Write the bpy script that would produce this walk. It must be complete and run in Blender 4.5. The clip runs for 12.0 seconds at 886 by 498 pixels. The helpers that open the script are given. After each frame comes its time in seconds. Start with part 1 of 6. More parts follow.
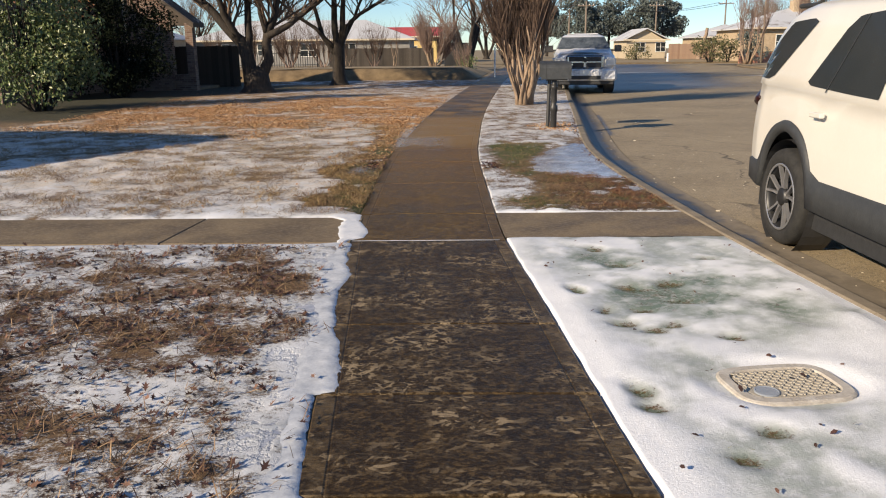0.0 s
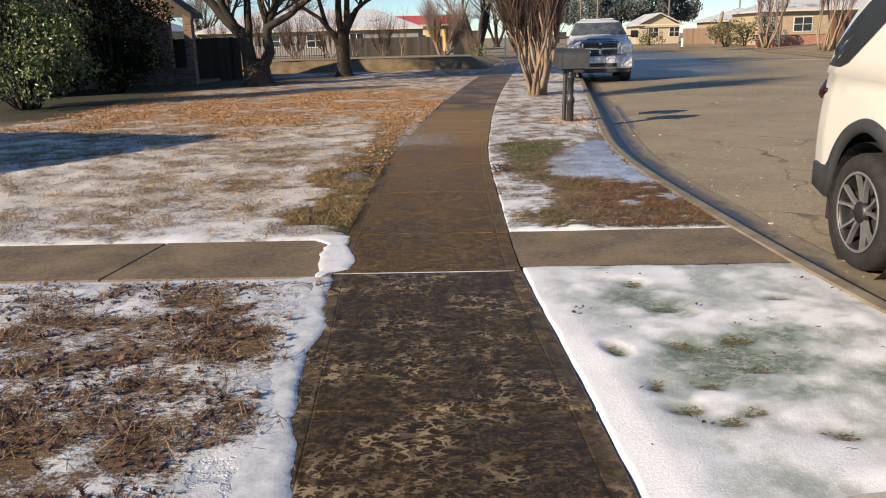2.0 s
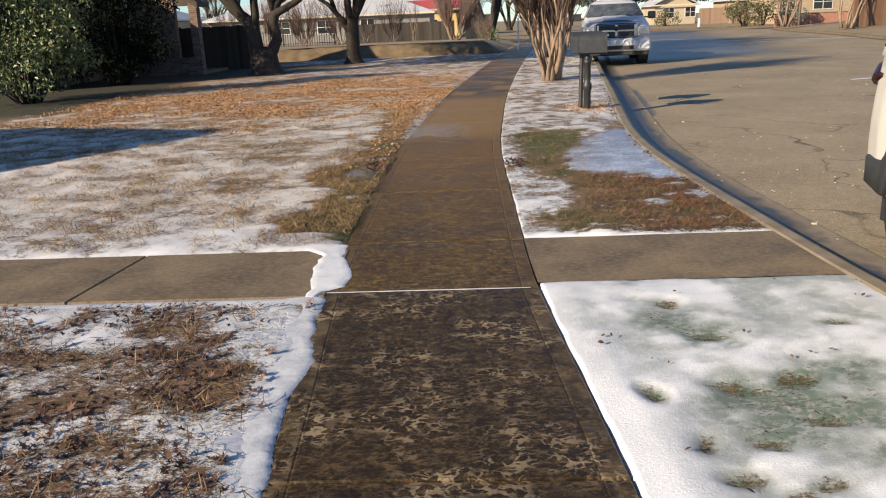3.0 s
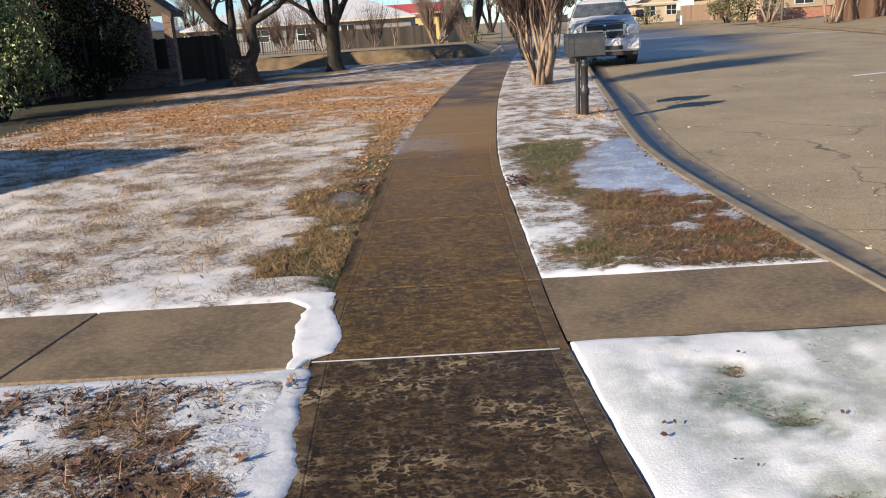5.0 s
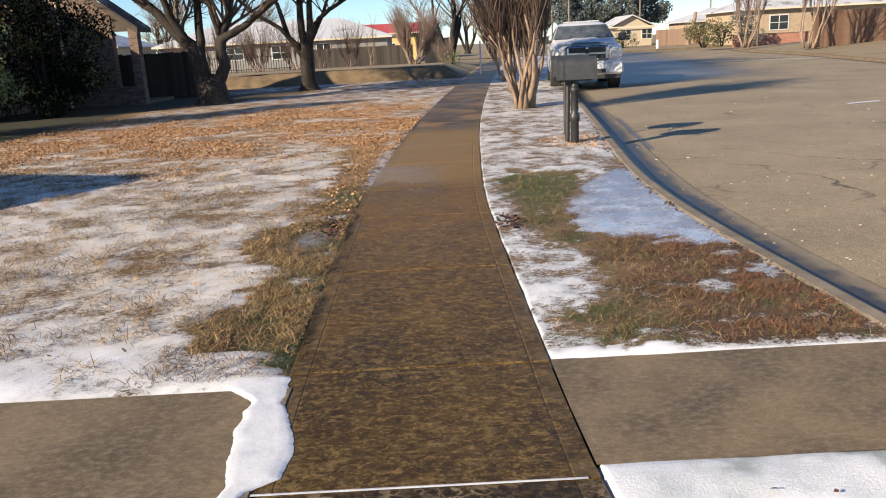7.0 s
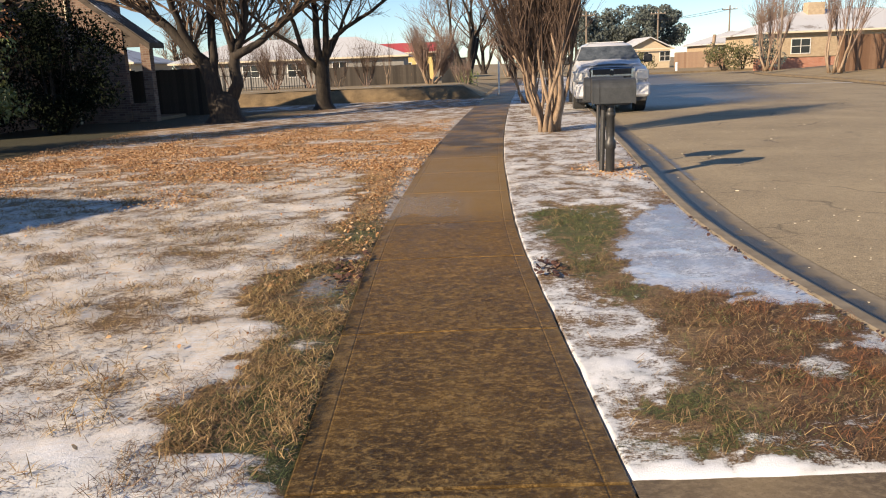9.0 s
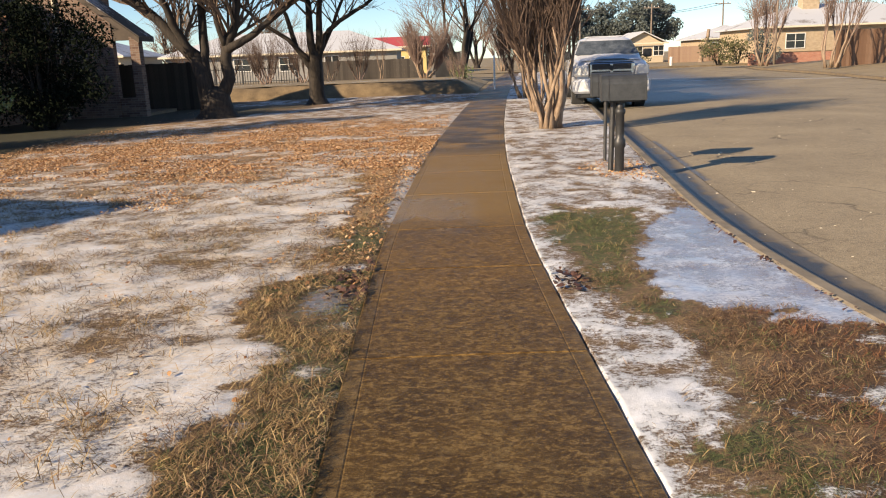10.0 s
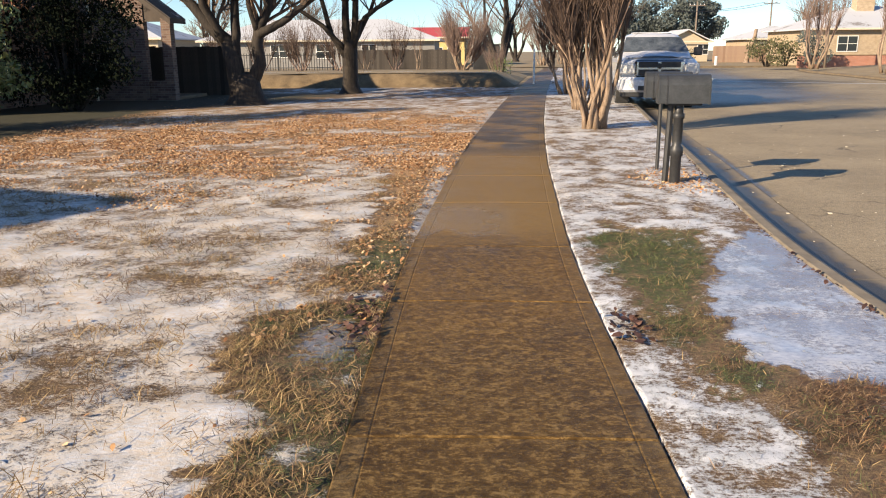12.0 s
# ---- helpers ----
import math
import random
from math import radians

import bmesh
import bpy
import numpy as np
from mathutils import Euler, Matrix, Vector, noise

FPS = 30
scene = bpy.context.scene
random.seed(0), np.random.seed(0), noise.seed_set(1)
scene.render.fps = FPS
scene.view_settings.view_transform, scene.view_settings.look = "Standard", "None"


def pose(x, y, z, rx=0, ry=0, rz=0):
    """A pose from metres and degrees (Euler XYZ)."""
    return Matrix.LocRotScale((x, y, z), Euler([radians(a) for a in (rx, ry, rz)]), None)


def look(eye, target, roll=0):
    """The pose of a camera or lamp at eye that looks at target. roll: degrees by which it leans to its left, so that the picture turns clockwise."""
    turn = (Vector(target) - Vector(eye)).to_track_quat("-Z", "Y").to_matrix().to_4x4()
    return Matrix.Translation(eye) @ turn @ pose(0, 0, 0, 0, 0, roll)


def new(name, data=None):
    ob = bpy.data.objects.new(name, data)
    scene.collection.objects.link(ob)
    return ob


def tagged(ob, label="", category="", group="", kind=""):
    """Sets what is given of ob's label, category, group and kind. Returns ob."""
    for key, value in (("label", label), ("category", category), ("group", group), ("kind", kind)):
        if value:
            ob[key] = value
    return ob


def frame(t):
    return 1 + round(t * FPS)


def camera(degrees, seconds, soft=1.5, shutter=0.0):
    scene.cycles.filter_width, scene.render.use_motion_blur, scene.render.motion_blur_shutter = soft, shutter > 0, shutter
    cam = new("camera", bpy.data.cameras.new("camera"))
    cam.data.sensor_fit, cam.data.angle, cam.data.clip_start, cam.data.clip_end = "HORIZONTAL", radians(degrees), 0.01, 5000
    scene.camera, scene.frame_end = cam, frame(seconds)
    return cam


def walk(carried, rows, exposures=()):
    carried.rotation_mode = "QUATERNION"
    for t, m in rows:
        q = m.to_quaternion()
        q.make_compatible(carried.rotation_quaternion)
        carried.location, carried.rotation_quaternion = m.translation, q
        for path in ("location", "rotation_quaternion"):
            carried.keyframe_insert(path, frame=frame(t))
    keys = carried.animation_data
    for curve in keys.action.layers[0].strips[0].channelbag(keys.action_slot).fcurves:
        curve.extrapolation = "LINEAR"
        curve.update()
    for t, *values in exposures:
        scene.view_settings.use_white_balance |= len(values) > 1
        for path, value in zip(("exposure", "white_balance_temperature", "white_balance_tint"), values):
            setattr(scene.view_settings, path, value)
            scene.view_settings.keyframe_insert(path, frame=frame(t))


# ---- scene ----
cam = camera(59.2, 12.0, soft=1.1)
PATH = [
    (0, (0.288, -0.63, 1.488), (0.261, 1.307, 0.991), -0.6),
    (0.5, (0.401, -0.337, 1.516), (0.365, 1.597, 1.011), -0.7),
    (1, (0.43, -0.127, 1.523), (0.383, 1.807, 1.018), -0.7),
    (1.5, (0.345, 0.21, 1.498), (0.292, 2.144, 0.991), -1.0),
    (2, (0.346, 0.55, 1.485), (0.287, 2.479, 0.962), -1.5),
    (2.5, (0.411, 0.875, 1.493), (0.313, 2.796, 0.944), -2.0),
    (4.5, (0.224, 1.816, 1.489), (0.163, 3.734, 0.924), -4.0),
    (5, (0.251, 2.001, 1.517), (0.187, 3.922, 0.965), -3.9),
    (5.5, (0.164, 2.268, 1.508), (0.153, 4.191, 0.958), -3.5),
    (6, (0.104, 2.498, 1.485), (0.127, 4.422, 0.94), -3.2),
    (6.5, (0.152, 2.787, 1.468), (0.167, 4.716, 0.939), -3.2),
    (7, (0.188, 3.001, 1.501), (0.191, 4.935, 0.993), -3.0),
    (9, (0.069, 3.945, 1.495), (0.043, 5.891, 1.035), -2.3),
    (9.5, (0.057, 4.1, 1.508), (0.031, 6.045, 1.045), -2.2),
    (10, (-0.068, 4.379, 1.51), (-0.074, 6.322, 1.035), -2.2),
    (10.5, (-0.095, 4.645, 1.516), (-0.066, 6.582, 1.02), -1.9),
    (11, (-0.008, 4.92, 1.52), (0.027, 6.853, 1.01), -1.6),
    (11.5, (0.028, 5.114, 1.524), (0.027, 7.048, 1.013), -1.2),
    (12, (-0.075, 5.354, 1.504), (-0.159, 7.291, 1.011), -0.4),
]
walk(cam, [(t, look(eye, target, roll)) for t, eye, target, roll in PATH],
     exposures=[(0, 0.60, 7150, 11), (2.5, 0.69, 7150, 11), (6, 0.86, 6750, 11), (9.5, 0.88, 7750, 13), (12, 1.02, 7350, 12)])

# ---- world and light ----
SUN_AZ = math.atan2(-0.80, -0.60)          # the sun stands behind and to the left of the walk
SUN_EL = radians(23.5)
sun_dir = Vector((-0.80 * math.cos(SUN_EL), -0.60 * math.cos(SUN_EL), math.sin(SUN_EL)))
world = bpy.data.worlds.new("world")
scene.world = world
world.use_nodes = True
wn = world.node_tree
sky = wn.nodes.new("ShaderNodeTexSky")
sky.sky_type, sky.sun_disc = "NISHITA", False
sky.sun_elevation, sky.sun_rotation = SUN_EL, SUN_AZ
sky.air_density, sky.dust_density, sky.ozone_density = 0.95, 0.0, 3.0
sky.altitude = 1000
wn.nodes["Background"].inputs["Strength"].default_value = 0.095
tint = wn.nodes.new("ShaderNodeMix")
tint.data_type, tint.blend_type = "RGBA", "MULTIPLY"
tint.inputs[0].default_value, tint.inputs[7].default_value = 1.0, (0.69, 0.84, 1.0, 1)
wn.links.new(sky.outputs[0], tint.inputs[6])
wn.links.new(tint.outputs[2], wn.nodes["Background"].inputs["Color"])
sun = new("sun", bpy.data.lights.new("sun", "SUN"))
sun.data.energy, sun.data.angle, sun.data.color = 4.4, radians(0.55), (1.0, 0.87, 0.69)
sun.matrix_world = look(sun_dir * 60, (0, 0, 0))


# ---- materials ----
class Nodes:
    """A small builder of node materials."""

    def __init__(self, name, rough=0.7, metal=0.0):
        self.m = bpy.data.materials.new(name)
        self.m.use_nodes = True
        self.t = self.m.node_tree
        self.b = self.t.nodes["Principled BSDF"]
        self.b.inputs["Roughness"].default_value = rough
        self.b.inputs["Metallic"].default_value = metal
        self.co = self.add("ShaderNodeTexCoord").outputs["Object"]

    def add(self, kind, **kw):
        n = self.t.nodes.new(kind)
        for k, v in kw.items():
            setattr(n, k, v)
        return n

    def put(self, sock, v):
        if hasattr(v, "links"):
            self.t.links.new(v, sock)
        elif isinstance(v, (tuple, list)) and len(v) == 3 and sock.type == "RGBA":
            sock.default_value = (*v, 1)
        else:
            sock.default_value = v

    def geo(self):
        return self.add("ShaderNodeNewGeometry").outputs["Position"]

    def scale(self, v, s):
        n = self.add("ShaderNodeVectorMath", operation="MULTIPLY")
        self.put(n.inputs[0], v)
        n.inputs[1].default_value = s
        return n.outputs[0]

    def noise(self, scale, detail=4, rough=0.6, co=None, warp=0.0):
        n = self.add("ShaderNodeTexNoise")
        self.put(n.inputs["Vector"], co if co is not None else self.co)
        n.inputs["Scale"].default_value, n.inputs["Detail"].default_value = scale, detail
        n.inputs["Roughness"].default_value, n.inputs["Distortion"].default_value = rough, warp
        return n.outputs["Fac"]

    def voro(self, scale, co=None, feature="F1"):
        n = self.add("ShaderNodeTexVoronoi", feature=feature)
        self.put(n.inputs["Vector"], co if co is not None else self.co)
        n.inputs["Scale"].default_value = scale
        return n.outputs["Distance"]

    def math(self, op, a, b=0.0):
        n = self.add("ShaderNodeMath", operation=op)
        self.put(n.inputs[0], a)
        self.put(n.inputs[1], b)
        return n.outputs[0]

    def ramp(self, v, lo, hi, a=0.0, b=1.0):
        n = self.add("ShaderNodeMapRange")
        self.put(n.inputs[0], v)
        self.put(n.inputs[1], lo), self.put(n.inputs[2], hi)
        n.inputs[3].default_value, n.inputs[4].default_value = a, b
        return n.outputs[0]

    def mix(self, f, a, b):
        n = self.add("ShaderNodeMix", data_type="RGBA")
        self.put(n.inputs[0], f), self.put(n.inputs[6], a), self.put(n.inputs[7], b)
        return n.outputs[2]

    def attr(self, name):
        return self.add("ShaderNodeAttribute", attribute_name=name).outputs["Fac"]

    def random(self, island=False):
        if island:
            return self.add("ShaderNodeNewGeometry").outputs["Random Per Island"]
        return self.add("ShaderNodeObjectInfo").outputs["Random"]

    def bump(self, h, strength=0.3, dist=0.01):
        n = self.add("ShaderNodeBump")
        n.inputs["Strength"].default_value, n.inputs["Distance"].default_value = strength, dist
        self.put(n.inputs["Height"], h)
        self.t.links.new(n.outputs[0], self.b.inputs["Normal"])

    def out(self, colour, rough=None):
        self.put(self.b.inputs["Base Color"], colour)
        if rough is not None:
            self.put(self.b.inputs["Roughness"], rough)
        return self.m


def plain(name, a, b, scale=6.0, rough=0.7, metal=0.0, bump=0.2, stretch=None, fine=60.0, coat=0.0):
    """Two tones over a coarse and a fine noise, with relief."""
    n = Nodes(name, rough, metal)
    co = n.scale(n.co, stretch) if stretch else n.co
    big, small = n.noise(scale, 4, co=co), n.noise(fine, 3, co=co)
    f = n.ramp(n.math("ADD", n.math("MULTIPLY", big, 0.65), n.math("MULTIPLY", small, 0.35)), 0.35, 0.65)
    if bump:
        n.bump(small, bump, 0.006)
    n.b.inputs["Coat Weight"].default_value = coat
    return n.out(n.mix(f, a, b))


def varied(name, tones, rough=0.8, island=True, scale=40.0, spec=0.5):
    """One tone for each island or object, out of a row of tones."""
    n = Nodes(name, rough)
    n.b.inputs["Specular IOR Level"].default_value = spec
    r = n.add("ShaderNodeValToRGB")
    e = r.color_ramp.elements
    r.color_ramp.interpolation = "LINEAR"
    for i, c in enumerate(tones):
        el = e[i] if i < 2 else e.new(1.0)
        el.position, el.color = i / (len(tones) - 1), (*c, 1)
    n.put(r.inputs[0], n.random(island))
    return n.out(n.mix(n.ramp(n.noise(scale, 2), 0.3, 0.7, 0.0, 0.45), r.outputs[0], tuple(0.55 * v for v in tones[0])))


def lawn_material():
    n = Nodes("winter_lawn")
    p = n.geo()
    fine, mid, big = n.noise(85, 5, 0.7, p), n.noise(17, 5, 0.65, p), n.noise(3.2, 4, 0.6, p)
    streak = n.noise(34, 5, 0.72, n.scale(p, (0.7, 1.4, 1.0)))
    soil = n.mix(n.ramp(mid, 0.3, 0.7), (0.060, 0.034, 0.024), (0.135, 0.082, 0.054))
    straw = n.mix(n.ramp(fine, 0.35, 0.65), (0.17, 0.10, 0.045), (0.42, 0.29, 0.14))
    red = n.mix(n.ramp(fine, 0.35, 0.65), (0.036, 0.020, 0.011), (0.16, 0.088, 0.041))
    green = n.mix(n.ramp(fine, 0.35, 0.65), (0.024, 0.034, 0.010), (0.115, 0.125, 0.042))
    col = n.mix(n.ramp(streak, 0.35, 0.65), soil, straw)
    blend = n.math("ADD", n.math("MULTIPLY", mid, 0.5), n.math("MULTIPLY", fine, 0.5))
    gold = n.mix(n.ramp(fine, 0.35, 0.65), (0.24, 0.115, 0.045), (0.62, 0.40, 0.20))
    red = n.mix(n.attr("gold"), red, gold)
    for key, tone in (("leaf", red), ("green", green)):
        a = n.attr(key)
        col = n.mix(n.ramp(n.math("ADD", a, n.math("MULTIPLY", n.math("SUBTRACT", blend, 0.5), 2.4)), 0.36, 0.62), col, tone)
    mixn = n.math("ADD", n.math("ADD", n.math("MULTIPLY", streak, 0.36), n.math("MULTIPLY", mid, 0.28)), n.math("MULTIPLY", fine, 0.36))
    cover = n.ramp(n.math("ADD", n.attr("snow"), n.math("MULTIPLY", n.math("SUBTRACT", mixn, 0.5), 2.3)), 0.40, 0.62)
    white = n.mix(n.ramp(n.math("ADD", n.math("MULTIPLY", big, .5), n.math("MULTIPLY", mid, .5)), 0.35, 0.62), (0.46, 0.48, 0.49), (0.76, 0.76, 0.76))
    white = n.mix(n.ramp(n.attr("snow"), 0.72, 0.95, 0.0, 0.85), white, (0.82, 0.84, 0.87))
    white = n.mix(n.math("MULTIPLY", n.attr("gold"), n.ramp(n.math("ADD", streak, n.math("MULTIPLY", big, 0.6)), 0.66, 0.98, 0.04, 0.80)), white, (0.62, 0.47, 0.29))
    white = n.mix(n.math("MULTIPLY", n.attr("slush"), n.ramp(mid, 0.25, 0.55)), white, (0.15, 0.20, 0.15))
    col = n.mix(cover, col, white)
    # Dark growth before the house, its tone lowered to carry the shade there.
    shaded_growth = n.mix(n.ramp(mid, 0.35, 0.65), (0.012, 0.014, 0.007), (0.045, 0.048, 0.022))
    col = n.mix(n.math("MULTIPLY", n.attr("bed"), 0.92), col, shaded_growth)
    ice = n.ramp(n.math("ADD", n.attr("ice"), n.math("MULTIPLY", n.math("SUBTRACT", mid, 0.5), 1.3)), 0.42, 0.6)
    col = n.mix(n.math("MULTIPLY", ice, n.ramp(n.math("ADD", n.math("MULTIPLY", streak, 0.5), n.math("MULTIPLY", big, 0.5)), 0.38, 0.62, 0.95, 0.25)), col, (0.27, 0.30, 0.38))
    h = n.math("ADD", n.math("MULTIPLY", fine, n.ramp(cover, 0, 1, 1.0, 0.3)), n.math("MULTIPLY", cover, 0.8))
    n.bump(n.math("MULTIPLY", h, n.ramp(ice, 0, 1, 1.0, 0.15)), 0.7, 0.015)
    rough = n.mix(ice, n.mix(cover, (0.9, 0.9, 0.9), (0.55, 0.55, 0.55)), (0.2, 0.2, 0.2))
    return n.out(col, rough)


def walk_material():
    """Wet brown concrete: dark soaked base, fine cross brushing, pale dry webs and flecks on the older bays."""
    n = Nodes("wet_concrete", 0.4)
    p = n.geo()
    sep = n.add("ShaderNodeSeparateXYZ")
    n.put(sep.inputs[0], p)
    along = sep.outputs[1]
    big, fine = n.noise(1.3, 4, 0.6, p), n.noise(130, 4, 0.7, p)
    cross = n.noise(19, 6, 0.75, n.scale(p, (0.75, 1.15, 1.0)), 0.8)
    grain = n.noise(52, 5, 0.78, n.scale(p, (0.8, 1.2, 1.0)), 0.4)
    bay = n.ramp(n.math("ADD", along, n.math("MULTIPLY", big, 1.2)), 6.8, 10.5)
    old = n.ramp(along, 5.40, 5.47, 1.0, 0.0)
    dark = n.mix(bay, n.mix(old, (0.034, 0.0195, 0.0065), (0.017, 0.0103, 0.0040)), (0.062, 0.033, 0.0095))
    mid = n.mix(bay, n.mix(old, (0.105, 0.062, 0.019), (0.046, 0.028, 0.011)), (0.18, 0.098, 0.029))
    light = n.mix(bay, n.mix(old, (0.22, 0.140, 0.053), (0.115, 0.075, 0.034)), (0.32, 0.190, 0.066))
    tone = n.math("ADD", n.math("MULTIPLY", big, 0.45), n.math("MULTIPLY", cross, 0.55))
    col = n.mix(n.ramp(tone, 0.36, 0.62), dark, mid)
    streak = n.math("ADD", n.math("MULTIPLY", cross, 0.5), n.math("MULTIPLY", grain, 0.5))
    col = n.mix(n.ramp(streak, 0.505, 0.575, 0.0, 0.9), col, light)
    col = n.mix(n.ramp(streak, 0.48, 0.40, 0.0, 0.6), col, dark)
    # pale dry webs between dark wet spots
    w = n.add("ShaderNodeTexNoise")
    n.put(w.inputs["Vector"], p)
    w.inputs["Scale"].default_value, w.inputs["Detail"].default_value = 16.0, 4
    wv = n.add("ShaderNodeVectorMath", operation="ADD")
    n.put(wv.inputs[0], p), n.put(wv.inputs[1], n.scale(w.outputs["Color"], (0.07, 0.07, 0)))
    cell = n.voro(25.0, n.scale(wv.outputs[0], (0.80, 1.15, 0.0)), "DISTANCE_TO_EDGE")
    thick = n.ramp(n.noise(13, 4, 0.65, p), 0.40, 0.64, -0.05, 0.22)
    web = n.ramp(n.math("SUBTRACT", thick, cell), -0.02, 0.07)
    bar = n.ramp(n.noise(16, 3, 0.55, n.scale(p, (0.75, 1.25, 1.0)), 0.8), 0.56, 0.61)
    first = n.ramp(along, 2.54, 2.62, 1.0, 0.0)
    where = n.ramp(n.noise(2.4, 3, 0.55, p), 0.44, 0.62)
    fleck = n.math("MAXIMUM", n.math("MULTIPLY", web, n.ramp(first, 0, 1, 1.0, 0.25)), n.math("MULTIPLY", bar, n.ramp(first, 0, 1, 0.3, 1.0)))
    fleck = n.math("MULTIPLY", n.math("MULTIPLY", fleck, n.ramp(where, 0, 1, 0.09, 0.9)), n.math("MULTIPLY", n.ramp(old, 0, 1, 0.62, 1.0), n.ramp(fine, 0.3, 0.65, 0.45, 1.0)))
    fleck = n.math("MULTIPLY", fleck, n.ramp(along, 8.2, 11.0, 1.0, 0.4))
    col = n.mix(fleck, col, n.mix(old, n.mix(bay, (0.25, 0.175, 0.08), (0.33, 0.215, 0.09)), (0.44, 0.335, 0.21)))
    # the far bays dry to ochre
    far = n.ramp(n.math("ADD", along, n.math("MULTIPLY", big, 1.5)), 12.0, 13.0, 0.0, 1.0)
    col = n.mix(n.math("MULTIPLY", far, n.ramp(cross, 0.3, 0.65, 0.45, 0.85)), col, (0.29, 0.175, 0.058))
    # Far blotches: damp, plus the shade of the trees put into the colour.
    damp = n.math("MULTIPLY", n.ramp(n.math("ADD", along, big), 17.0, 18.5), n.ramp(n.noise(0.9, 3, 0.6, p), 0.40, 0.55))
    col = n.mix(n.math("MULTIPLY", damp, 0.8), col, (0.045, 0.038, 0.030))
    wander = n.math("ADD", along, n.math("MULTIPLY", n.noise(2.2, 4, 0.65, p), 1.6))
    spot = n.math("MULTIPLY", n.ramp(wander, 12.0, 12.5), n.ramp(wander, 13.2, 14.2, 1.0, 0.0))
    pool = n.math("MULTIPLY", n.math("MULTIPLY", spot, n.ramp(sep.outputs[0], -0.1, 0.35, 1.0, 0.0)), n.ramp(n.noise(1.7, 3, 0.5, p), 0.36, 0.5))
    # tooled borders, paler and scuffed
    col = n.mix(n.math("MULTIPLY", n.attr("edge"), n.ramp(n.noise(5, 4, 0.7, p), 0.45, 0.68, 0.0, 0.45)), col, (0.21, 0.15, 0.080))
    col = n.mix(n.ramp(fine, 0.50, 0.75, 0.0, 0.55), col, (0.022, 0.015, 0.008))
    n.bump(n.math("ADD", n.math("ADD", n.math("ADD", cross, grain), n.math("MULTIPLY", fine, 0.7)), n.math("MULTIPLY", fleck, 0.5)), 0.55, 0.005)
    rough = n.mix(pool, n.mix(fleck, n.mix(n.ramp(tone, 0.4, 0.6), (0.36, 0.36, 0.36), (0.5, 0.5, 0.5)), (0.8, 0.8, 0.8)), (0.10, 0.10, 0.10))
    n.b.inputs["Specular IOR Level"].default_value = 0.18
    return n.out(col, rough)


def dry_walk_material():
    n = Nodes("damp_concrete", 0.6)
    p = n.geo()
    big, brush, fine = n.noise(2.2, 4, 0.6, p), n.noise(28, 5, 0.75, n.scale(p, (0.8, 1.3, 1.0))), n.noise(150, 4, 0.7, p)
    col = n.mix(n.ramp(big, 0.35, 0.65), (0.095, 0.068, 0.040), (0.20, 0.148, 0.088))
    col = n.mix(n.ramp(brush, 0.45, 0.65, 0.0, 0.65), col, (0.29, 0.225, 0.14))
    col = n.mix(n.ramp(n.noise(60, 5, 0.8, p), 0.52, 0.66, 0.0, 0.5), col, (0.07, 0.050, 0.030))
    n.bump(fine, 0.35, 0.004)
    return n.out(col, n.ramp(big, 0.3, 0.7, 0.62, 0.85))


def road_material():
    n = Nodes("worn_asphalt", 0.75)
    p = n.geo()
    grit, big, mid = n.voro(75, p), n.noise(0.55, 4, 0.6, p), n.noise(9, 5, 0.7, p)
    col = n.mix(n.ramp(n.math("ADD", n.math("MULTIPLY", big, 0.6), n.math("MULTIPLY", mid, 0.4)), 0.35, 0.65), (0.20, 0.155, 0.098), (0.36, 0.285, 0.18))
    col = n.mix(n.ramp(n.noise(70, 5, 0.8, p), 0.50, 0.68, 0, 0.75), col, (0.54, 0.44, 0.28))
    col = n.mix(n.ramp(n.noise(45, 5, 0.8, p), 0.36, 0.48, 0.6, 0.0), col, (0.055, 0.042, 0.028))
    chips = n.math("MULTIPLY", n.ramp(n.voro(34, p), 0.12, 0.26, 1.0, 0.0), n.ramp(n.noise(1.3, 4, 0.6, p), 0.42, 0.62, 0.1, 0.9))
    col = n.mix(n.math("MULTIPLY", chips, 0.7), col, (0.60, 0.52, 0.38))
    w = n.add("ShaderNodeTexNoise")
    n.put(w.inputs["Vector"], p)
    w.inputs["Scale"].default_value, w.inputs["Detail"].default_value = 1.1, 5
    wv = n.add("ShaderNodeVectorMath", operation="ADD")
    n.put(wv.inputs[0], p), n.put(wv.inputs[1], n.scale(w.outputs["Color"], (1.6, 1.6, 0)))
    crack = n.voro(0.42, wv.outputs[0], "DISTANCE_TO_EDGE")
    line = n.math("MULTIPLY", n.ramp(crack, 0.0, 0.010, 1.0, 0.0), n.ramp(n.noise(0.5, 2, 0.5, p), 0.45, 0.6))
    col = n.mix(n.math("MULTIPLY", line, 0.85), col, (0.022, 0.018, 0.014))
    wet = n.ramp(n.math("ADD", n.attr("wet"), n.math("MULTIPLY", n.math("SUBTRACT", mid, 0.5), 0.9)), 0.4, 0.6)
    col = n.mix(n.math("MULTIPLY", wet, 0.7), col, (0.045, 0.043, 0.042))
    n.bump(n.math("ADD", grit, n.math("MULTIPLY", line, -2.0)), 0.5, 0.006)
    return n.out(col, n.mix(wet, (0.85, 0.85, 0.85), (0.42, 0.42, 0.42)))


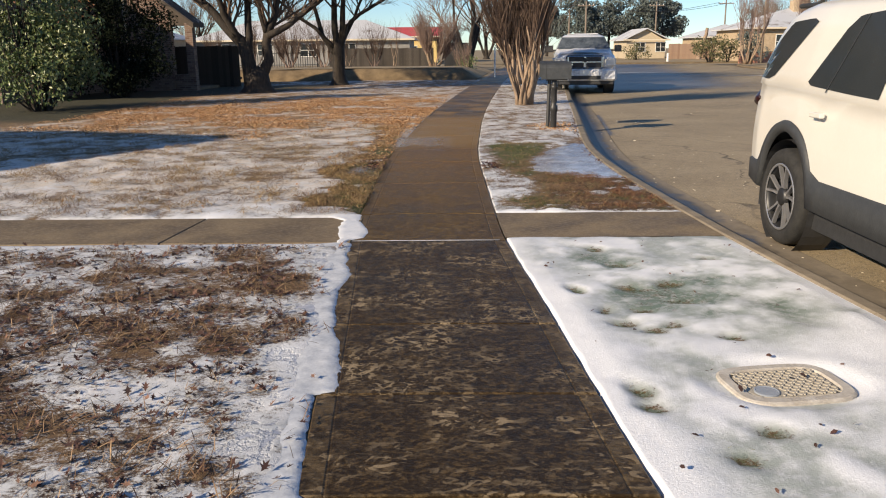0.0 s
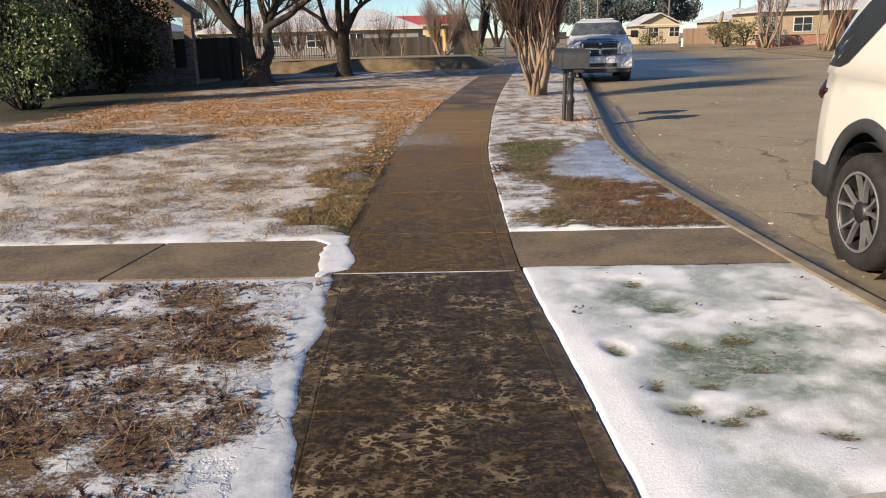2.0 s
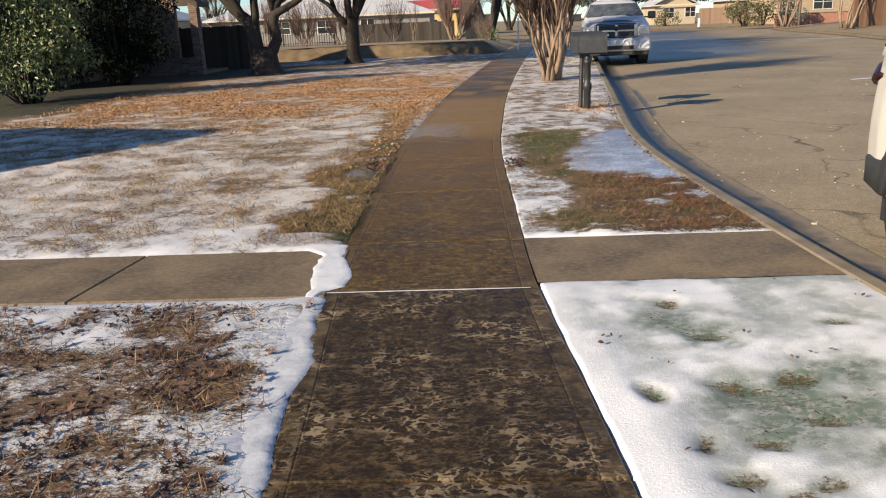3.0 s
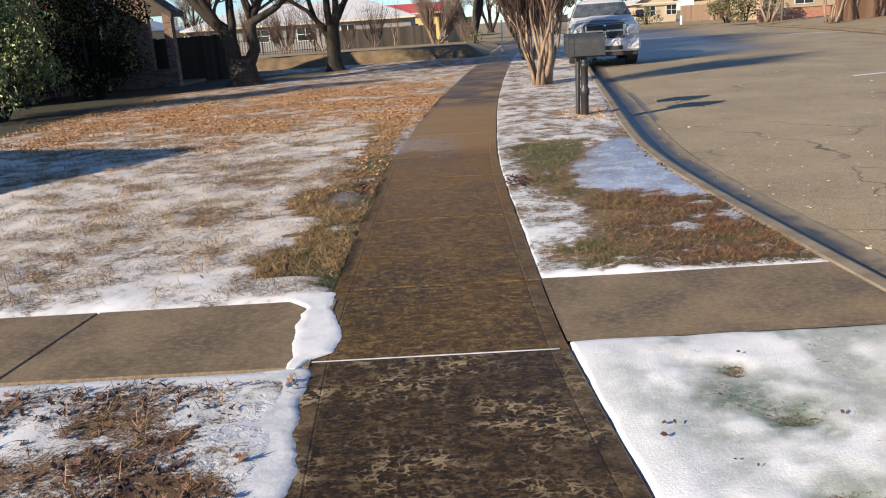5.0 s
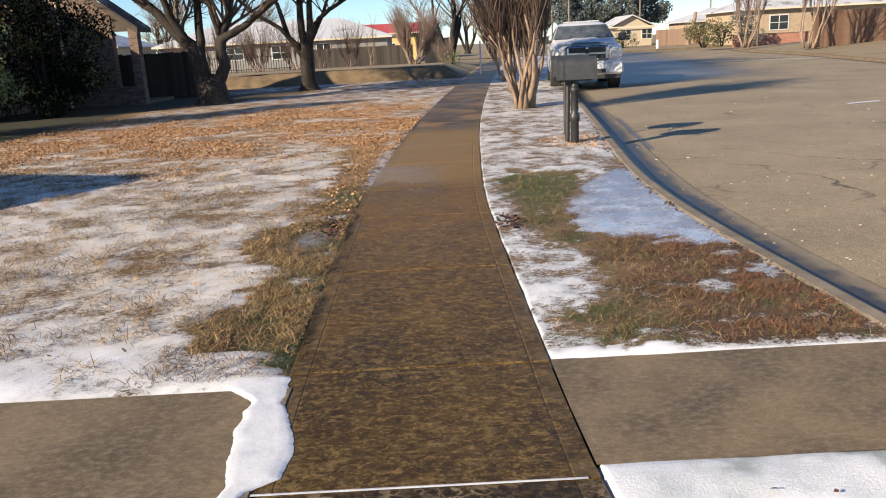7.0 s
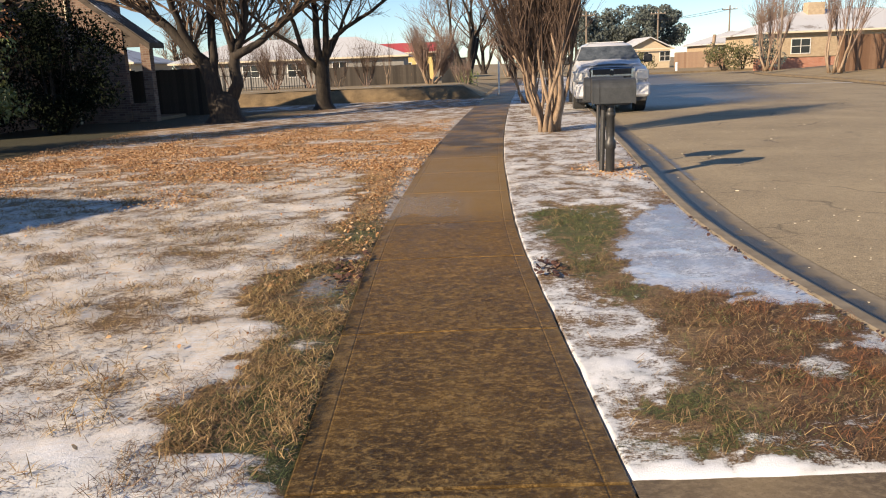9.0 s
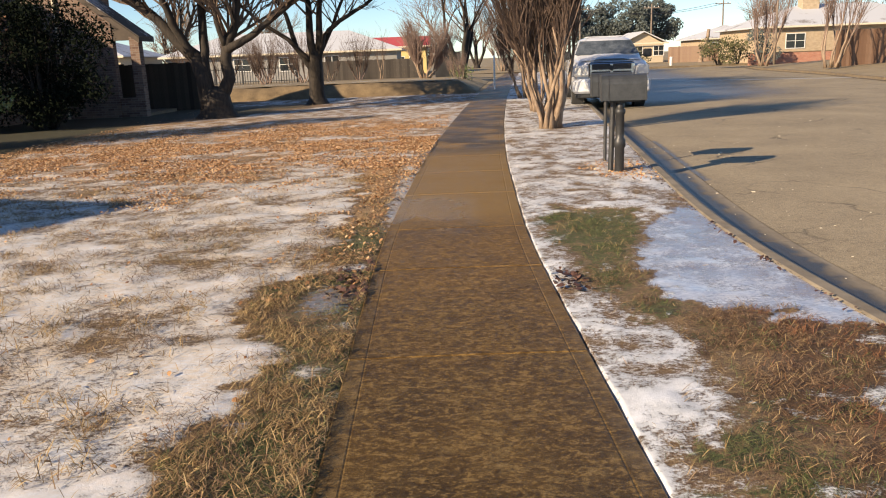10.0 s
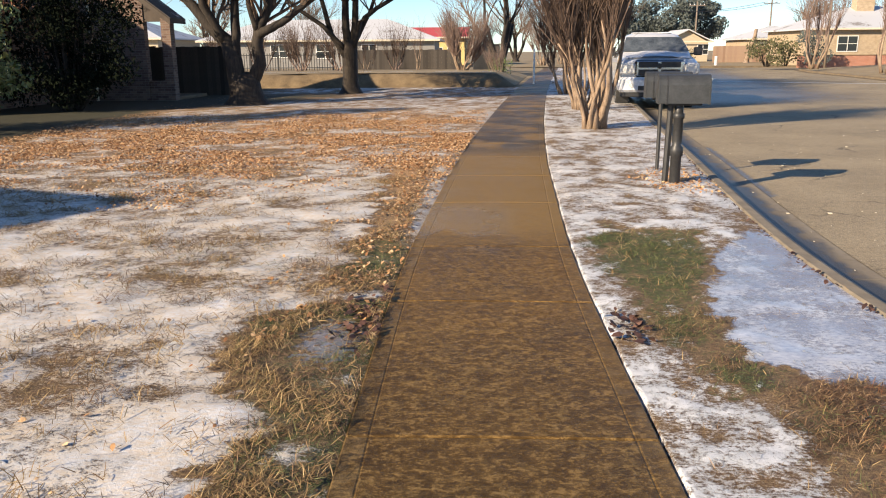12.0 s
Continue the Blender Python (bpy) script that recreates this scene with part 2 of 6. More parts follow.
def gutter_material():
    n = Nodes("gutter_concrete", 0.5)
    p = n.geo()
    mid, fine = n.noise(4, 4, 0.6, p), n.noise(130, 4, 0.7, p)
    wet = n.ramp(n.math("ADD", n.attr("wet"), n.math("MULTIPLY", n.math("SUBTRACT", mid, 0.5), 0.8)), 0.4, 0.62)
    col = n.mix(n.ramp(mid, 0.35, 0.65), (0.19, 0.158, 0.118), (0.28, 0.235, 0.175))
    col = n.mix(wet, col, (0.050, 0.045, 0.040))
    n.bump(fine, 0.25, 0.004)
    n.b.inputs["Specular IOR Level"].default_value = 0.14
    return n.out(col, n.mix(wet, (0.75, 0.75, 0.75), (0.40, 0.40, 0.40)))


def roof_material(name, tile, snow=0.5):
    n = Nodes(name, 0.8)
    p = n.geo()
    f = n.ramp(n.math("ADD", n.noise(0.5, 4, 0.6, p), n.math("MULTIPLY", n.noise(6, 4, 0.7, p), 0.5)), 0.98 - 0.45 * snow, 1.06 - 0.45 * snow)
    n.bump(n.noise(25, 3, 0.6, p), 0.4, 0.02)
    base = n.mix(n.noise(14, 4, 0.7, n.scale(p, (1, 1, 4))), tile, tuple(1.6 * c for c in tile))
    return n.out(n.mix(f, base, (0.52, 0.53, 0.55)))


def brick_material(name, a, b, mortar):
    n = Nodes(name, 0.85)
    t = n.add("ShaderNodeTexBrick")
    r = n.add("ShaderNodeVectorMath", operation="MULTIPLY_ADD")
    sep, com = n.add("ShaderNodeSeparateXYZ"), n.add("ShaderNodeCombineXYZ")
    n.put(sep.inputs[0], n.co)
    n.put(com.inputs[0], n.math("ADD", sep.outputs[0], sep.outputs[1]))
    n.put(com.inputs[1], sep.outputs[2])
    n.put(t.inputs["Vector"], com.outputs[0])
    t.inputs["Scale"].default_value = 1.0
    t.inputs["Brick Width"].default_value, t.inputs["Row Height"].default_value = 0.215, 0.075
    t.inputs["Mortar Size"].default_value = 0.006
    n.put(t.inputs["Color1"], a), n.put(t.inputs["Color2"], b), n.put(t.inputs["Mortar"], mortar)
    n.bump(t.outputs["Fac"], 0.5, -0.008)
    return n.out(n.mix(n.ramp(n.noise(3, 4), 0.4, 0.7, 0, 0.35), t.outputs["Color"], tuple(0.4 * v for v in a)))


LAWN, WALK, DAMP, ROAD, GUTTER = lawn_material(), walk_material(), dry_walk_material(), road_material(), gutter_material()
SNOW = plain("packed_snow", (0.64, 0.67, 0.70), (0.80, 0.80, 0.81), 9, 0.55, bump=0.22, fine=45)
ICYSNOW = plain("thin_icy_snow", (0.42, 0.45, 0.49), (0.70, 0.72, 0.74), 9, 0.45, bump=0.3, fine=45)
FARGROUND = plain("dry_ground", (0.20, 0.15, 0.085), (0.34, 0.26, 0.15), 0.6, 0.9, bump=0.3, fine=14)
BARK = plain("dark_bark", (0.014, 0.011, 0.009), (0.056, 0.043, 0.033), 5, 0.9, bump=0.9, stretch=(3, 3, 0.7), fine=22)
PALEBARK = plain("smooth_pale_bark", (0.10, 0.062, 0.040), (0.42, 0.305, 0.21), 4, 0.65, bump=0.3, stretch=(5, 5, 0.6), fine=30)
TWIG = plain("twig_bark", (0.10, 0.065, 0.045), (0.21, 0.145, 0.10), 9, 0.85, bump=0.0)
REDTWIG = plain("reddish_twigs", (0.15, 0.10, 0.08), (0.29, 0.205, 0.165), 5, 0.85, bump=0.0)
DARKTRIM = plain("dark_brown_trim", (0.05, 0.036, 0.026), (0.085, 0.062, 0.046), 4, 0.7)
CRAPETWIG = plain("crape_shoots", (0.060, 0.040, 0.031), (0.165, 0.108, 0.078), 5, 0.85, bump=0.0)
BLACKPAINT = plain("weathered_black_paint", (0.020, 0.021, 0.022), (0.040, 0.040, 0.041), 12, 0.45, bump=0.15)
GREYMETAL = plain("dull_grey_metal", (0.044, 0.048, 0.050), (0.070, 0.074, 0.077), 9, 0.5, 0.3, bump=0.1)
WHITEPAINT = plain("car_paint_ivory", (0.62, 0.60, 0.55), (0.66, 0.64, 0.59), 2, 0.28, bump=0.0, coat=0.6)
SILVERPAINT = plain("car_paint_silver", (0.60, 0.61, 0.63), (0.70, 0.71, 0.73), 2, 0.35, 0.1, bump=0.0, coat=0.6)
FROST = plain("frosted_paint", (0.36, 0.38, 0.42), (0.86, 0.87, 0.89), 3.6, 0.5, bump=0.3, stretch=(0.7, 3.0, 1.0), fine=24)
GLASS = plain("tinted_glass", (0.022, 0.027, 0.030), (0.032, 0.037, 0.040), 3, 0.10, bump=0.0)
# Glass base colour paled to grey-blue to carry a reflection of the sky.
SCREEN = plain("sky_pale_glass", (0.035, 0.045, 0.055), (0.13, 0.15, 0.17), 4, 0.14, bump=0.0)
PLASTIC = plain("black_plastic", (0.022, 0.023, 0.025), (0.038, 0.039, 0.041), 20, 0.6, bump=0.2)
CLADDING = plain("grey_cladding", (0.032, 0.035, 0.038), (0.048, 0.051, 0.054), 14, 0.55, bump=0.2)
RUBBER = plain("tyre_rubber", (0.012, 0.012, 0.012), (0.030, 0.029, 0.027), 16, 0.85, bump=0.4)
CHROME = plain("chrome", (0.60, 0.61, 0.62), (0.72, 0.72, 0.73), 8, 0.16, 1.0, bump=0.0)
ALLOY = plain("machined_alloy", (0.36, 0.36, 0.37), (0.46, 0.46, 0.47), 8, 0.35, 0.7, bump=0.0)
DARKALLOY = plain("dark_alloy", (0.035, 0.036, 0.038), (0.055, 0.056, 0.058), 8, 0.45, 0.6, bump=0.0)
REDLENS = plain("red_lens", (0.018, 0.005, 0.005), (0.028, 0.006, 0.006), 8, 0.35, bump=0.0)
LAMPLENS = plain("clear_lens", (0.55, 0.55, 0.54), (0.66, 0.66, 0.65), 12, 0.12, bump=0.0)
WHITE = plain("white_plastic", (0.70, 0.69, 0.66), (0.80, 0.79, 0.76), 8, 0.5, bump=0.1)
BRICK = brick_material("brown_brick", (0.26, 0.175, 0.135), (0.12, 0.065, 0.050), (0.26, 0.23, 0.20))
TANBRICK = brick_material("tan_brick", (0.42, 0.31, 0.20), (0.50, 0.38, 0.25), (0.48, 0.40, 0.30))
REDBRICK = brick_material("red_brick", (0.40, 0.15, 0.09), (0.48, 0.2, 0.12), (0.45, 0.35, 0.3))
FASCIA = plain("cream_trim", (0.62, 0.54, 0.40), (0.72, 0.64, 0.50), 4, 0.6)
SIDING = plain("cream_siding", (0.46, 0.38, 0.27), (0.55, 0.46, 0.33), 2, 0.7, stretch=(1, 1, 6))
# White walls darkened in colour for the shade under their eaves.
GREYSIDING = plain("shaded_white_siding", (0.20, 0.195, 0.185), (0.29, 0.28, 0.265), 2, 0.7, stretch=(1, 1, 6))
YELLOW = plain("yellow_stucco", (0.66, 0.48, 0.18), (0.76, 0.58, 0.26), 2, 0.8)
ROOF, ROOFWHITE = roof_material("shingles", (0.07, 0.06, 0.052), 0.25), roof_material("snowy_shingles", (0.20, 0.185, 0.175), 0.86)
REDROOF = plain("red_metal_roof", (0.50, 0.06, 0.05), (0.60, 0.10, 0.08), 2, 0.5, stretch=(6, 1, 1))
FENCE = varied("grey_fence_boards", [(0.045, 0.038, 0.032), (0.075, 0.062, 0.052), (0.105, 0.090, 0.075)], 0.9, False)
BROWNFENCE = varied("brown_fence_boards", [(0.16, 0.085, 0.05), (0.23, 0.13, 0.08), (0.28, 0.17, 0.11)], 0.9, False)
PINKFENCE = varied("tan_fence_boards", [(0.30, 0.19, 0.13), (0.36, 0.24, 0.17), (0.42, 0.29, 0.2)], 0.9, False)
# Tones raised for the bush that stands in the sun.
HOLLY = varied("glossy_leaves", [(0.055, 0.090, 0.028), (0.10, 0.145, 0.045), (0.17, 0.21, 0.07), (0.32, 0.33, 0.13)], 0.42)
# Foliage for the shaded bush: the shade is put into much darker leaves.
SHADELEAF = varied("shade_dark_leaves", [(0.006, 0.010, 0.006), (0.011, 0.016, 0.009), (0.018, 0.024, 0.013)], 0.95, spec=0.08)
# Needle tones lifted towards grey-blue: distance haze put into the colour.
PINE = varied("hazed_pine_needles", [(0.085, 0.108, 0.105), (0.11, 0.13, 0.12), (0.14, 0.16, 0.14)], 0.8)
SHRUB = varied("dry_shrub_leaves", [(0.06, 0.07, 0.03), (0.12, 0.12, 0.05), (0.18, 0.15, 0.07)], 0.8)
RUST = varied("rust_leaves", [(0.12, 0.045, 0.022), (0.22, 0.09, 0.04), (0.30, 0.14, 0.06)], 0.7)
OAKLEAF = varied("fallen_oak_leaves", [(0.034, 0.016, 0.013), (0.078, 0.034, 0.025), (0.135, 0.062, 0.043), (0.23, 0.125, 0.085)], 0.75)
GOLDLEAF = varied("fallen_orange_leaves", [(0.20, 0.085, 0.035), (0.52, 0.26, 0.11), (0.70, 0.42, 0.20), (0.78, 0.56, 0.34)], 0.75)
STRAW = varied("dry_grass_blades", [(0.13, 0.07, 0.03), (0.28, 0.17, 0.07), (0.44, 0.30, 0.13), (0.52, 0.38, 0.19)], 0.75)
STRAWRED = varied("reddish_dry_grass", [(0.06, 0.034, 0.019), (0.15, 0.082, 0.041), (0.28, 0.165, 0.083), (0.46, 0.31, 0.175)], 0.75)
GRASS = varied("green_grass_blades", [(0.04, 0.065, 0.015), (0.075, 0.105, 0.025), (0.14, 0.16, 0.05), (0.24, 0.22, 0.09)], 0.7)
IRON = plain("cover_composite", (0.30, 0.27, 0.22), (0.46, 0.42, 0.35), 9, 0.7, bump=0.4)
CASTRIM = plain("cover_frame", (0.36, 0.32, 0.27), (0.56, 0.53, 0.48), 10, 0.8, bump=0.5)
GREYCAP = plain("grey_plastic", (0.26, 0.29, 0.33), (0.32, 0.35, 0.39), 9, 0.4, bump=0.1)
WOODPOLE = plain("pole_wood", (0.16, 0.12, 0.09), (0.26, 0.21, 0.165), 3, 0.9, stretch=(4, 4, 0.5))
WIRE = plain("wire", (0.03, 0.03, 0.03), (0.05, 0.05, 0.05), 3, 0.6, bump=0)


# ---- mesh helpers ----
class Geo:
    """Vertices and faces gathered for one mesh."""

    def __init__(self):
        self.v, self.f = [], []

    def face(self, *pts):
        i = len(self.v)
        self.v += [tuple(p) for p in pts]
        self.f.append(tuple(range(i, i + len(pts))))

    def box(self, x0, y0, z0, x1, y1, z1, bev=0.0):
        i = len(self.v)
        if bev <= 0:
            self.v += [(x, y, z) for z in (z0, z1) for y in (y0, y1) for x in (x0, x1)]
            for q in ((0, 2, 3, 1), (4, 5, 7, 6), (0, 1, 5, 4), (2, 6, 7, 3), (0, 4, 6, 2), (1, 3, 7, 5)):
                self.f.append(tuple(i + k for k in q))
            return self
        b = bev
        rings = [(z0, b), (z0 + b, 0), (z1 - b, 0), (z1, b)]
        n = 8
        for z, s in rings:
            X0, X1, Y0, Y1, c = x0 + s, x1 - s, y0 + s, y1 - s, b
            self.v += [(X0 + c, Y0, z), (X1 - c, Y0, z), (X1, Y0 + c, z), (X1, Y1 - c, z), (X1 - c, Y1, z), (X0 + c, Y1, z), (X0, Y1 - c, z), (X0, Y0 + c, z)]
        self.f.append(tuple(i + k for k in reversed(range(n))))
        for r in range(3):
            for k in range(n):
                a, c = i + r * n + k, i + r * n + (k + 1) % n
                self.f.append((a, c, c + n, a + n))
        self.f.append(tuple(i + 3 * n + k for k in range(n)))
        return self

    def tube(self, pts, radii, sides=6, cap=True):
        i = len(self.v)
        pts = [Vector(p) for p in pts]
        up = Vector((0.31, 0.17, 0.93)).normalized()
        for k, p in enumerate(pts):
            d = (pts[min(k + 1, len(pts) - 1)] - pts[max(k - 1, 0)]).normalized()
            a = d.cross(up if abs(d.dot(up)) < 0.9 else Vector((1, 0, 0))).normalized()
            b = d.cross(a)
            for s in range(sides):
                t = 2 * math.pi * s / sides
                self.v.append(tuple(p + radii[k] * (math.cos(t) * a + math.sin(t) * b)))
        for k in range(len(pts) - 1):
            for s in range(sides):
                a, b = i + k * sides + s, i + k * sides + (s + 1) % sides
                self.f.append((a, b, b + sides, a + sides))
        if cap:
            self.f.append(tuple(i + s for s in reversed(range(sides))))
            self.f.append(tuple(i + (len(pts) - 1) * sides + s for s in range(sides)))
        return self

    def lathe(self, axis_pt, axis, profile, sides=24):
        """profile: rows (distance along the axis, radius)."""
        axis = Vector(axis).normalized()
        p0 = Vector(axis_pt)
        return self.tube_fixed([p0 + axis * d for d, r in profile], [max(r, 1e-4) for d, r in profile], axis, sides)

    def tube_fixed(self, pts, radii, axis, sides):
        i = len(self.v)
        a = axis.orthogonal().normalized()
        b = axis.cross(a)
        for p, r in zip(pts, radii):
            for s in range(sides):
                t = 2 * math.pi * s / sides
                self.v.append(tuple(p + r * (math.cos(t) * a + math.sin(t) * b)))
        for k in range(len(pts) - 1):
            for s in range(sides):
                x, y = i + k * sides + s, i + k * sides + (s + 1) % sides
                self.f.append((x, y, y + sides, x + sides))
        return self

    def mesh(self, name, mat, smooth=False):
        me = bpy.data.meshes.new(name)
        me.from_pydata(self.v, [], self.f)
        me.materials.append(mat)
        if smooth:
            me.polygons.foreach_set("use_smooth", [True] * len(me.polygons))
        me.update()
        return me


def part(name, geo, mat, parent=None, label="", smooth=False, m=None):
    """One mesh object under a thing or a part."""
    ob = new(name, geo.mesh(name, mat, smooth) if isinstance(geo, Geo) else geo)
    ob.parent = parent
    if m is not None:
        ob.matrix_local = m
    return tagged(ob, label)


def thing(name, label, category, m=None, group="", kind=""):
    ob = new(name)
    ob.empty_display_size = 0.2
    if m is not None:
        ob.matrix_world = m
    return tagged(ob, label, category, group, kind)


def structure(name, geo, mat, label, category, smooth=False):
    ob = part(name, geo, mat, None, "", smooth)
    return tagged(ob, label, category, "", "structure")


def B(*a, bev=0.0):
    return Geo().box(*a, bev=bev)


def curve_at(rows, y):
    """Smooth value of a row of (y, x) pairs."""
    ys, xs = [r[0] for r in rows], [r[1] for r in rows]
    return np.interp(y, ys, xs)


# ---- plan of the street ----
RIGHT = [(-30, 6.0), (-12, 2.45), (-6, 1.70), (-2, 1.32), (1.7, 1.0), (2.9, 0.90), (4.1, 0.82), (5.4, 0.70), (6.6, 0.68), (8.2, 0.66), (9.8, 0.645), (11.2, 0.66), (12.9, 0.74), (16, 0.90), (19.3, 1.13), (23, 1.43), (27.8, 1.86), (35, 2.55), (45, 3.6), (60, 5.3), (80, 7.6)]
KERB = [(-30, 8.4), (-12, 4.5), (-6, 3.7), (0, 3.05), (3.6, 2.68), (4.7, 2.56), (5.7, 2.46), (6.8, 2.40), (8, 2.335), (9.2, 2.285), (10.2, 2.28), (11.2, 2.315), (12.4, 2.43), (14.2, 2.65), (17.4, 3.05), (20, 3.36), (23.3, 3.75), (30, 4.6), (40, 6.0), (55, 8.4), (80, 12.4), (120, 19)]
FARKERB = [(-30, 20), (0, 16.5), (20, 16.5), (33, 18), (47, 20.8), (60, 22.5), (66, 24), (70, 30), (76, 60)]
ROADZ, WIDE = -0.125, 1.26


def right_edge(y):
    return 0.25 * (2 * curve_at(RIGHT, y) + curve_at(RIGHT, y - 0.6) + curve_at(RIGHT, y + 0.6))


def kerb_edge(y):
    return 0.25 * (2 * curve_at(KERB, y) + curve_at(KERB, y - 0.7) + curve_at(KERB, y + 0.7))


def strip(ys, lo, hi, nx, zf, power=1.0):
    """A sheet between two lines lo(y) and hi(y)."""
    ys = np.asarray(ys)
    u = np.linspace(0, 1, nx) ** power
    L, R = lo(ys), hi(ys)
    X = L[:, None] + (R - L)[:, None] * u[None, :]
    Y = np.repeat(ys[:, None], nx, 1)
    Z = zf(X, Y)
    g = Geo()
    g.v = [tuple(p) for p in np.stack([X, Y, Z], -1).reshape(-1, 3).tolist()]
    g.f = [(r * nx + c, r * nx + c + 1, (r + 1) * nx + c + 1, (r + 1) * nx + c) for r in range(len(ys) - 1) for c in range(nx - 1)]
    return g, X, Y


def floats(me, name, values):
    a = me.attributes.new(name, "FLOAT", "POINT")
    a.data.foreach_set("value", np.asarray(values, dtype=np.float32).ravel())


def blob(X, Y, cx, cy, rx, ry, turn=0.0, soft=0.35):
    """1 inside an ellipse with a soft rim, 0 outside."""
    c, s = math.cos(radians(turn)), math.sin(radians(turn))
    u, v = ((X - cx) * c + (Y - cy) * s) / rx, (-(X - cx) * s + (Y - cy) * c) / ry
    d = np.sqrt(u * u + v * v)
    return np.clip((1 + soft - d) / (2 * soft), 0, 1)


def ramp(v, a, b):
    return np.clip((v - a) / (b - a), 0, 1)


LATTICE = np.random.RandomState(5).rand(8, 256, 256)


def patchy(X, Y, freq, seed, octaves=3):
    """Smooth lattice noise about 0, roughly -1 to 1."""
    out, amp, tot = np.zeros_like(X), 1.0, 0.0
    for o in range(octaves):
        u, v = X * freq + 17.3 * seed, Y * freq + 9.1 * seed
        iu, iv = np.floor(u).astype(int), np.floor(v).astype(int)
        fu, fv = u - iu, v - iv
        fu, fv = fu * fu * (3 - 2 * fu), fv * fv * (3 - 2 * fv)
        L = LATTICE[(seed + o) % 8]
        a, b = L[iu % 256, iv % 256], L[(iu + 1) % 256, iv % 256]
        c, d = L[iu % 256, (iv + 1) % 256], L[(iu + 1) % 256, (iv + 1) % 256]
        out += amp * ((a * (1 - fu) + b * fu) * (1 - fv) + (c * (1 - fu) + d * fu) * fv - 0.5)
        tot, amp, freq = tot + amp, amp * 0.55, freq * 2.1
    return 3.2 * out / tot


def wavy(X, Y, scale, seed):
    return patchy(X, Y, scale * 0.45, seed)


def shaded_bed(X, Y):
    """Dark ground cover before the house, with deep shade put into its colour, 0 to 1."""
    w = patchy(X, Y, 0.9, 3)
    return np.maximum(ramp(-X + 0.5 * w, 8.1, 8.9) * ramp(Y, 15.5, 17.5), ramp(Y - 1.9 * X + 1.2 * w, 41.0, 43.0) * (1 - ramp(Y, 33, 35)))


def cover(X, Y):
    """Snow, dead leaves, green grass, ice and slush on the lawns, each 0 to 1."""
    R, K = right_edge(Y), kerb_edge(Y)
    L = R - WIDE
    left = X < (L + R) / 2
    w1, w2, w3 = patchy(X, Y, 0.9, 3), patchy(X, Y, 2.6, 4), patchy(X, Y, 6.0, 6)
    snow, leaf, green, ice, slush = [np.zeros_like(X) for _ in range(5)]
    # left lawn before the path: litter on thin snow, clean snow along the pavement
    near = left & (Y < 5.9)
    d = L - X
    s1 = 0.575 + 0.10 * w1 + 0.12 * w2 + 0.22 * w3
    band = 1 - ramp(d, 0.12 + 0.14 * w1 + 0.12 * w2, 0.40 + 0.16 * w1 + 0.14 * w2 + 0.08 * w3)
    s1 = np.maximum(s1, band * (0.80 + 0.12 * w2 + 0.14 * w3))
    s1 = np.maximum(s1, 0.85 * ramp(Y + 0.08 * w2, 5.0, 5.3) - 0.1 * w3)
    s1 = np.maximum(s1, 0.75 * blob(X, Y, -1.2, 2.6, 0.5, 0.35, 0, 0.6) + 0.1 * w2)
    litter = blob(X, Y, -0.98, 4.35, 0.30, 0.33, 0, 0.5) + blob(X, Y, -1.05, 3.2, 0.36, 0.45, 0, 0.5) + 0.6 * blob(X, Y, -2.1, 4.5, 0.9, 0.5, 0, 0.6) + 0.7 * blob(X, Y, -2.0, 3.3, 0.7, 0.6, 0, 0.6)
    # Last term thins the nearest snow to darken it as soft shade would.
    s1 = s1 - 0.20 * np.clip(litter, 0, 1) - 0.09 * (1 - ramp(Y, 2.3, 3.1))
    snow = np.where(near, s1, snow)
    leaf = np.where(near, 0.55 + 0.25 * w2, leaf)
    # Thin icy snow, greyed further to carry soft shade over this band.
    ice = np.where(near, np.clip(band * (0.25 + 0.45 * w2 + 0.25 * w3), 0, 0.8), ice)
    # left lawn beyond the path
    far = left & (Y >= 5.9)
    # Snow and leaves thinned too, where shade is painted before the house.
    bed = shaded_bed(X, Y)
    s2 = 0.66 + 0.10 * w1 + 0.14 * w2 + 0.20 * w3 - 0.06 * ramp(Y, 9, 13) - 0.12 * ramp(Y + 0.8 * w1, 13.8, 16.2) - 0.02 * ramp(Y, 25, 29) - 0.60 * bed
    s2 = np.maximum(s2, (0.66 + 0.22 * ramp(X, -1.4, -0.7) + 0.25 * w2 + 0.25 * w3) * (1 - ramp(Y + 0.14 * w2 + 0.06 * w3, 6.40, 6.60)))
    wob = 0.05 * w1 + 0.10 * w2 + 0.09 * w3 + 0.05 * patchy(X, Y, 14.0, 7)
    out_l = np.interp(Y, [6.5, 6.6, 6.9, 7.15, 7.35, 8.1, 8.4, 9.1, 9.6, 9.8, 10.0], [0.0, 0.30, 0.50, 0.55, 0.42, 0.52, 0.58, 0.65, 0.69, 0.55, 0.0])
    out_f = np.interp(Y, [10.0, 10.3, 10.7, 11.5, 13.0, 14.6, 16.0], [0.0, 0.34, 0.40, 0.42, 0.52, 0.72, 0.9])
    in_f = np.interp(Y, [10.8, 12.0, 14.0, 16.0], [-0.1, 0.10, 0.24, 0.3])
    strip_l = (1 - ramp(d + wob, out_l - 0.03, out_l + 0.07)) * (out_l > 0)
    strip_f = (1 - ramp(d + wob, out_f - 0.04, out_f + 0.10)) * ramp(d + wob, in_f - 0.05, in_f + 0.05) * (out_f > 0) * (1 - ramp(Y, 15.2, 16.8))
    s2 = s2 - (0.56 - 0.20 * np.clip(w2 + 0.6 * w3, 0, 1)) * strip_l - 0.46 * strip_f
    snow = np.where(far, s2, snow)
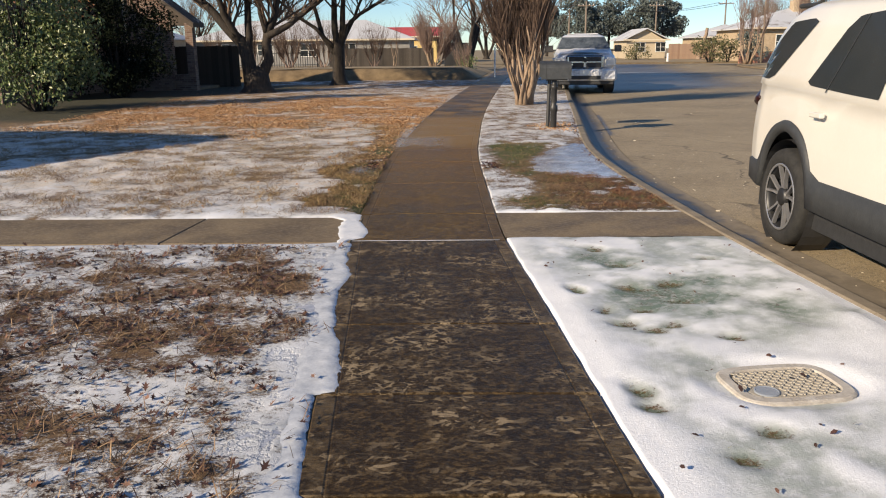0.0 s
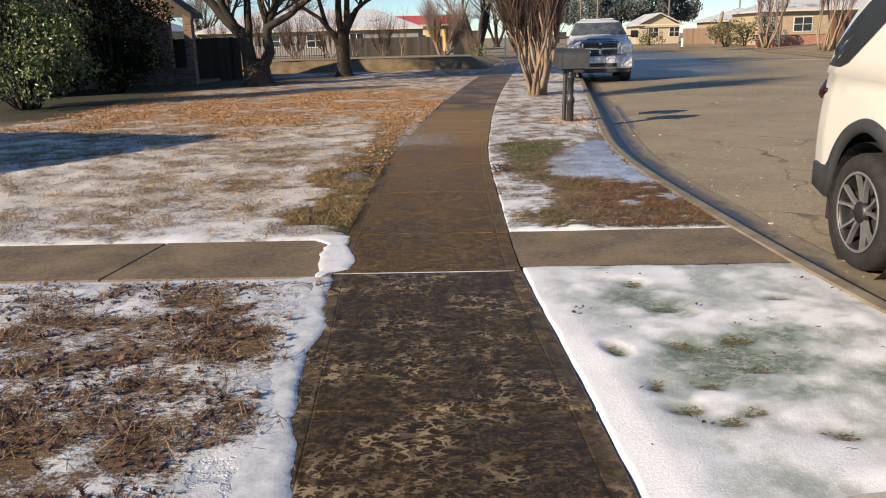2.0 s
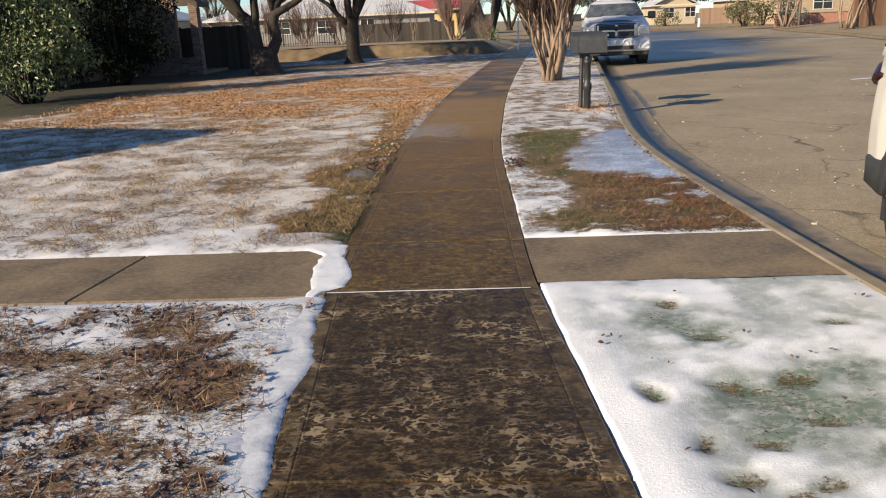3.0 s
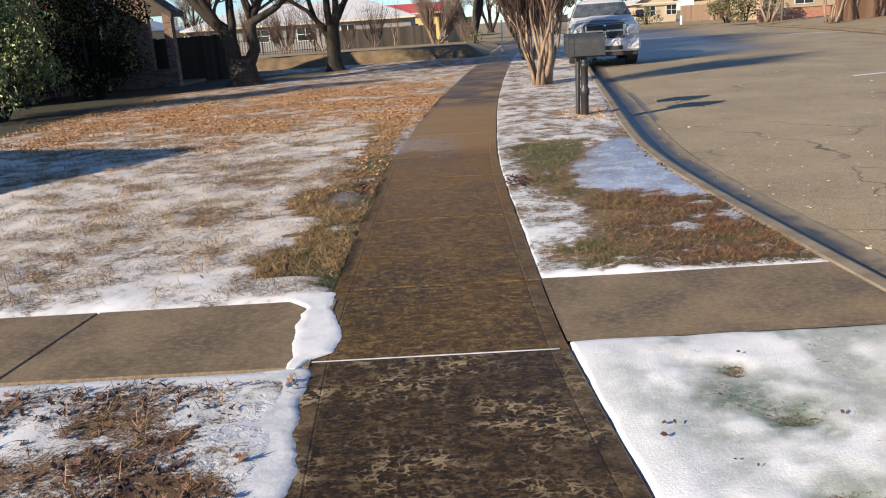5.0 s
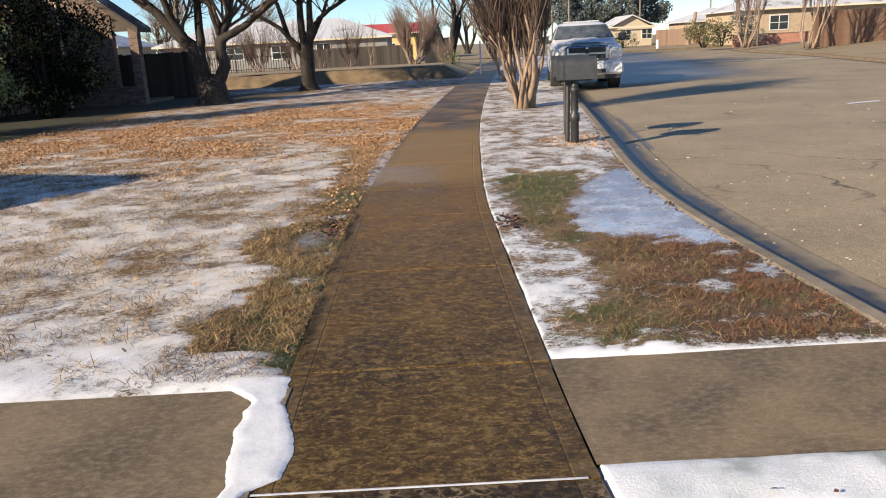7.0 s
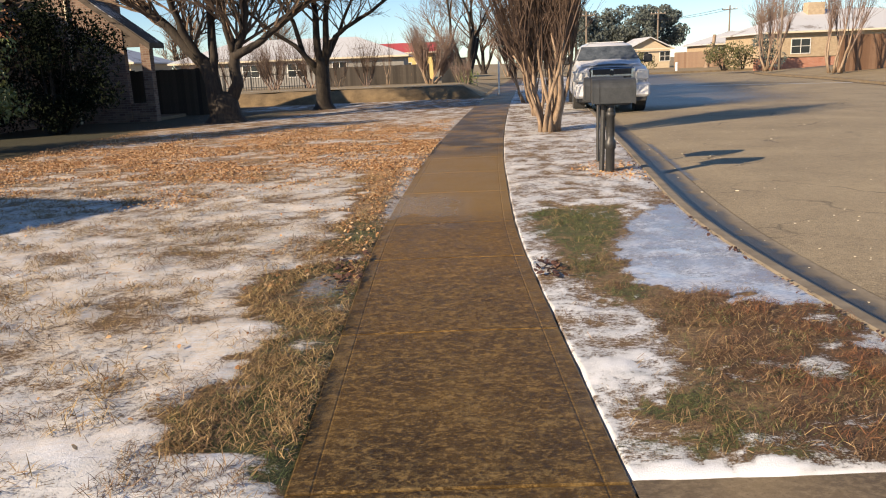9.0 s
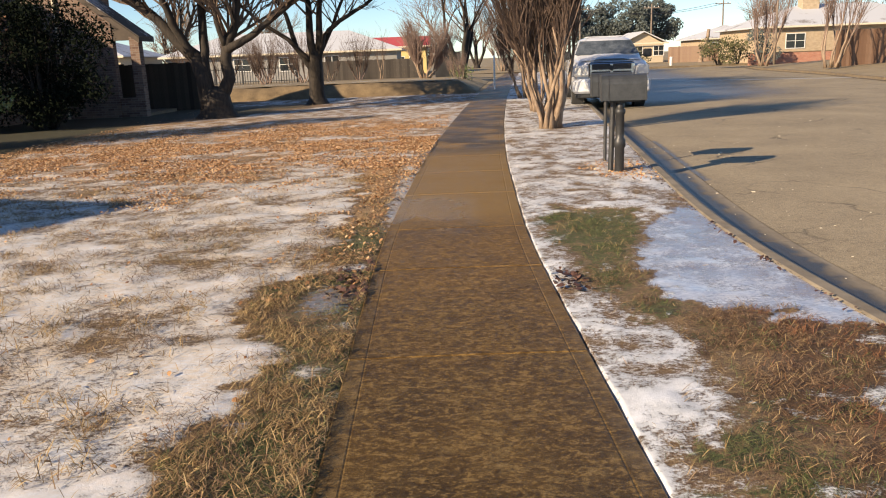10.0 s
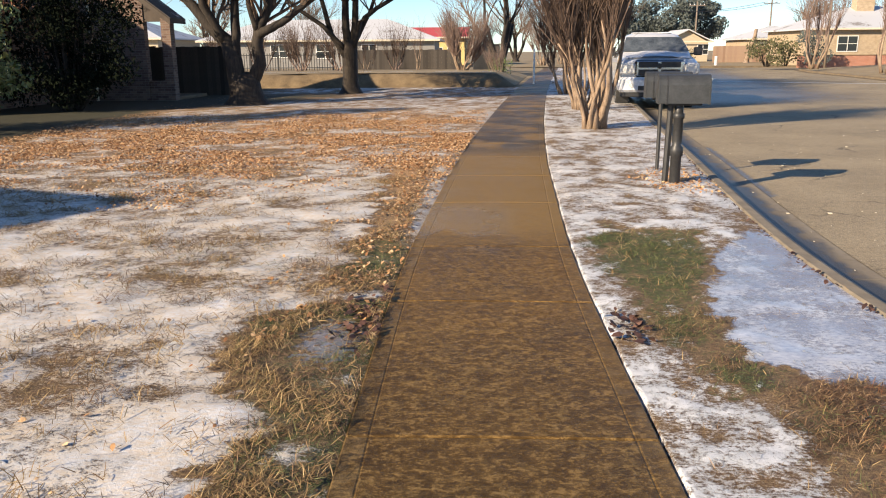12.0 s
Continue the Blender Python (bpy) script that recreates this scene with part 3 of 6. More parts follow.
    leaf = np.where(far, 0.10 + 0.42 * ramp(Y + 0.8 * w1, 13.8, 16) - 0.5 * bed + 0.30 * strip_f + 0.05 * strip_l + 0.2 * w2, leaf)
    green = np.where(far, 0.72 * strip_l * blob(X, Y, -0.95, 6.95, 0.45, 0.45, 0, 0.6) + 0.36 * blob(X, Y, -2.1, 10.6, 1.2, 1.0, 0, 0.7) + 0.48 * strip_l + 0.40 * strip_f * blob(X, Y, -0.85, 11.0, 0.4, 1.1, 0, 0.6) + 0.15 * w2, green)
    ice = np.where(far, 0.62 * blob(X, Y, -0.85, 9.25, 0.22, 0.45, 0, 0.6) * (d > 0.06), ice)
    # verge before the crossing: deep snow, thin and greenish in places
    e = X - R
    vn = (~left) & (Y < 5.95)
    snow = np.where(vn, 1.0 - 0.10 * np.maximum(w2, 0) * ramp(e, 0.2, 0.5), snow)
    sl = blob(X, Y, 1.40, 4.6, 0.40, 0.75, 20, 0.6) + blob(X, Y, 1.75, 3.7, 0.5, 0.6, 0, 0.6) + blob(X, Y, 2.2, 4.4, 0.3, 0.7, 0, 0.6) + 0.7 * blob(X, Y, 2.1, 2.0, 0.6, 0.5, 0, 0.6)
    slush = np.where(vn, np.clip(sl, 0, 1) * np.clip(0.55 + 0.6 * w2 + 0.6 * w3, 0, 1), slush)
    slush = np.where(vn, np.maximum(slush, np.clip(0.26 + 0.9 * w1 + 0.9 * w2 + 0.6 * w3, 0, 0.60) * ramp(e, 0.12, 0.4)), slush)
    for fx, fy, ft in FEET:
        foot = blob(X + 0.03 * w3, Y + 0.03 * w2, fx, fy, 0.050, 0.085, ft, 0.55)
        slush = np.where(vn, np.maximum(slush, 1.0 * foot), slush)
        snow = np.where(vn, snow - 0.28 * foot, snow)
    snow = np.where(vn, snow - 0.28 * slush, snow)
    green = np.where(vn, 0.6 * slush, green)
    # verge beyond it
    vf = (~left) & (Y >= 5.95)
    s4 = 0.555 + 0.10 * w1 + 0.12 * w2 + 0.20 * w3 + 0.02 * ramp(Y, 12, 14)
    s4 = np.maximum(s4, (0.74 + 0.30 * w2 + 0.30 * w3) * (1 - ramp(e + 0.10 * w2 + 0.06 * w3, 0.03, 0.17 + 0.10 * w1)) * (1 - 0.7 * ramp(Y, 7.6, 9.4)))
    s4 = np.maximum(s4, (1.0 + 0.12 * w2 + 0.15 * w3) * (1 - ramp(Y + 0.05 * w1 + 0.06 * w2 + 0.03 * w3, 6.57, 6.66)))
    w4 = patchy(X, Y, 14.0, 7)
    wx, wy = X + 0.12 * w2 + 0.12 * w3 + 0.07 * w4, Y + 0.22 * w2 + 0.16 * w3 + 0.08 * w4
    lo = np.interp(wy, [6.6, 6.7, 6.9, 7.1, 7.2, 7.4, 7.9, 8.3, 8.6, 8.75, 9.4, 9.9, 10.3, 12.0], [1.3, 1.05, 0.90, 0.75, 1.0, 1.15, 1.20, 1.20, 1.05, 0.95, 0.88, 0.90, 0.82, 0.78])
    hi = np.interp(wy, [6.6, 8.45, 8.6, 8.75, 8.9, 10.1, 10.5, 11.0, 11.6, 12.0], [2.5, 2.45, 1.95, 1.60, 1.36, 1.32, 1.48, 1.62, 1.86, 1.86])
    soil = ramp(wx, lo - 0.10, lo + 0.12) * (1 - ramp(wx, hi - 0.10, hi + 0.12)) * ramp(wy, 6.50, 6.66) * (1 - ramp(wy, 11.7, 12.1))
    red = soil * (1 - ramp(wy, 8.8, 9.6)) * ramp(wx + 0.3 * w1, 1.10, 1.40)
    grn = soil * np.maximum(ramp(wy, 8.9, 10.2), 1 - ramp(wx + 0.35 * w1, 1.10, 1.45))
    s4 = s4 - soil * (0.44 - 0.22 * np.clip(w2 + 0.6 * w3, 0, 1))
    icy = (1 - soil) * ramp(wx, 1.26, 1.36) * ramp(wy, 8.45, 8.65) * (1 - ramp(wy - 0.9 * (wx - 1.9), 11.3, 11.8))
    s4 = np.maximum(s4 - 0.06 * icy, 0.62 * blob(wx, wy, 2.24, 7.75, 0.10, 0.30, 0, 0.6))
    s4 = np.maximum(s4, 0.58 * blob(wx, wy, 1.78, 7.45, 0.09, 0.09, 0, 0.6))
    snow = np.where(vf, s4, snow)
    leaf = np.where(vf, 0.50 * red + 0.25 * ramp(Y, 12, 15) + 0.2 * w2 + 0.30 * w3 * soil + 0.16 * soil, leaf)
    green = np.where(vf, 0.62 * grn + 0.60 * red * np.clip(0.25 + w1 + 0.7 * w2, 0, 1) + 0.28 * ramp(Y, 12, 12.6) * (1 - ramp(Y, 14, 16)) * np.clip(w1 + 0.2, 0, 1), green)
    ice = np.where(vf, 0.74 * icy + 0.5 * blob(wx, wy, 2.24, 7.75, 0.10, 0.30, 0, 0.6), ice)
    return [np.clip(v, 0, 1) for v in (snow, leaf, green, ice, slush)]


FEET = [(1.10, 2.61, 20), (1.13, 2.44, 60), (1.23, 3.46, 80), (1.37, 3.32, 70), (1.17, 3.70, -30), (1.39, 4.15, 75), (1.68, 4.19, 90), (1.38, 1.97, 60), (1.53, 2.18, 70), (1.47, 4.67, 80), (1.35, 5.12, 70), (1.39, 3.68, 60), (1.49, 3.39, 95), (1.66, 3.82, 80), (1.05, 4.06, 20), (2.11, 4.78, 80), (1.73, 3.23, 75)]


def lawn(name, ys, lo, hi, nx, label, power=1.0):
    def height(X, Y):
        sn, lf, gr, ic, sl = cover(X, Y)
        near = np.clip((30 - Y) / 10, 0, 1)
        z = 0.022 * sn * (1 - 0.8 * ic) + 0.010 * wavy(X, Y, 3.0, 8) + 0.006 * wavy(X, Y, 11.0, 9) - 0.008 * sl
        e = np.minimum(np.abs(X - right_edge(Y)), np.abs(X - right_edge(Y) + WIDE))
        ontheleft = X < right_edge(Y) - 0.6
        z = np.where(ontheleft, z * np.clip(e / 0.16, 0.1, 1) + 0.004, z * (0.3 + 0.7 * np.clip(e / 0.16, 0, 1)) + 0.005)
        ends = np.minimum(np.abs(Y - ys[0]), np.abs(Y - ys[-1]))
        z = z * (0.2 + 0.8 * np.clip(ends / 0.16, 0, 1))
        z = np.where((e < 0.006) | (Y <= ys[0] + 1e-6) | (Y >= ys[-1] - 1e-6), -0.012, z)
        lid = blob(X, Y, 1.77, 2.65, 0.36, 0.27, -8, 0.12)
        z = z * (1 - lid) + 0.004 * lid
        z = z * np.clip((kerb_edge(Y) - X) / 0.15, 0.1, 1)
        for fx, fy, ft in FEET:
            z = z - 0.007 * blob(X + 0.02 * wavy(X, Y, 16.0, 2), Y + 0.02 * wavy(X, Y, 16.0, 4), fx, fy, 0.045, 0.085, ft, 0.5)
        # a dark open crack between the slab and the verge
        crack = 1 - np.clip((X - right_edge(Y) - 0.004 - 0.008 * patchy(X, Y, 5.0, 2)) / 0.012, 0, 1)
        z = np.where(ontheleft, z, z - 0.034 * crack)
        return -0.005 + z * near
    g, X, Y = strip(ys, lo, hi, nx, height, power)
    ob = structure(name, g, LAWN, label, "lawn", True)
    for key, val in zip(("snow", "leaf", "green", "ice", "slush"), cover(X, Y)):
        floats(ob.data, key, val)
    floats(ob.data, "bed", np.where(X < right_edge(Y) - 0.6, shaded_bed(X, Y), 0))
    floats(ob.data, "gold", (X < right_edge(Y) - 0.6) * ramp(Y, 6.2, 8.0) * (1 - 0.7 * ramp(Y, 26, 30)) + (X > right_edge(Y)) * 0.45 * ramp(Y, 11, 14))
    return ob


def dense(a, b, near, far, mid):
    """Rows from a to b, close together up to mid."""
    ys, y = [a], a
    while y < b - 1e-6:
        y = min(b, y + (near if y < mid else near + (far - near) * min(1, (y - mid) / 25)))
        ys.append(y)
    return ys


PATH0, PATH1 = 5.38, 6.33      # the house walk on the left
CROSS0, CROSS1 = 5.56, 6.47    # the slab from pavement to kerb on the right
structure("ground", B(-900, -900, -1.2, 900, 900, -0.30), FARGROUND, "dry brown winter ground reaching the horizon", "ground")
lawn("lawn_left_near", dense(-9, PATH0, 0.05, 0.05, 50), lambda y: -9 + 0 * y, lambda y: right_edge(y) - WIDE - 0.004, 170, "snowy lawn strewn with fallen red oak leaves")
lawn("lawn_left_far", dense(PATH1, 39.0, 0.05, 0.5, 16), lambda y: -26 + 0 * y, lambda y: right_edge(y) - WIDE - 0.004, 330, "frosty lawn with straw-coloured grass and orange leaves")
lawn("verge_near", dense(-9, CROSS0, 0.04, 0.04, 50), lambda y: right_edge(y) + 0.001, kerb_edge, 60, "verge under a smooth crust of snow", 1.6)
lawn("verge_far", dense(CROSS1, 76, 0.04, 0.5, 16), lambda y: right_edge(y) + 0.001, kerb_edge, 60, "verge of patchy snow, ice, brown and green grass", 1.6)

# road with gutter and kerb
g, X, Y = strip(dense(-30, 76, 0.25, 2.0, 20), lambda y: kerb_edge(y) + 0.60, lambda y: curve_at(FARKERB, y), 60, lambda X, Y: ROADZ + 0.03 * np.clip((X - kerb_edge(Y) - 0.6) / 3, 0, 1))
road = structure("road", g, ROAD, "worn tan asphalt street with cracks and damp patches", "road", True)
dK = X - kerb_edge(Y) - 0.6
# Far part puts tree shade into the asphalt colour along with damp.
wet = np.maximum(0.75 * (1 - ramp(dK, 0.0, 0.25)) * (Y > 14) * (Y < 19), 0.55 * ramp(Y, 27, 33) * (1 - ramp(dK, 3.0, 9)))
floats(road.data, "wet", wet + 0.3 * ramp(Y, 24, 30))


def kerb_profile(y0, y1, name, parent):
    """One cast length of kerb with its gutter, rounded at the top edge."""
    prof = [(0.0, -0.20), (0.0, 0.002), (0.012, 0.012), (0.10, 0.010), (0.135, -0.004), (0.155, -0.035), (0.175, -0.118), (0.30, -0.128), (0.59, -0.122), (0.60, -0.20)]
    ys = np.linspace(y0 + 0.003, y1 - 0.003, max(2, int((y1 - y0) / 0.3)))
    g, np_ = Geo(), len(prof)
    wet = []
    for y in ys:
        k = float(kerb_edge(y))
        for d, z in prof:
            g.v.append((k + d, y, z))
            wet.append((0.80 if 0.15 < d < 0.4 else (0.30 if d >= 0.4 else 0.0)) * (1.0 if 6.9 < y < 16 else 0.75) + (0.15 if y > 16 else 0))
    for r in range(len(ys) - 1):
        for c in range(np_ - 1):
            a = r * np_ + c
            g.f.append((a, a + 1, a + np_ + 1, a + np_))
    g.f.append(tuple(range(np_)))
    g.f.append(tuple(reversed(range((len(ys) - 1) * np_, len(ys) * np_))))
    ob = part(name, g, GUTTER, parent)
    floats(ob.data, "wet", wet)
    return ob


kerb = thing("kerb", "tan concrete kerb with a wet gutter", "kerb", kind="structure")
for a, b in zip([-12, -9, -6, -3, 0, 3.6, 6.74, 10.9, 15, 19, 23, 28, 34, 42, 52, 66], [-9, -6, -3, 0, 3.6, 6.74, 10.9, 15, 19, 23, 28, 34, 42, 52, 66, 75.7]):
    kerb_profile(a, b, "kerb_stone", kerb)

# pavement slabs, cast bays with tooled edges
pavement = thing("pavement", "wet brown concrete pavement with pale dry flecks", "pavement", kind="structure")
JOINTS = [-9.0, -7.2, -5.4, -3.6, -1.8, 0.0, 0.9, 1.75, 2.57, 3.48, 5.44, 6.49, 8.2, 9.95, 11.35, 13.2, 14.95, 16.7, 18.4, 20.2, 22, 23.8, 25.6, 27.4, 29.2, 31, 33, 35, 37, 39, 42, 45, 48, 52, 56, 60, 64, 68, 72, 76]


def slab(y0, y1):
    prof = [(0.0, -0.10), (0.0, -0.008), (0.008, 0.0), (0.090, 0.001), (0.097, -0.0015), (0.104, 0.001), (0.30, 0.003), (0.61, 0.004), (0.92, 0.003), (WIDE - 0.104, 0.001), (WIDE - 0.097, -0.0015), (WIDE - 0.090, 0.001), (WIDE - 0.008, 0.0), (WIDE, -0.008), (WIDE, -0.10)]
    rows = [(y0 + 0.005, -0.10), (y0 + 0.005, -0.006), (y0 + 0.012, 0.0)] + [(y, 0.0) for y in np.linspace(y0 + 0.25, y1 - 0.25, max(2, int((y1 - y0) / 0.4)))] + [(y1 - 0.012, 0.0), (y1 - 0.005, -0.006), (y1 - 0.005, -0.10)]
    g, n, edge = Geo(), len(prof), []
    for k, (y, dz) in enumerate(rows):
        R = float(right_edge(y))
        for d, z in prof:
            g.v.append((R - WIDE + d, y, max(-0.1, z + dz)))
            edge.append(1.0 if d < 0.092 or d > WIDE - 0.092 else 0.0)
    for r in range(len(rows) - 1):
        for c in range(n - 1):
            a = r * n + c
            g.f.append((a, a + 1, a + n + 1, a + n))
    ob = part("slab", g, WALK, pavement)
    floats(ob.data, "edge", edge)


for a, b in zip(JOINTS[:-1], JOINTS[1:]):
    slab(a, b)
bed = strip(np.linspace(-9, 76, 140), lambda y: right_edge(y) - WIDE + 0.02, lambda y: right_edge(y) - 0.02, 3, lambda X, Y: -0.022 + 0 * X)[0]
part("joint_filling", bed, FARGROUND, pavement, "sandy grit in the joints")

# house walk on the left and crossing slab on the right
house_walk = thing("house_walk", "damp grey-brown concrete walk leading to the house", "walkway", kind="structure")
for x0, x1, sk0, sk1 in ((-0.53 - 1.53, -0.53, 0.10, 0.0), (-4.0, -2.07, 0.05, 0.10), (-6.2, -4.01, 0, 0.05), (-8.6, -6.21, 0, 0), (-11, -8.61, 0, 0)):
    g = Geo()
    b = 0.006
    ring = [(x0 + 0.001, PATH0), (x1 - 0.001, PATH0), (x1 - 0.001 + sk1, PATH1), (x0 + 0.001 + sk0, PATH1)]
    cx, cy = (x0 + x1) / 2, (PATH0 + PATH1) / 2
    inner = [(x + b * (1 if x < cx else -1), y + b * (1 if y < cy else -1)) for x, y in ring]
    g.v = [(x, y, -0.1) for x, y in ring] + [(x, y, -0.006) for x, y in ring] + [(x, y, 0.006) for x, y in inner]
    g.f = [(k, (k + 1) % 4, 4 + (k + 1) % 4, 4 + k) for k in range(4)] + [(4 + k, 4 + (k + 1) % 4, 8 + (k + 1) % 4, 8 + k) for k in range(4)] + [(8, 9, 10, 11)]
    part("slab", g, DAMP, house_walk)
g, X, Y = strip(np.linspace(CROSS0 - 0.035, CROSS1 + 0.035, 12), lambda y: right_edge(y) + 0.001, lambda y: kerb_edge(y) - 0.004, 24, lambda X, Y: 0.002 + 0 * X)
structure("crossing_slab", g, DAMP, "damp concrete slab between pavement and kerb", "walkway")

# lawns across the street and beyond its end
g, X, Y = strip(np.linspace(-30, 76, 60), lambda y: curve_at(FARKERB, y), lambda y: 110 + 0 * y, 30, lambda X, Y: 0.02 + 0.30 * np.clip((X - curve_at(FARKERB, Y)) / 6, 0, 1))
structure("far_lawn", g, FARGROUND, "dry brown lawns across the street", "lawn", True)
g, X, Y = strip(np.linspace(76, 140, 12), lambda y: -80 + 0 * y, lambda y: 140 + 0 * y, 30, lambda X, Y: 0.05 + 0 * X)
structure("end_lawn", g, FARGROUND, "dry brown lawn beyond the end of the street", "lawn")
g = Geo()
for y in np.linspace(-30, 69, 60):
    x = float(curve_at(FARKERB, y))
    g.v += [(x - 0.45, y, ROADZ + 0.045), (x - 0.16, y, ROADZ + 0.035), (x - 0.14, y, 0.02), (x, y, 0.03), (x + 0.02, y, -0.1)]
for r in range(59):
    for c in range(4):
        a = r * 5 + c
        g.f.append((a, a + 5, a + 6, a + 1))
structure("far_kerb", g, DAMP, "pale concrete kerb across the street", "kerb")
structure("end_kerb", B(11.5, 75.75, -0.2, 60, 76, 0.06, bev=0.02), DAMP, "pale concrete kerb at the end of the street", "kerb")
for x0, y0, x1, y1, w in ((8.6, 19.0, 9.4, 19.25, 0.08), (12, 46, 20, 41.5, 0.16), (9.2, 52, 13, 49.5, 0.14)):
    g = Geo()
    g.face((x0, y0 - w, -0.088), (x1, y1 - w, -0.088), (x1, y1 + w, -0.088), (x0, y0 + w, -0.088))
    structure("road_marking", g, SNOW, "worn whitish streak on the asphalt", "road marking")

# raised bank with the yard behind it
bank_end = lambda X, Y: np.clip((1.6 + (Y - 39) * 0.05 - X) / 0.8, 0.0, 1)
bank_top = lambda y: np.minimum(1.5 + (y - 39) * 0.10, 6)
BANK = plain("bank_soil", (0.10, 0.070, 0.040), (0.25, 0.178, 0.10), 1.8, 0.9, bump=0.8, fine=25)
g, X, Y = strip([39.0, 39.2, 39.4, 39.6, 39.75], lambda y: -60 + 0 * y, bank_top, 160,
                lambda X, Y: (np.interp(Y, [39.0, 39.2, 39.6, 39.75], [-0.02, 0.24, 0.50, 0.53]) + 0.035 * patchy(X, Y, 1.6, 5)) * bank_end(X, Y))
structure("bank", g, BANK, "low dark grassy bank at the end of the lawn", "bank", True)
g, X, Y = strip([39.75, 40.0, 41, 44, 50, 58, 66, 76], lambda y: -60 + 0 * y, bank_top, 60,
                lambda X, Y: (np.interp(Y, [39.75, 40.0, 50, 66, 76], [0.56, 0.57, 0.42, 0.16, 0.05]) + 0.03 * patchy(X, Y, 0.6, 5)) * bank_end(X, Y))
structure("bank_yard", g, FARGROUND, "dry straw-coloured yard above the bank", "lawn", True)
for k in range(6):
    x = -10.2 + 2.05 * k
    g = Geo()
    g.face((x, 40.6, 0.60), (x + 0.14, 40.6, 0.60), (x + 1.1, 43.2, 0.57), (x + 0.96, 43.2, 0.57))
    structure("parking_line", g, SNOW, "faded white parking line on the dry yard", "marking")
structure("end_verge", strip(np.linspace(39, 76, 12), lambda y: np.minimum(1.3 + (y - 39) * 0.10, 6) - 0.02, lambda y: right_edge(y) - WIDE, 4, lambda X, Y: -0.015 + 0 * X)[0], FARGROUND, "dry brown strip beside the pavement", "lawn")


# ---- trees ----
def sway(p, d, length, r0, r1, rng, bend, segs, lift=0.0):
    """A wandering limb: its points, radii and last direction."""
    pts, rad = [p.copy()], [r0]
    for k in range(segs):
        d = (d + Vector((rng.uniform(-bend, bend), rng.uniform(-bend, bend), rng.uniform(-bend, bend) + lift))).normalized()
        p = p + d * length / segs
        pts.append(p)
        rad.append(r0 + (r1 - r0) * (k + 1) / segs)
    return pts, rad, d


def branch_out(geos, p, d, length, r, level, rng, spread=0.6, lift=0.06, kids=3, ratio=0.72, last=4, bend=0.16):
    """Limbs that fork again and again; the thin ones go to the second mesh."""
    segs = 5 if level < 2 else 3
    pts, rad, d1 = sway(p, d, length, r, r * 0.62, rng, bend, segs, lift)
    geos[0 if level < 2 else 1].tube(pts, [max(0.006, q) for q in rad], 8 if level < 1 else (6 if level < 2 else 3), level < 2)
    if level >= last:
        return
    for k in range(kids + (1 if level > 1 else 0)):
        t = 1.0 if k < 2 else rng.uniform(0.35, 0.95)
        i = min(segs, max(1, round(t * segs)))
        a = rng.uniform(0, 2 * math.pi)
        side = d1.orthogonal().normalized()
        side.rotate(Matrix.Rotation(a, 3, d1))
        nd = (d1 + side * spread * rng.uniform(0.5, 1.25)).normalized()
        branch_out(geos, pts[i], nd, length * ratio * rng.uniform(0.75, 1.2), rad[i] * rng.uniform(0.55, 0.8), level + 1, rng, spread, lift, kids, ratio, last, bend)


def bare_tree(label, base, seed, stems, last=5, group="bare street trees", kids=3, barkmat=None, twigmat=None):
    """stems: rows of (direction, length, radius) that rise from one flared foot."""
    rng = random.Random(seed)
    t = thing("tree", label, "tree", Matrix.Translation(base), group)
    geos = [Geo(), Geo()]
    R = max(s[2] for s in stems) * (1.0 + 0.22 * (len(stems) - 1))
    for d, length, r, *off in stems:
        o = Vector(off[0]) if off else Vector((0, 0, 0))
        branch_out(geos, o, Vector(d).normalized(), length, r, 0, rng, last=last, kids=kids)
    foot = Geo()
    foot.lathe((0, 0, -0.08), (0, 0, 1), [(0, R * 1.7), (0.06, R * 1.4), (0.16, R * 1.15), (0.34, R * 0.95), (0.6, R * 0.7), (0.8, R * 0.3)], 14)
    rng2 = random.Random(seed + 5)
    foot.v = [(x * (1 + 0.10 * math.sin(5 * math.atan2(y, x) + seed)), y * (1 + 0.10 * math.sin(3 * math.atan2(y, x))), z) for x, y, z in foot.v]
    part("trunk", geos[0], barkmat or BARK, t, smooth=True)
    part("root_flare", foot, barkmat or BARK, t, smooth=True)
    part("crown", geos[1], twigmat or TWIG, t, "bare twigs")
    return t


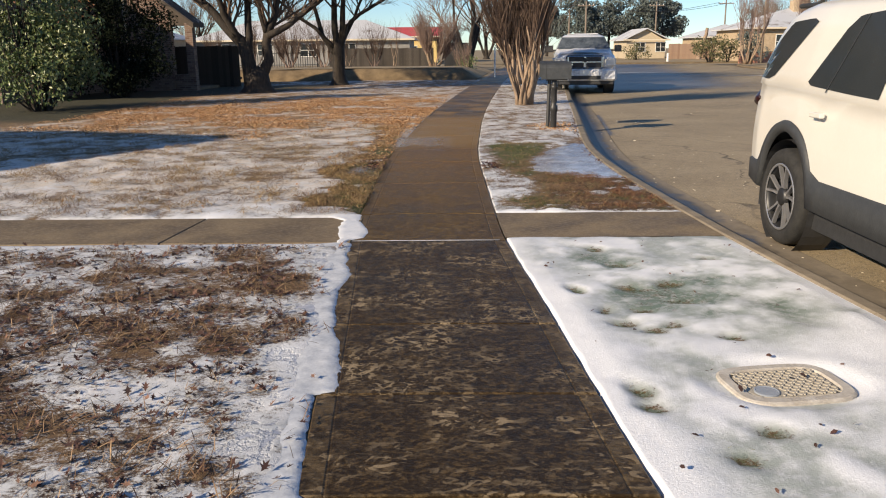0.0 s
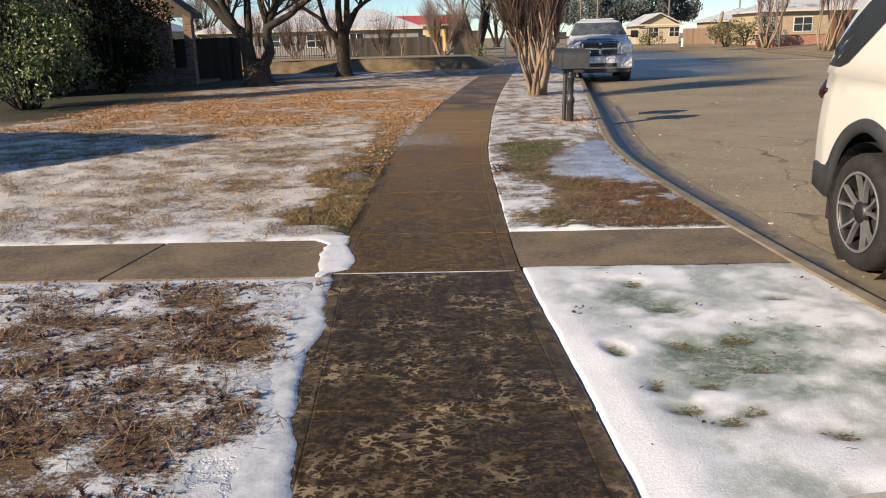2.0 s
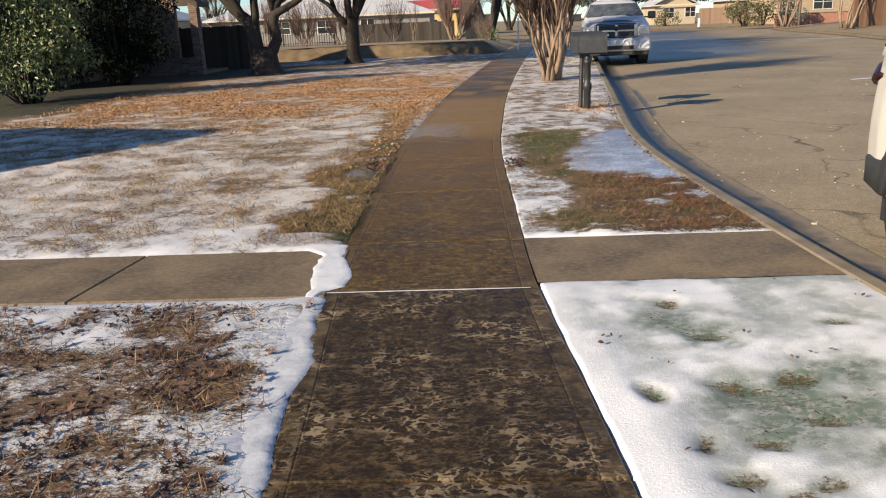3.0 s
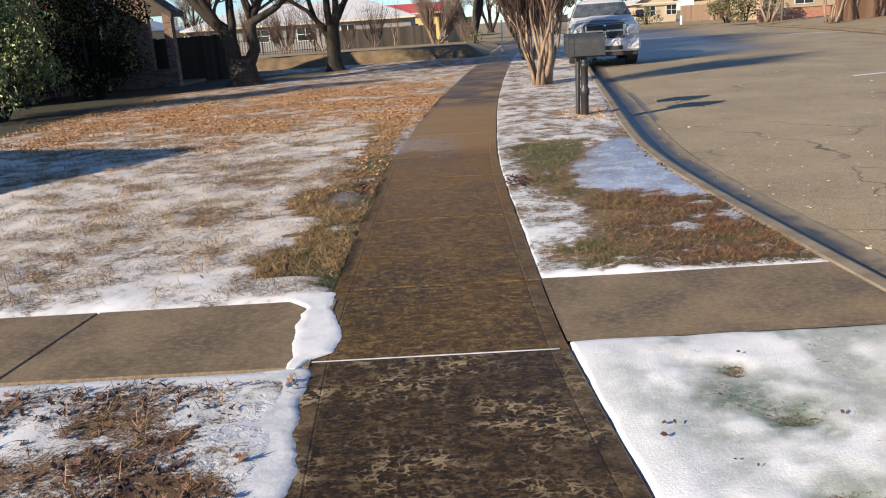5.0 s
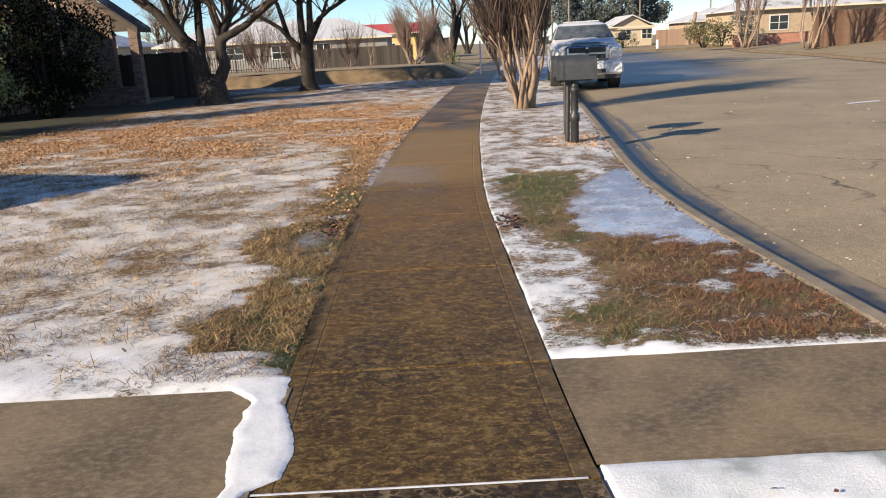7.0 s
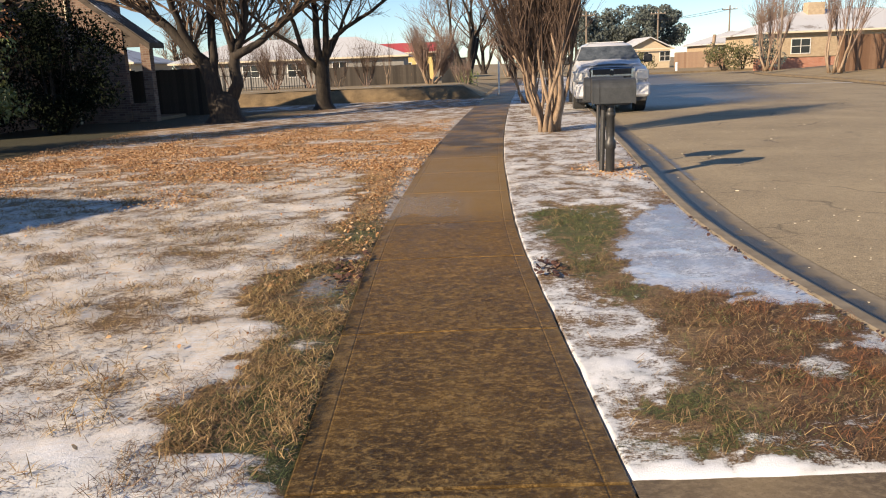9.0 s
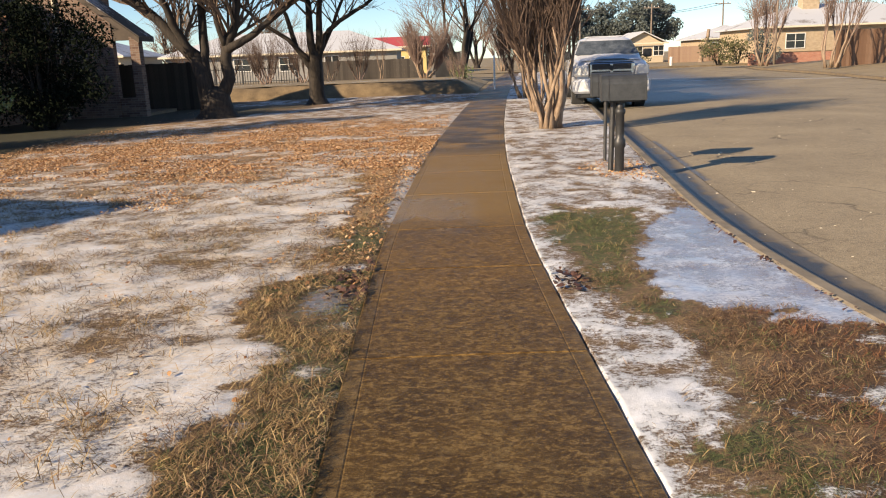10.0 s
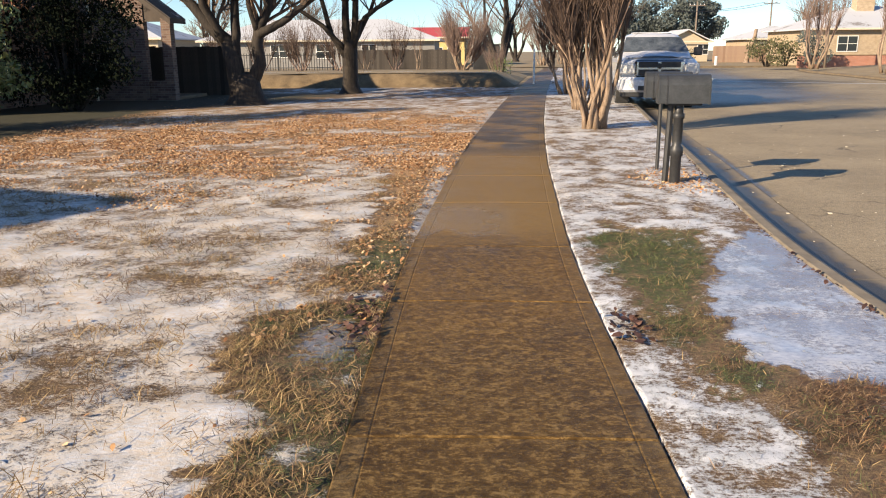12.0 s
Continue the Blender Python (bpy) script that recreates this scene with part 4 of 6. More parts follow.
def limbed_tree(label, base, seed, foot, limbs, last=5, kids=4):
    """A tree whose main limbs follow given lines; foot: rows (height, radius) of the trunk."""
    rng = random.Random(seed)
    t = thing("tree", label, "tree", Matrix.Translation(base), "bare street trees")
    geos, f = [Geo(), Geo()], Geo()
    f.lathe((0, 0, 0), (0, 0, 1), foot, 18)
    f.v = [(x * (1 + 0.09 * math.sin(5 * math.atan2(y, x) + seed) + 0.05 * math.sin(4 * z + 2)), y * (1 + 0.10 * math.sin(3 * math.atan2(y, x) + 1)), z) for x, y, z in f.v]
    part("trunk", f, BARK, t, smooth=True)
    for pts, r0, r1, reach in limbs:
        P = [Vector((x, d + rng.uniform(-0.06, 0.06), z)) for x, d, z in pts]
        Q = []
        for a, b in zip(P[:-1], P[1:]):
            for k in range(3):
                Q.append(a.lerp(b, k / 3) + Vector((rng.uniform(-1, 1), rng.uniform(-1, 1), 0)) * 0.025)
        Q.append(P[-1])
        n = len(Q)
        R = [r0 + (r1 - r0) * (k / (n - 1)) ** 0.8 for k in range(n)]
        lg = Geo()
        lg.tube(Q, R, 9)
        part("limb", lg, BARK, t, smooth=True)
        d = (Q[-1] - Q[-3]).normalized()
        for k in range(3):
            side = Vector((rng.uniform(-1, 1), rng.uniform(-1, 1), rng.uniform(-0.2, 0.5)))
            branch_out(geos, Q[-1], (d + 0.6 * side).normalized(), reach * rng.uniform(0.8, 1.2), r1 * 0.8, 1, rng, last=last, kids=kids)
        for k in range(max(5, n // 2 + 2)):
            i = rng.randint(n // 2, n - 2)
            side = Vector((rng.uniform(-1, 1), rng.uniform(-1, 1), rng.uniform(0, 0.8)))
            branch_out(geos, Q[i], (d * 0.5 + side).normalized(), reach * rng.uniform(0.5, 0.9), R[i] * 0.4, 2, rng, last=last, kids=kids)
    geos[1].f += [tuple(i + len(geos[1].v) for i in f) for f in geos[0].f]
    geos[1].v += geos[0].v
    part("crown", geos[1], TWIG, t, "bare twigs")
    return t


limbed_tree("dark multi-trunked bare tree on the frosty lawn", (-6.85, 28.6, 0), 4,
            [(-0.1, 0.72), (0.05, 0.60), (0.18, 0.50), (0.4, 0.45), (0.65, 0.42), (0.85, 0.30), (0.95, 0.05)],
            [([(-0.22, 0, 0.1), (-0.30, 0, 1.27), (-0.58, 0.1, 1.85), (-1.0, 0.1, 2.25), (-1.45, 0.2, 2.8), (-2.3, 0.2, 3.6)], 0.30, 0.12, 2.2),
             ([(-0.30, 0, 1.2), (-0.26, 0.2, 2.0), (-0.29, 0.3, 3.2), (-0.2, 0.3, 4.2)], 0.18, 0.09, 2.2),
             ([(-0.55, 0, 1.7), (-1.0, -0.3, 2.8), (-1.15, -0.5, 3.4), (-1.3, -0.9, 4.4)], 0.14, 0.08, 2.0),
             ([(0.15, 0, 0.1), (0.16, 0, 0.7), (0.46, 0, 1.15), (0.36, 0, 1.73), (0.42, 0, 2.1), (0.72, 0, 2.6), (0.87, 0, 3.2), (1.0, 0.1, 4.2)], 0.24, 0.10, 2.2),
             ([(0.42, 0, 2.0), (0.75, -0.05, 2.12), (1.15, -0.1, 2.32), (1.7, -0.1, 2.7), (2.3, -0.2, 3.1), (3.2, -0.3, 3.7)], 0.15, 0.07, 2.0),
             ([(0.45, 0, 2.1), (0.30, -0.3, 2.8), (0.35, -0.7, 3.8)], 0.13, 0.07, 2.0)])
limbed_tree("dark bare tree with a straight trunk on the lawn", (-4.7, 34.6, 0), 11,
            [(-0.1, 0.50), (0.06, 0.38), (0.2, 0.31), (0.5, 0.28), (1.0, 0.27), (1.5, 0.26), (1.9, 0.18), (2.0, 0.04)],
            [([(-0.02, 0, 1.2), (-0.10, 0, 2.3), (-0.15, 0.1, 3.6), (-0.2, 0.2, 4.6)], 0.19, 0.09, 2.3),
             ([(0.06, 0, 1.3), (0.22, 0, 2.4), (0.30, -0.1, 3.6), (0.5, -0.1, 4.6)], 0.17, 0.08, 2.3),
             ([(-0.08, 0, 1.2), (-0.65, 0, 2.1), (-1.0, 0.1, 3.3), (-1.5, 0.1, 4.2)], 0.13, 0.06, 2.2),
             ([(-0.1, 0, 1.5), (-0.9, -0.3, 2.4), (-1.9, -0.4, 3.1), (-2.8, -0.5, 3.9)], 0.10, 0.05, 2.0),
             ([(0.1, 0, 1.6), (0.38, 0, 2.5), (1.0, 0, 3.0), (2.0, 0.1, 3.55), (2.9, 0.1, 4.2)], 0.12, 0.05, 2.2),
             ([(0.1, 0.1, 1.7), (0.7, 0.4, 2.9), (1.2, 0.7, 4.0)], 0.10, 0.05, 2.2)])
bare_tree("dark bare tree with many rising limbs beside the pavement", (1.4, 57, 0.1), 17, [((0.30, 0, 1), 3.2, 0.20), ((-0.28, 0.1, 1), 3.4, 0.18), ((0.05, -0.1, 1), 3.6, 0.2), ((-0.5, 0, 1), 3.0, 0.14), ((0.55, 0.1, 1), 3.2, 0.14)], last=5)


def crape(label, base, seed, size=1.0, count=13, shoots=22, group="crape myrtles", mat=None, lean=(0, 0), knuckle=2.0, width=0.62, top=2.6, twig=None, thick=1.0):
    """Pale stems fanning from one foot; each ends in a burst of upright shoots."""
    rng = random.Random(seed)
    t = thing("crape_myrtle", label, "tree", Matrix.Translation(base), group)
    stems, twigs = [], Geo()
    for k in range(count):
        a = 2 * math.pi * (k + rng.uniform(-0.3, 0.3)) / count
        rr = rng.uniform(0.10, 0.26) * size
        p = Vector((rr * math.cos(a), rr * math.sin(a), -0.03))
        out = rng.uniform(0.4, 1.0) * width
        h = knuckle * size * rng.uniform(0.8, 1.12)
        d = Vector((math.cos(a) * out + lean[0], math.sin(a) * out + lean[1], h)).normalized()
        pts, rad, d1 = sway(p, d, h * 1.03, 0.054 * thick * size * rng.uniform(0.65, 1.2), 0.021 * size, rng, 0.20, 7, 0.08)
        g = Geo()
        rad[0] *= 1.35
        g.tube(pts, rad, 7)
        stems.append(g)
        for s in range(shoots):
            i = rng.choice((7, 7, 6, 6, 5, 4))
            a2 = rng.uniform(0, 6.28)
            sd = (d1 * 0.9 + Vector((math.cos(a2), math.sin(a2), 0)) * rng.uniform(0.05, 0.42) + Vector((0, 0, 0.75))).normalized()
            L = top * size * rng.uniform(0.55, 1.1)
            q, rd, d2 = sway(pts[i], sd, L, 0.014 * size, 0.005 * size, rng, 0.12, 5, 0.05)
            twigs.tube(q, rd, 3, False)
            for u in range(4):
                j = rng.randint(1, 4)
                a3 = rng.uniform(0, 6.28)
                q2, rd2, _ = sway(q[j], (d2 + Vector((math.cos(a3), math.sin(a3), 0.2)) * 0.55).normalized(), L * rng.uniform(0.25, 0.5), 0.007 * size, 0.003 * size, rng, 0.16, 3, 0.05)
                twigs.tube(q2, rd2, 3, False)
    for g in stems:
        part("stem", g, mat or PALEBARK, t, smooth=True)
    part("crown", twigs, twig or CRAPETWIG, t, "dense bare reddish shoots")
    return t


crape("bare crape myrtle with pale peeling stems on the verge", (2.22, 20.9, 0), 3, 1.0, 12, 34, lean=(0.10, 0), knuckle=2.15, width=0.42, thick=1.25)
crape("bare crape myrtle further along the snowy verge", (2.62, 26.0, 0), 8, 1.0, 9, 26, knuckle=1.6)
crape("bare crape myrtle beside the pavement far along the verge", (3.15, 33.5, 0), 9, 1.0, 9, 26, knuckle=1.6)
crape("round-headed bare tree with reddish twigs on the bank", (-0.9, 53, 0.3), 21, 1.1, 11, 34, knuckle=1.1, width=1.0, top=2.3, twig=REDTWIG)
crape("small bare shrub with reddish twigs beside a dark hedge", (1.0, 45.5, 0.2), 22, 0.45, 8, 14, knuckle=1.6, top=2.2, twig=REDTWIG)
crape("bare reddish tree far down the pavement", (6.4, 84, 0.0), 23, 1.5, 8, 16, knuckle=1.1, width=0.9, twig=REDTWIG)
crape("bare reddish tree far down the pavement", (9.2, 92, 0.0), 24, 1.6, 8, 16, knuckle=1.1, width=0.9, twig=REDTWIG)
crape("bare pale-stemmed tree across the street", (22.3, 50, 0.2), 25, 1.5, 6, 12, knuckle=1.7, width=0.9, twig=REDTWIG)
crape("bare pale-stemmed tree across the street", (22.5, 60, 0.2), 26, 1.5, 6, 12, knuckle=1.7, width=0.8, twig=REDTWIG)
crape("small bare tree before the dark fence", (-7.2, 57, 0.25), 27, 0.6, 5, 8, knuckle=1.6)
crape("small bare tree before the dark fence", (-3.9, 57, 0.25), 28, 0.7, 3, 6, knuckle=2.2)
for k, (x, y, z) in enumerate(((-10.5, 52, 0.38), (-13.5, 55, 0.35), (-8.8, 56, 0.3), (-16.5, 56, 0.3), (-5.6, 60, 0.2), (-11.8, 59, 0.25))):
    crape("bare thicket of twigs behind the lawn", (x, y, z), 290 + k, 0.8 + 0.1 * (k % 3), 6, 14, "bare thickets", knuckle=1.0, mat=REDTWIG)


# ---- shrubs and leafy trees ----
def leaves(geo, rng, centre, radii, count, size, flat=0.5, hollow=0.55):
    for _ in range(count):
        while True:
            v = Vector((rng.uniform(-1, 1), rng.uniform(-1, 1), rng.uniform(-1, 1)))
            if hollow < v.length < 1.0:
                break
        p = Vector(centre) + Vector((v.x * radii[0], v.y * radii[1], v.z * radii[2]))
        a = Vector((rng.gauss(0, 1), rng.gauss(0, 1), rng.gauss(0, 1) * flat)).normalized()
        b = a.orthogonal().normalized()
        b.rotate(Matrix.Rotation(rng.uniform(0, 6.28), 3, a))
        s = size * rng.uniform(0.6, 1.3)
        c = a.cross(b)
        geo.face(p - b * s, p + c * s * 0.45 + a * s * 0.12, p + b * s, p - c * s * 0.45 + a * s * 0.12)


def shrub(name, label, base, clumps, count, size, mat, seed, category="shrub", group="", stem=True, hollow=0.5):
    rng = random.Random(seed)
    t = thing(name, label, category, Matrix.Translation(base), group)
    g, s = Geo(), Geo()
    for (cx, cy, cz), rad in clumps:
        leaves(g, rng, (cx, cy, cz), rad, int(count * rad[0] * rad[2]), size, hollow=hollow)
        if stem:
            pts, rd, _ = sway(Vector((cx * 0.15, cy * 0.15, -0.05)), Vector((cx * 0.5, cy * 0.5, max(cz, 0.3))).normalized(), max(cz, 0.4), 0.035, 0.015, rng, 0.06, 4)
            s.tube(pts, rd, 5)
    part("foliage", g, mat, t)
    if stem:
        part("stem", s, BARK, t)
    return t


def lumps(seed, w, d, h, n, r):
    rng = random.Random(seed)
    out = []
    for _ in range(n):
        a, q = rng.uniform(0, 6.28), math.sqrt(rng.uniform(0, 1))
        z = rng.uniform(0.12, 1.0)
        k = math.sqrt(max(0.15, 1 - max(0, z - 0.45) ** 2 * 2.6))
        rr = r * rng.uniform(0.7, 1.25)
        out.append(((math.cos(a) * q * w * k, math.sin(a) * q * d * k, max(rr * 0.8, z * h)), (rr, rr, rr * 0.85)))
    return out


shrub("holly_bush", "large glossy green bush lit by the sun", (-10.7, 20.3, 0), lumps(31, 1.55, 1.4, 4.4, 60, 0.55), 950, 0.055, HOLLY, 31, "bush", hollow=0.35)
shrub("holly_bush", "evergreen bush by the house, its leaves coloured as in shade", (-11.0, 26.3, 0), lumps(32, 1.75, 1.3, 3.3, 54, 0.55), 950, 0.055, SHADELEAF, 32, "bush", hollow=0.3)
shrub("rust_leaved_shrub", "shrub holding rust-red winter leaves by the house", (-12.6, 25.0, 0), [((x, y, z + 2.2), (r, r, r)) for (x, y, z), (r, _, _) in lumps(33, 1.2, 0.9, 1.8, 14, 0.45)], 420, 0.06, RUST, 33)
shrub("hedge", "small dark clipped hedge beside the pavement", (1.3, 47.5, 0.15), lumps(34, 0.75, 0.6, 0.8, 12, 0.35), 500, 0.05, HOLLY, 34, "hedge")
shrub("juniper", "grey-green evergreen shrub before the tan house", (22.2, 68, 0.2), lumps(35, 1.5, 1.2, 2.0, 16, 0.6), 300, 0.10, SHRUB, 35)
shrub("juniper", "grey-green evergreen shrub before the tan house", (26.0, 69, 0.2), lumps(36, 1.4, 1.2, 2.3, 16, 0.55), 300, 0.10, PINE, 36)
shrub("juniper", "dry yellowish shrub before the tan house", (24.2, 69.5, 0.2), lumps(37, 1.0, 1.0, 1.8, 10, 0.5), 260, 0.10, SHRUB, 37)
shrub("shrub", "dark shrub against the far fence", (21.5, 92, 0.0), lumps(38, 1.6, 0.8, 1.9, 12, 0.6), 240, 0.11, SHRUB, 38)
for k, (x, y, s) in enumerate(((22, 140, 1.0), (28, 143, 1.1), (33, 141, 0.95), (38, 145, 1.0), (17.5, 146, 0.8))):
    t = shrub("pine_tree", "tall pine far behind the houses, greyed by haze in its colour", (x, y, 0), [((a, b, c + 3.0), r) for (a, b, c), r in lumps(40 + k, 3.6 * s, 3 * s, 6.2 * s, 26, 1.3)], 170, 0.24, PINE, 40 + k, "tree", "pines behind the houses", False)
    part("trunk", Geo().tube([(0, 0, -0.3), (0.1, 0, 3), (0, 0.1, 7 * s)], [0.3, 0.24, 0.08], 7), BARK, t)
for k, (x, y) in enumerate(((46, 120), (53, 112), (58, 105), (12, 120), (-30, 95), (-22, 110), (5, 110), (42, 105))):
    bare_tree("grey bare tree far behind the roofs", (x, y, 0), 60 + k, [((0.1, 0, 1), 3.0, 0.3), ((-0.3, 0, 1), 3.2, 0.22), ((0.4, 0.1, 1), 3.2, 0.22)], last=4, group="far bare trees", kids=4)


# ---- mailbox ----
def mailbox(label, m, thin):
    """A long box with an arched top; its door faces the street."""
    t = thing("mailbox", label, "mailbox", m, "mailboxes on the verge")
    x0, x1, z0, w, h = -0.21, 0.31, 0.92, 0.145, 0.20
    prof = [(-w, 0.0), (w, 0.0), (w, h)] + [(w * math.cos(a), h + 0.115 * math.sin(a)) for a in np.linspace(0.25, math.pi - 0.25, 11)] + [(-w, h)]
    n = len(prof)

    def prism(a, b, k):
        g = Geo()
        for x in (a, b):
            g.v += [(x, y * k, z0 - 0.003 * (k - 1) * 100 + z * k) for y, z in prof]
        g.f = [tuple(range(n)), tuple(reversed(range(n, 2 * n)))] + [(i, i + n, (i + 1) % n + n, (i + 1) % n) for i in range(n)]
        return g
    box = part("box", prism(x0, x1, 1.0), GREYMETAL, t, "dull grey metal box")
    part("seam", prism(x0 + 0.07, x0 + 0.085, 1.02), BLACKPAINT, box)
    part("back_plate", prism(x0 - 0.015, x0, 1.02), GREYMETAL, box)
    door = part("door", prism(x1, x1 + 0.02, 1.03), GREYMETAL, box)
    part("handle", B(x1 + 0.02, -0.03, 1.17, x1 + 0.045, 0.03, 1.195), CHROME, door)
    part("flag", B(0.10, w + 0.003, 1.0, 0.13, w + 0.009, 1.19), BLACKPAINT, box)
    part("bracket", B(-0.13, -0.06, 0.895, 0.26, 0.06, 0.93, bev=0.006), BLACKPAINT, t)
    if thin:
        part("stake", Geo().tube([(-0.02, 0, -0.1), (-0.02, 0.01, 0.9)], [0.024, 0.024], 8), BLACKPAINT, t)
    else:
        part("post", Geo().lathe((0.02, 0, -0.1), (0, 0, 1), [(0, 0.06), (0.42, 0.06), (0.43, 0.074), (0.52, 0.074), (0.55, 0.05), (0.60, 0.056), (0.84, 0.054), (0.85, 0.066), (0.90, 0.066), (0.91, 0.05), (1.0, 0.05)], 16), BLACKPAINT, t, smooth=True)
        part("stay", Geo().tube([(-0.09, 0.02, -0.1), (-0.07, 0.02, 0.9)], [0.035, 0.035], 8), BLACKPAINT, t)
    return t


mailbox("dull dark grey mailbox on a stout black post", pose(2.18, 14.33, 0, 0, 0, -7), False)
mailbox("dull dark grey mailbox on a thin stake behind another", pose(2.26, 15.40, 0, 0, 0, -7), True)


# ---- vehicles ----
def vehicle_shell(length, low, belt, roof, half, tumble, wheels, wr, n=140, shoulder=0.03):
    """A lofted body. low, belt and roof give heights along the length, half the half width; wheels are the arch centres."""
    g = Geo()
    us = np.linspace(0, length, n)
    ring = 0
    for u in us:
        z0, zb, zr, w = low(u), belt(u), roof(u), half(u)
        za = z0
        for c in wheels:
            dd = (wr + 0.075) ** 2 - (u - c) ** 2
            if dd > 0:
                za = max(za, wr + math.sqrt(dd))
        za = min(za, zb - 0.05)
        tw = max(0.0, zr - zb)
        wt = w - tumble * tw
        side = []
        for k in range(7):
            s = k / 6
            z = za + (zb - za) * s
            f = (z - z0) / max(zb - z0, 0.01)
            side.append((w * (0.955 + 0.05 * math.sin(math.pi * min(1, 0.15 + 0.75 * f))) - 0.02 * f, z))
        side.append((w - shoulder, zb + 0.012))
        for k in range(1, 5):
            s = k / 4
            side.append((w - shoulder + (wt - w + shoulder) * s, zb + 0.012 + (tw - 0.10) * s if tw > 0.12 else zb + 0.012 + 0.6 * tw * s))
        side.append((wt - 0.07, zr - 0.035 if tw > 0.12 else zr))
        side.append((wt - 0.20, zr))
        full = [(x, z) for x, z in side] + [(0, zr + 0.02)] + [(-x, z) for x, z in reversed(side)]
        ring = len(full)
        g.v += [(x, u, z) for x, z in full]
    for r in range(n - 1):
        for c in range(ring - 1):
            a = r * ring + c
            g.f.append((a, a + 1, a + ring + 1, a + ring))
    g.f.append(tuple(range(ring)))
    g.f.append(tuple(reversed(range((n - 1) * ring, n * ring))))
    return g


def pw(rows):
    return lambda u: float(np.interp(u, [r[0] for r in rows], [r[1] for r in rows]))


def wheel(parent, u, side, x, wr, rim, spokes, mat, width=0.235, twin=True):
    """A wheel with its tyre, dished rim and spokes; side +1 or -1."""
    hub = (side * x, u, wr)
    ax = (side, 0, 0)
    ty = part("wheel", Geo().lathe((side * (x - width), u, wr), ax, [(0, rim), (0.0, wr - 0.05), (0.02, wr - 0.012), (0.05, wr), (width - 0.05, wr), (width - 0.02, wr - 0.012), (width, wr - 0.05), (width - 0.004, rim + 0.015), (width - 0.02, rim + 0.004), (width - 0.14, rim - 0.01)], 40), RUBBER, parent, "worn black tyre", True)
    part("rim", Geo().lathe((side * (x - 0.03), u, wr), ax, [(-0.12, rim - 0.02), (-0.005, rim - 0.018), (0.022, rim - 0.004), (0.026, rim + 0.006), (0.02, rim + 0.010)], 40), DARKALLOY, ty, "dark rim", True)
    part("rim_lip", Geo().lathe((side * (x - 0.005), u, wr), ax, [(0.0, rim - 0.014), (0.004, rim - 0.010), (0.004, rim + 0.002), (0.0, rim + 0.006)], 40), mat, ty, "machined rim edge", True)
    part("brake_disc", Geo().lathe((side * (x - 0.12), u, wr), ax, [(0.0, rim * 0.98), (0.001, 0.01)], 28), PLASTIC, ty)
    for k in range(spokes):
        a0 = 2 * math.pi * k / spokes + 0.3
        for da in ((-0.17, 0.17) if twin else (0,)):
            g = Geo()
            for (r, wd, dx) in ((0.05, 0.015, -0.030), (rim * 0.55, 0.008, -0.018), (rim - 0.012, 0.010, -0.006)):
                a = a0 + da * (0.4 + 0.6 * r / rim) * 1.6
                c, s = math.cos(a), math.sin(a)
                for q, e in ((-wd, 0), (wd, 0), (wd, -0.03), (-wd, -0.03)):
                    g.v.append((side * (x + dx + e), u + r * c - q * s, wr + r * s + q * c))
            for r in range(2):
                for q in range(4):
                    a = r * 4 + q
                    b = r * 4 + (q + 1) % 4
                    g.f.append((a, b, b + 4, a + 4))
            part("spoke", g, ALLOY, ty)
    part("hub_cap", Geo().lathe((side * (x - 0.05), u, wr), ax, [(0, 0.075), (0.03, 0.07), (0.04, 0.045), (0.042, 0.001)], 20), DARKALLOY, ty, smooth=True)
    return ty


def side_panel(rows, half, belt, roof, tumble, side, shoulder=0.03, out=0.006):
    """A pane that follows the leaning upper side: rows (u, height) round its outline, as a fan of quads."""
    def place(u, z):
        zb, zr, w = belt(u), roof(u), half(u)
        s = np.clip((z - zb - 0.012) / max(0.05, zr - zb - 0.10), 0, 1.1)
        x = w - shoulder + (-tumble * (zr - zb) + shoulder) * s
        return (side * (x + out), u, z)
    lower = [r for r in rows[0]]
    upper = [r for r in rows[1]]
    g, n = Geo(), 14
    ul = np.linspace(0, 1, n)
    lo = [(np.interp(t, np.linspace(0, 1, len(lower)), [p[0] for p in lower]), np.interp(t, np.linspace(0, 1, len(lower)), [p[1] for p in lower])) for t in ul]
    up = [(np.interp(t, np.linspace(0, 1, len(upper)), [p[0] for p in upper]), np.interp(t, np.linspace(0, 1, len(upper)), [p[1] for p in upper])) for t in ul]
    for (a, b) in zip(lo, up):
        for s in np.linspace(0, 1, 5):
            g.v.append(place(a[0] + (b[0] - a[0]) * s, a[1] + (b[1] - a[1]) * s))
    for r in range(n - 1):
        for c in range(4):
            a = r * 5 + c
            g.f.append((a, a + 1, a + 6, a + 5) if side > 0 else (a, a + 5, a + 6, a + 1))
    return g


